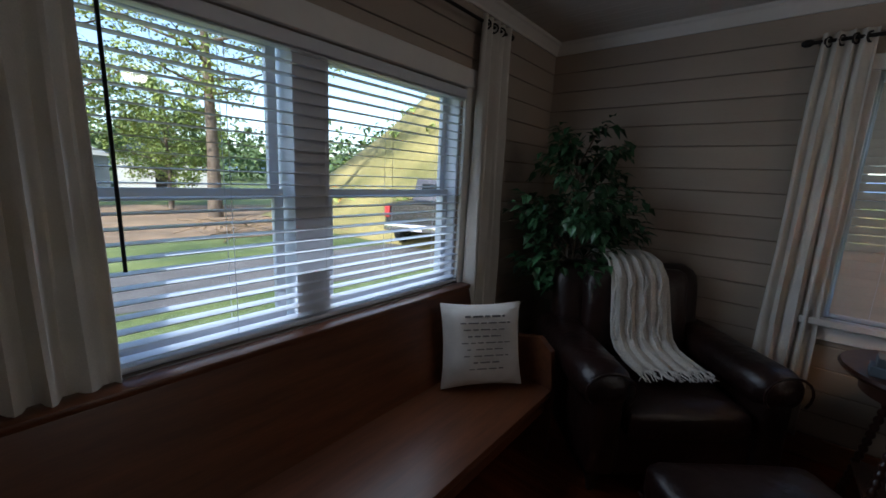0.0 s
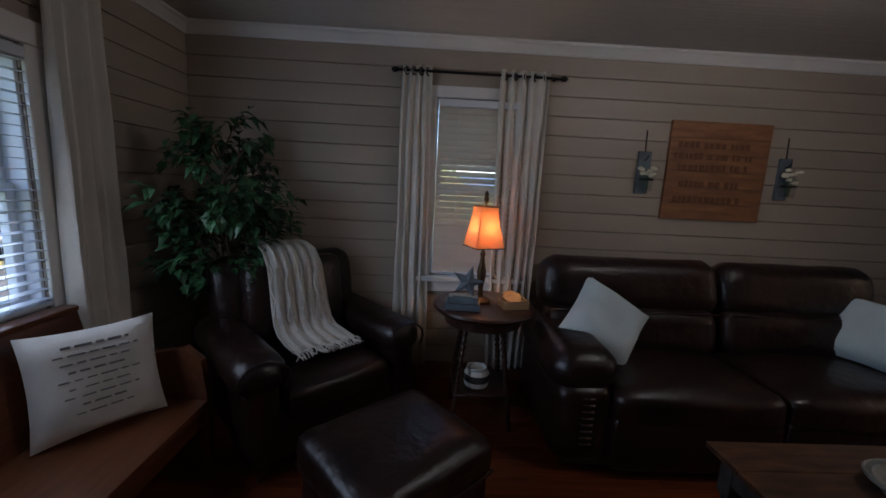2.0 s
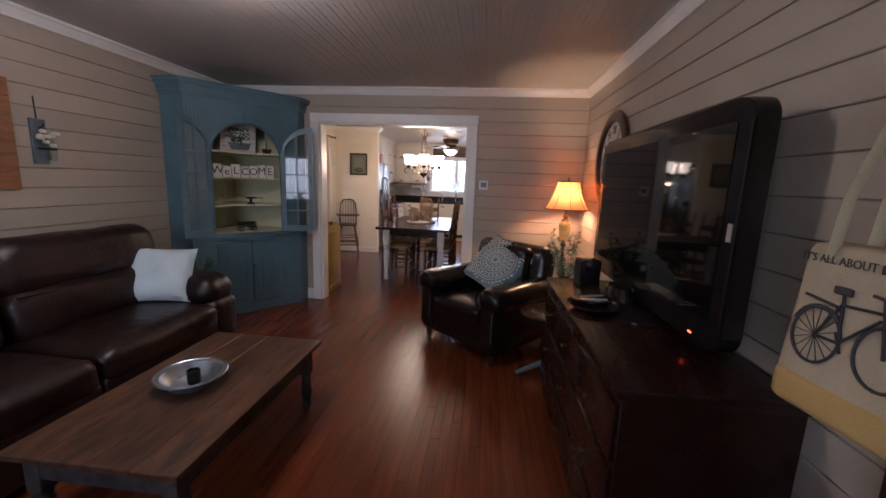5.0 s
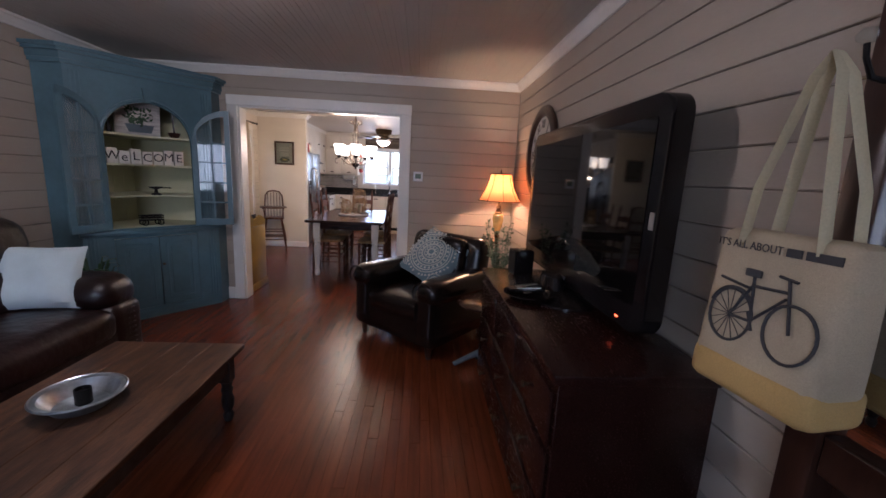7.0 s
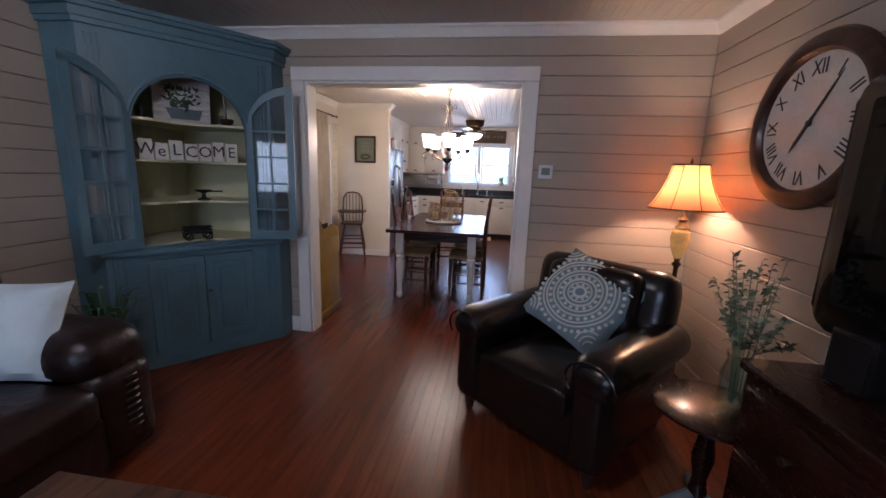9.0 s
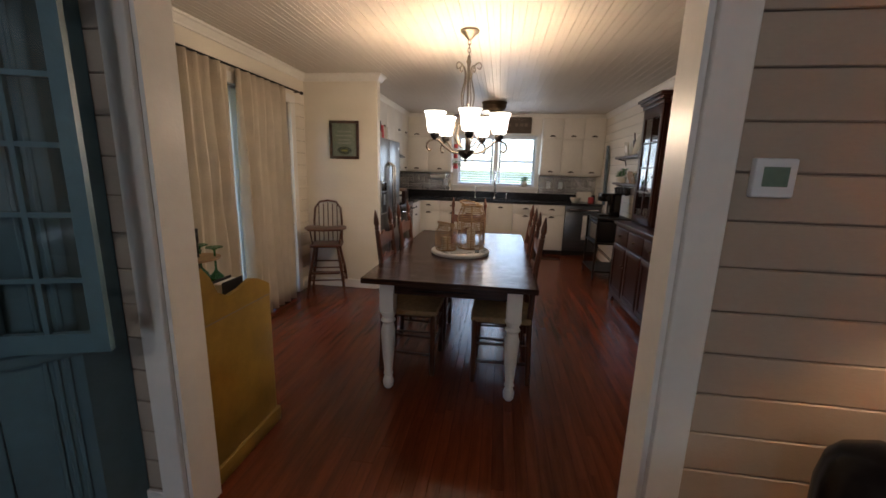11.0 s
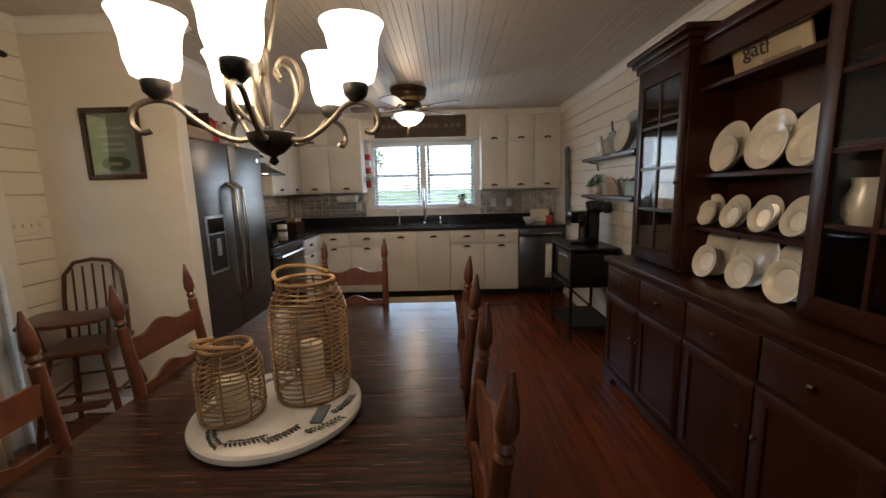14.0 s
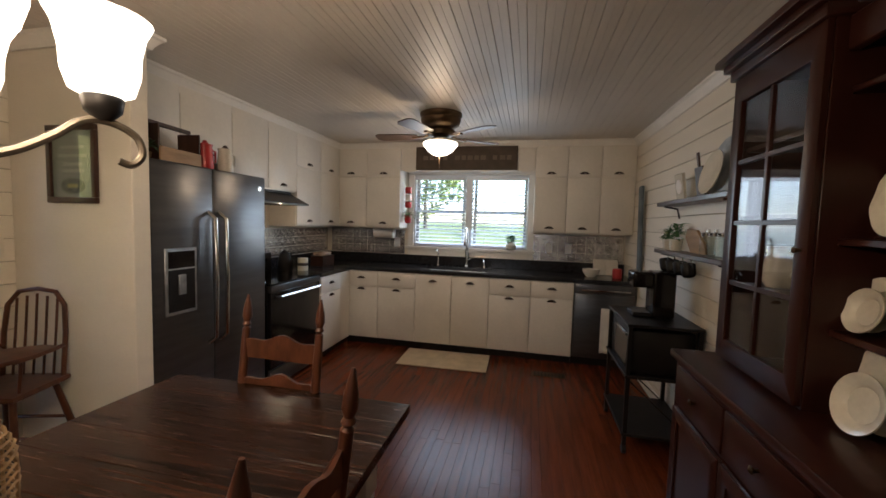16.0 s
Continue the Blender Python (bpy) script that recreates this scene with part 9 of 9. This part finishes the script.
tree("tree", -21.5, 5.6, 10.5, 3.0, "tall slim tree with sunlit green leaves", 80, 1, bare=0.42)
tree("tree", -25.5, 5.2, 4.6, 1.9, "small bushy tree in bright leaf", 70, 2, bare=0.22)
tree("tree", -29.0, 0.5, 8.5, 3.6, "broad green tree at the wood's edge", 44, 3, ln=0.28, bare=0.2)
tree("tree", -24.0, 1.0, 9.5, 3.0, "tall leafy green tree beyond the drive", 50, 4, bare=0.35)
tree("tree", -34.0, 7.5, 7.5, 3.2, "broad green tree at the wood's edge", 44, 5, ln=0.28, bare=0.2)
tree("tree", -18.5, 8.0, 9.0, 2.2, "tree with thin hanging leaves near the bank", 26, 6, bare=0.62)

# far woods and ridge
bm = bmesh.new()
rr = random.Random(17)
for k in range(520):
    a = radians(rr.uniform(95, 215))
    R_ = rr.uniform(58, 110)
    x, y = R_ * math.cos(a), R_ * math.sin(a)
    hh = rr.uniform(3.0, 10.0)
    clump(bm, Vector((x, y, GZ + hh * 0.7)), rr.uniform(2.0, 4.0), 36, 1.1, rr, 1.1)
tagged(part("far_woods", bm, FARWOOD, smooth=False), "dense green woods in the distance", "woods", kind="stuff")
bm = bmesh.new()
prev = None
for k in range(121):
    a = radians(80 + 160 * k / 120)
    R_ = 1500
    hgt = 45 + 60 * max(0, noise.noise(Vector((k * 0.10, 3, 0)))) + 25 * noise.noise(Vector((k * 0.31, 7, 0)))
    p = [bm.verts.new((R_ * math.cos(a), R_ * math.sin(a), -20)), bm.verts.new(((R_ + 150) * math.cos(a), (R_ + 150) * math.sin(a), hgt))]
    if prev:
        bm.faces.new((prev[0], p[0], p[1], prev[1]))
    prev = p
tagged(part("backdrop_ridge", bm, RIDGE), "hazy blue mountain ridge on the horizon", "mountains", kind="structure")

# pickup truck on the drive
CARPAINT = mat("black_car_paint", (0.012, 0.013, 0.015), 0.18, var=0.05, coat=1.0)
TYRE = mat("tyre_rubber", (0.018, 0.018, 0.018), 0.85)
DARKGLASS = mat("dark_car_glass", (0.012, 0.015, 0.018), 0.05)
pk = thing("pickup_truck", "black pickup truck parked on the drive", "truck", m=pose(-12.6, 9.4, GZ + 0.09, 0, 0, 112))
body = [(-2.75, 0.45), (2.6, 0.45), (2.75, 0.75), (2.70, 1.02), (1.55, 1.12), (0.95, 1.75), (-0.55, 1.80), (-0.85, 1.18), (-2.72, 1.16)]
part("body", slab(body, -0.95, 0.95, m=UP, b=0.03), CARPAINT, pk)
part("bed_recess", box(-2.62, -0.95, -0.80, 0.80, 1.155, 1.175), BLACK, pk)
for s in (-1, 1):
    part("side_window", slab([(1.38, 1.16), (0.90, 1.66), (-0.48, 1.70), (-0.68, 1.20)], s * 0.952 - 0.005, s * 0.952 + 0.005, m=UP), DARKGLASS, pk, smooth=False)
    part("tail_light", box(-2.77, -2.70, s * 0.88 - 0.07, s * 0.88 + 0.07, 0.80, 1.12, 0.01), RED, pk)
    part("mirror", box(1.20, 1.34, s * 1.05 - 0.10, s * 1.05 + 0.10, 1.18, 1.36, 0.03, 2), CARPAINT, pk)
    for x in (-1.75, 1.75):
        w = part("wheel", lathe([(0.22, -0.12), (0.36, -0.13), (0.40, -0.09), (0.40, 0.09), (0.36, 0.13), (0.22, 0.12)], 28, pose(x, s * 0.86, 0.40, 90)), TYRE, pk)
        part("rim", lathe([(0.0, -0.10), (0.22, -0.125), (0.23, 0.0), (0.22, 0.125), (0.0, 0.10)], 20, pose(x, s * 0.86, 0.40, 90), cap=False), CHROME, w)
part("rear_window", slab([(-0.74, -0.7), (-0.74, 0.7), (-0.62, 0.7), (-0.62, -0.7)], 1.22, 1.66), DARKGLASS, pk, smooth=False)
part("bumper", box(-2.90, -2.75, -0.92, 0.92, 0.48, 0.66, 0.03, 2), CHROME, pk)
part("plate", box(-2.915, -2.90, -0.16, 0.16, 0.50, 0.64), VINYL, pk)


def shed(x, y, w, d, h, rz, label, wallmat, roofmat):
    e = thing("shed", label, "shed", "far sheds", pose(x, y, GZ, 0, 0, rz))
    part("wall", box(-w / 2, w / 2, -d / 2, d / 2, 0, h), wallmat, e)
    part("roof", slab([(-w / 2 - .3, h), (w / 2 + .3, h), (0, h + w * 0.28)], -d / 2 - .3, d / 2 + .3, m=UP), roofmat, e, smooth=False)
    part("door", box(-0.6, 0.6, -d / 2 - 0.05, -d / 2, 0, 2.0), BLACK, e)


shed(-44, 9.5, 6, 8, 2.6, 80, "low white shed among far trees", WHITE, SLATE)
shed(-46, 2.0, 7, 9, 2.4, 95, "low grey shed among far trees", SLATE, WHITE)
# brush pile
bm = bmesh.new()
rr = random.Random(44)
for k in range(70):
    p = Vector((-16.5 + rr.uniform(-1.2, 1.2), 5.2 + rr.uniform(-1.6, 1.6), GZ + 0.12 + rr.uniform(0, 0.35)))
    d = Vector((rr.uniform(-1, 1), rr.uniform(-1, 1), rr.uniform(-.2, .3)))
    tube([p - d * 0.6, p + Vector((0, 0, 0.05)), p + d * 0.6], [0.018, 0.018, 0.008], 5, bm)
tagged(part("brush_pile", bm, DIRT, smooth=False), "heap of cut brown branches by the drive", "brush", kind="stuff")
# outside of the kitchen and the sliding door: terrace with trees
sheet("pavement_terrace", [(0.5, KY1 + 0.2), (4.0, KY1 + 0.2), (4.0, 6.0), (0.5, 6.0)], -0.12, GRAVEL, "pale concrete terrace outside the sliding door")
tree("tree", 3.5, 13.0, 7.5, 3.0, "broad green tree beyond the terrace", 24, 8, ln=0.4, bare=0.2)
tree("tree", 34.0, 8.5, 8.0, 3.2, "broad green tree behind the kitchen", 24, 9, ln=0.4, bare=0.35)
tree("tree", 36.0, -9.0, 9.0, 3.6, "tall green tree behind the kitchen", 24, 10, ln=0.4, bare=0.35)
# ---- wall planks and floor strips ----
planks(wall_lw, "x", LX0, 1, LY0, LY1, [(W1Y0, W1Y1, W1Z0, W1Z1)], GREIGE)
planks(wall_ln, "y", LY1, -1, LX0 + PT, LX1 - PT, [(W2X0, W2X1, W2Z0, W2Z1)], GREIGE)
planks(wall_ls, "y", LY0, 1, LX0 + PT, LX1 - PT, [], GREIGE)
planks(wall_le, "x", LX1, -1, LY0 + PT, LY1 - PT, [(OPY0, OPY1, 0.0, OPZ)], GREIGE)
planks(wall_kn, "y", KY1, -1, KX0, 3.104, [(SLX0, SLX1, 0.0, SLZ)], CREAM)
planks(wall_ks, "y", KY0, 1, KX0, KX1, [], CREAM)

# floor strips: those along the walk are boards of their own, the rest one body
rnd = random.Random(4)
WST = 0.057
strips, rest = [], []
y = KY0
while y < KY1:
    x = LX0 - rnd.random()
    while x < KX1:
        ln = rnd.uniform(0.7, 1.9)
        x0, x1 = max(x, LX0), min(x + ln, KX1)
        if x1 - x0 > 0.05:
            near = (-3.2 < x0 < 4.5) and (-0.55 < y < 0.95)
            (strips if near and len(strips) < 300 else rest).append((x0 + 0.0003, x1 - 0.0003, y + 0.0003, min(y + WST, KY1) - 0.0003))
        x += ln
    y += WST


def strip_body(verts, faces, q, top):
    x0, x1, y0, y1 = q
    k, c = len(verts), 0.0006
    verts += [(x0, y0, -0.016), (x1, y0, -0.016), (x1, y1, -0.016), (x0, y1, -0.016),
              (x0, y0, top - c), (x1, y0, top - c), (x1, y1, top - c), (x0, y1, top - c),
              (x0 + c, y0 + c, top), (x1 - c, y0 + c, top), (x1 - c, y1 - c, top), (x0 + c, y1 - c, top)]
    for lo in (0, 4):
        for i in range(4):
            j = (i + 1) % 4
            faces.append((k + lo + i, k + lo + j, k + lo + 4 + j, k + lo + 4 + i))
    faces.append((k + 8, k + 9, k + 10, k + 11))


for q in strips:
    v, f = [], []
    strip_body(v, f, q, rnd.uniform(-0.0006, 0.0))
    me = bpy.data.meshes.new("floor_strip")
    me.from_pydata(v, [], f)
    me.materials.append(FLOOR)
    new("floor_strip", me).parent = bed
v, f = [], []
for q in rest:
    strip_body(v, f, q, rnd.uniform(-0.0006, 0.0))
me = bpy.data.meshes.new("floor_strips")
me.from_pydata(v, [], f)
me.materials.append(FLOOR)
ob = new("floor_strips", me)
ob.parent = bed
tagged(ob, kind="stuff")
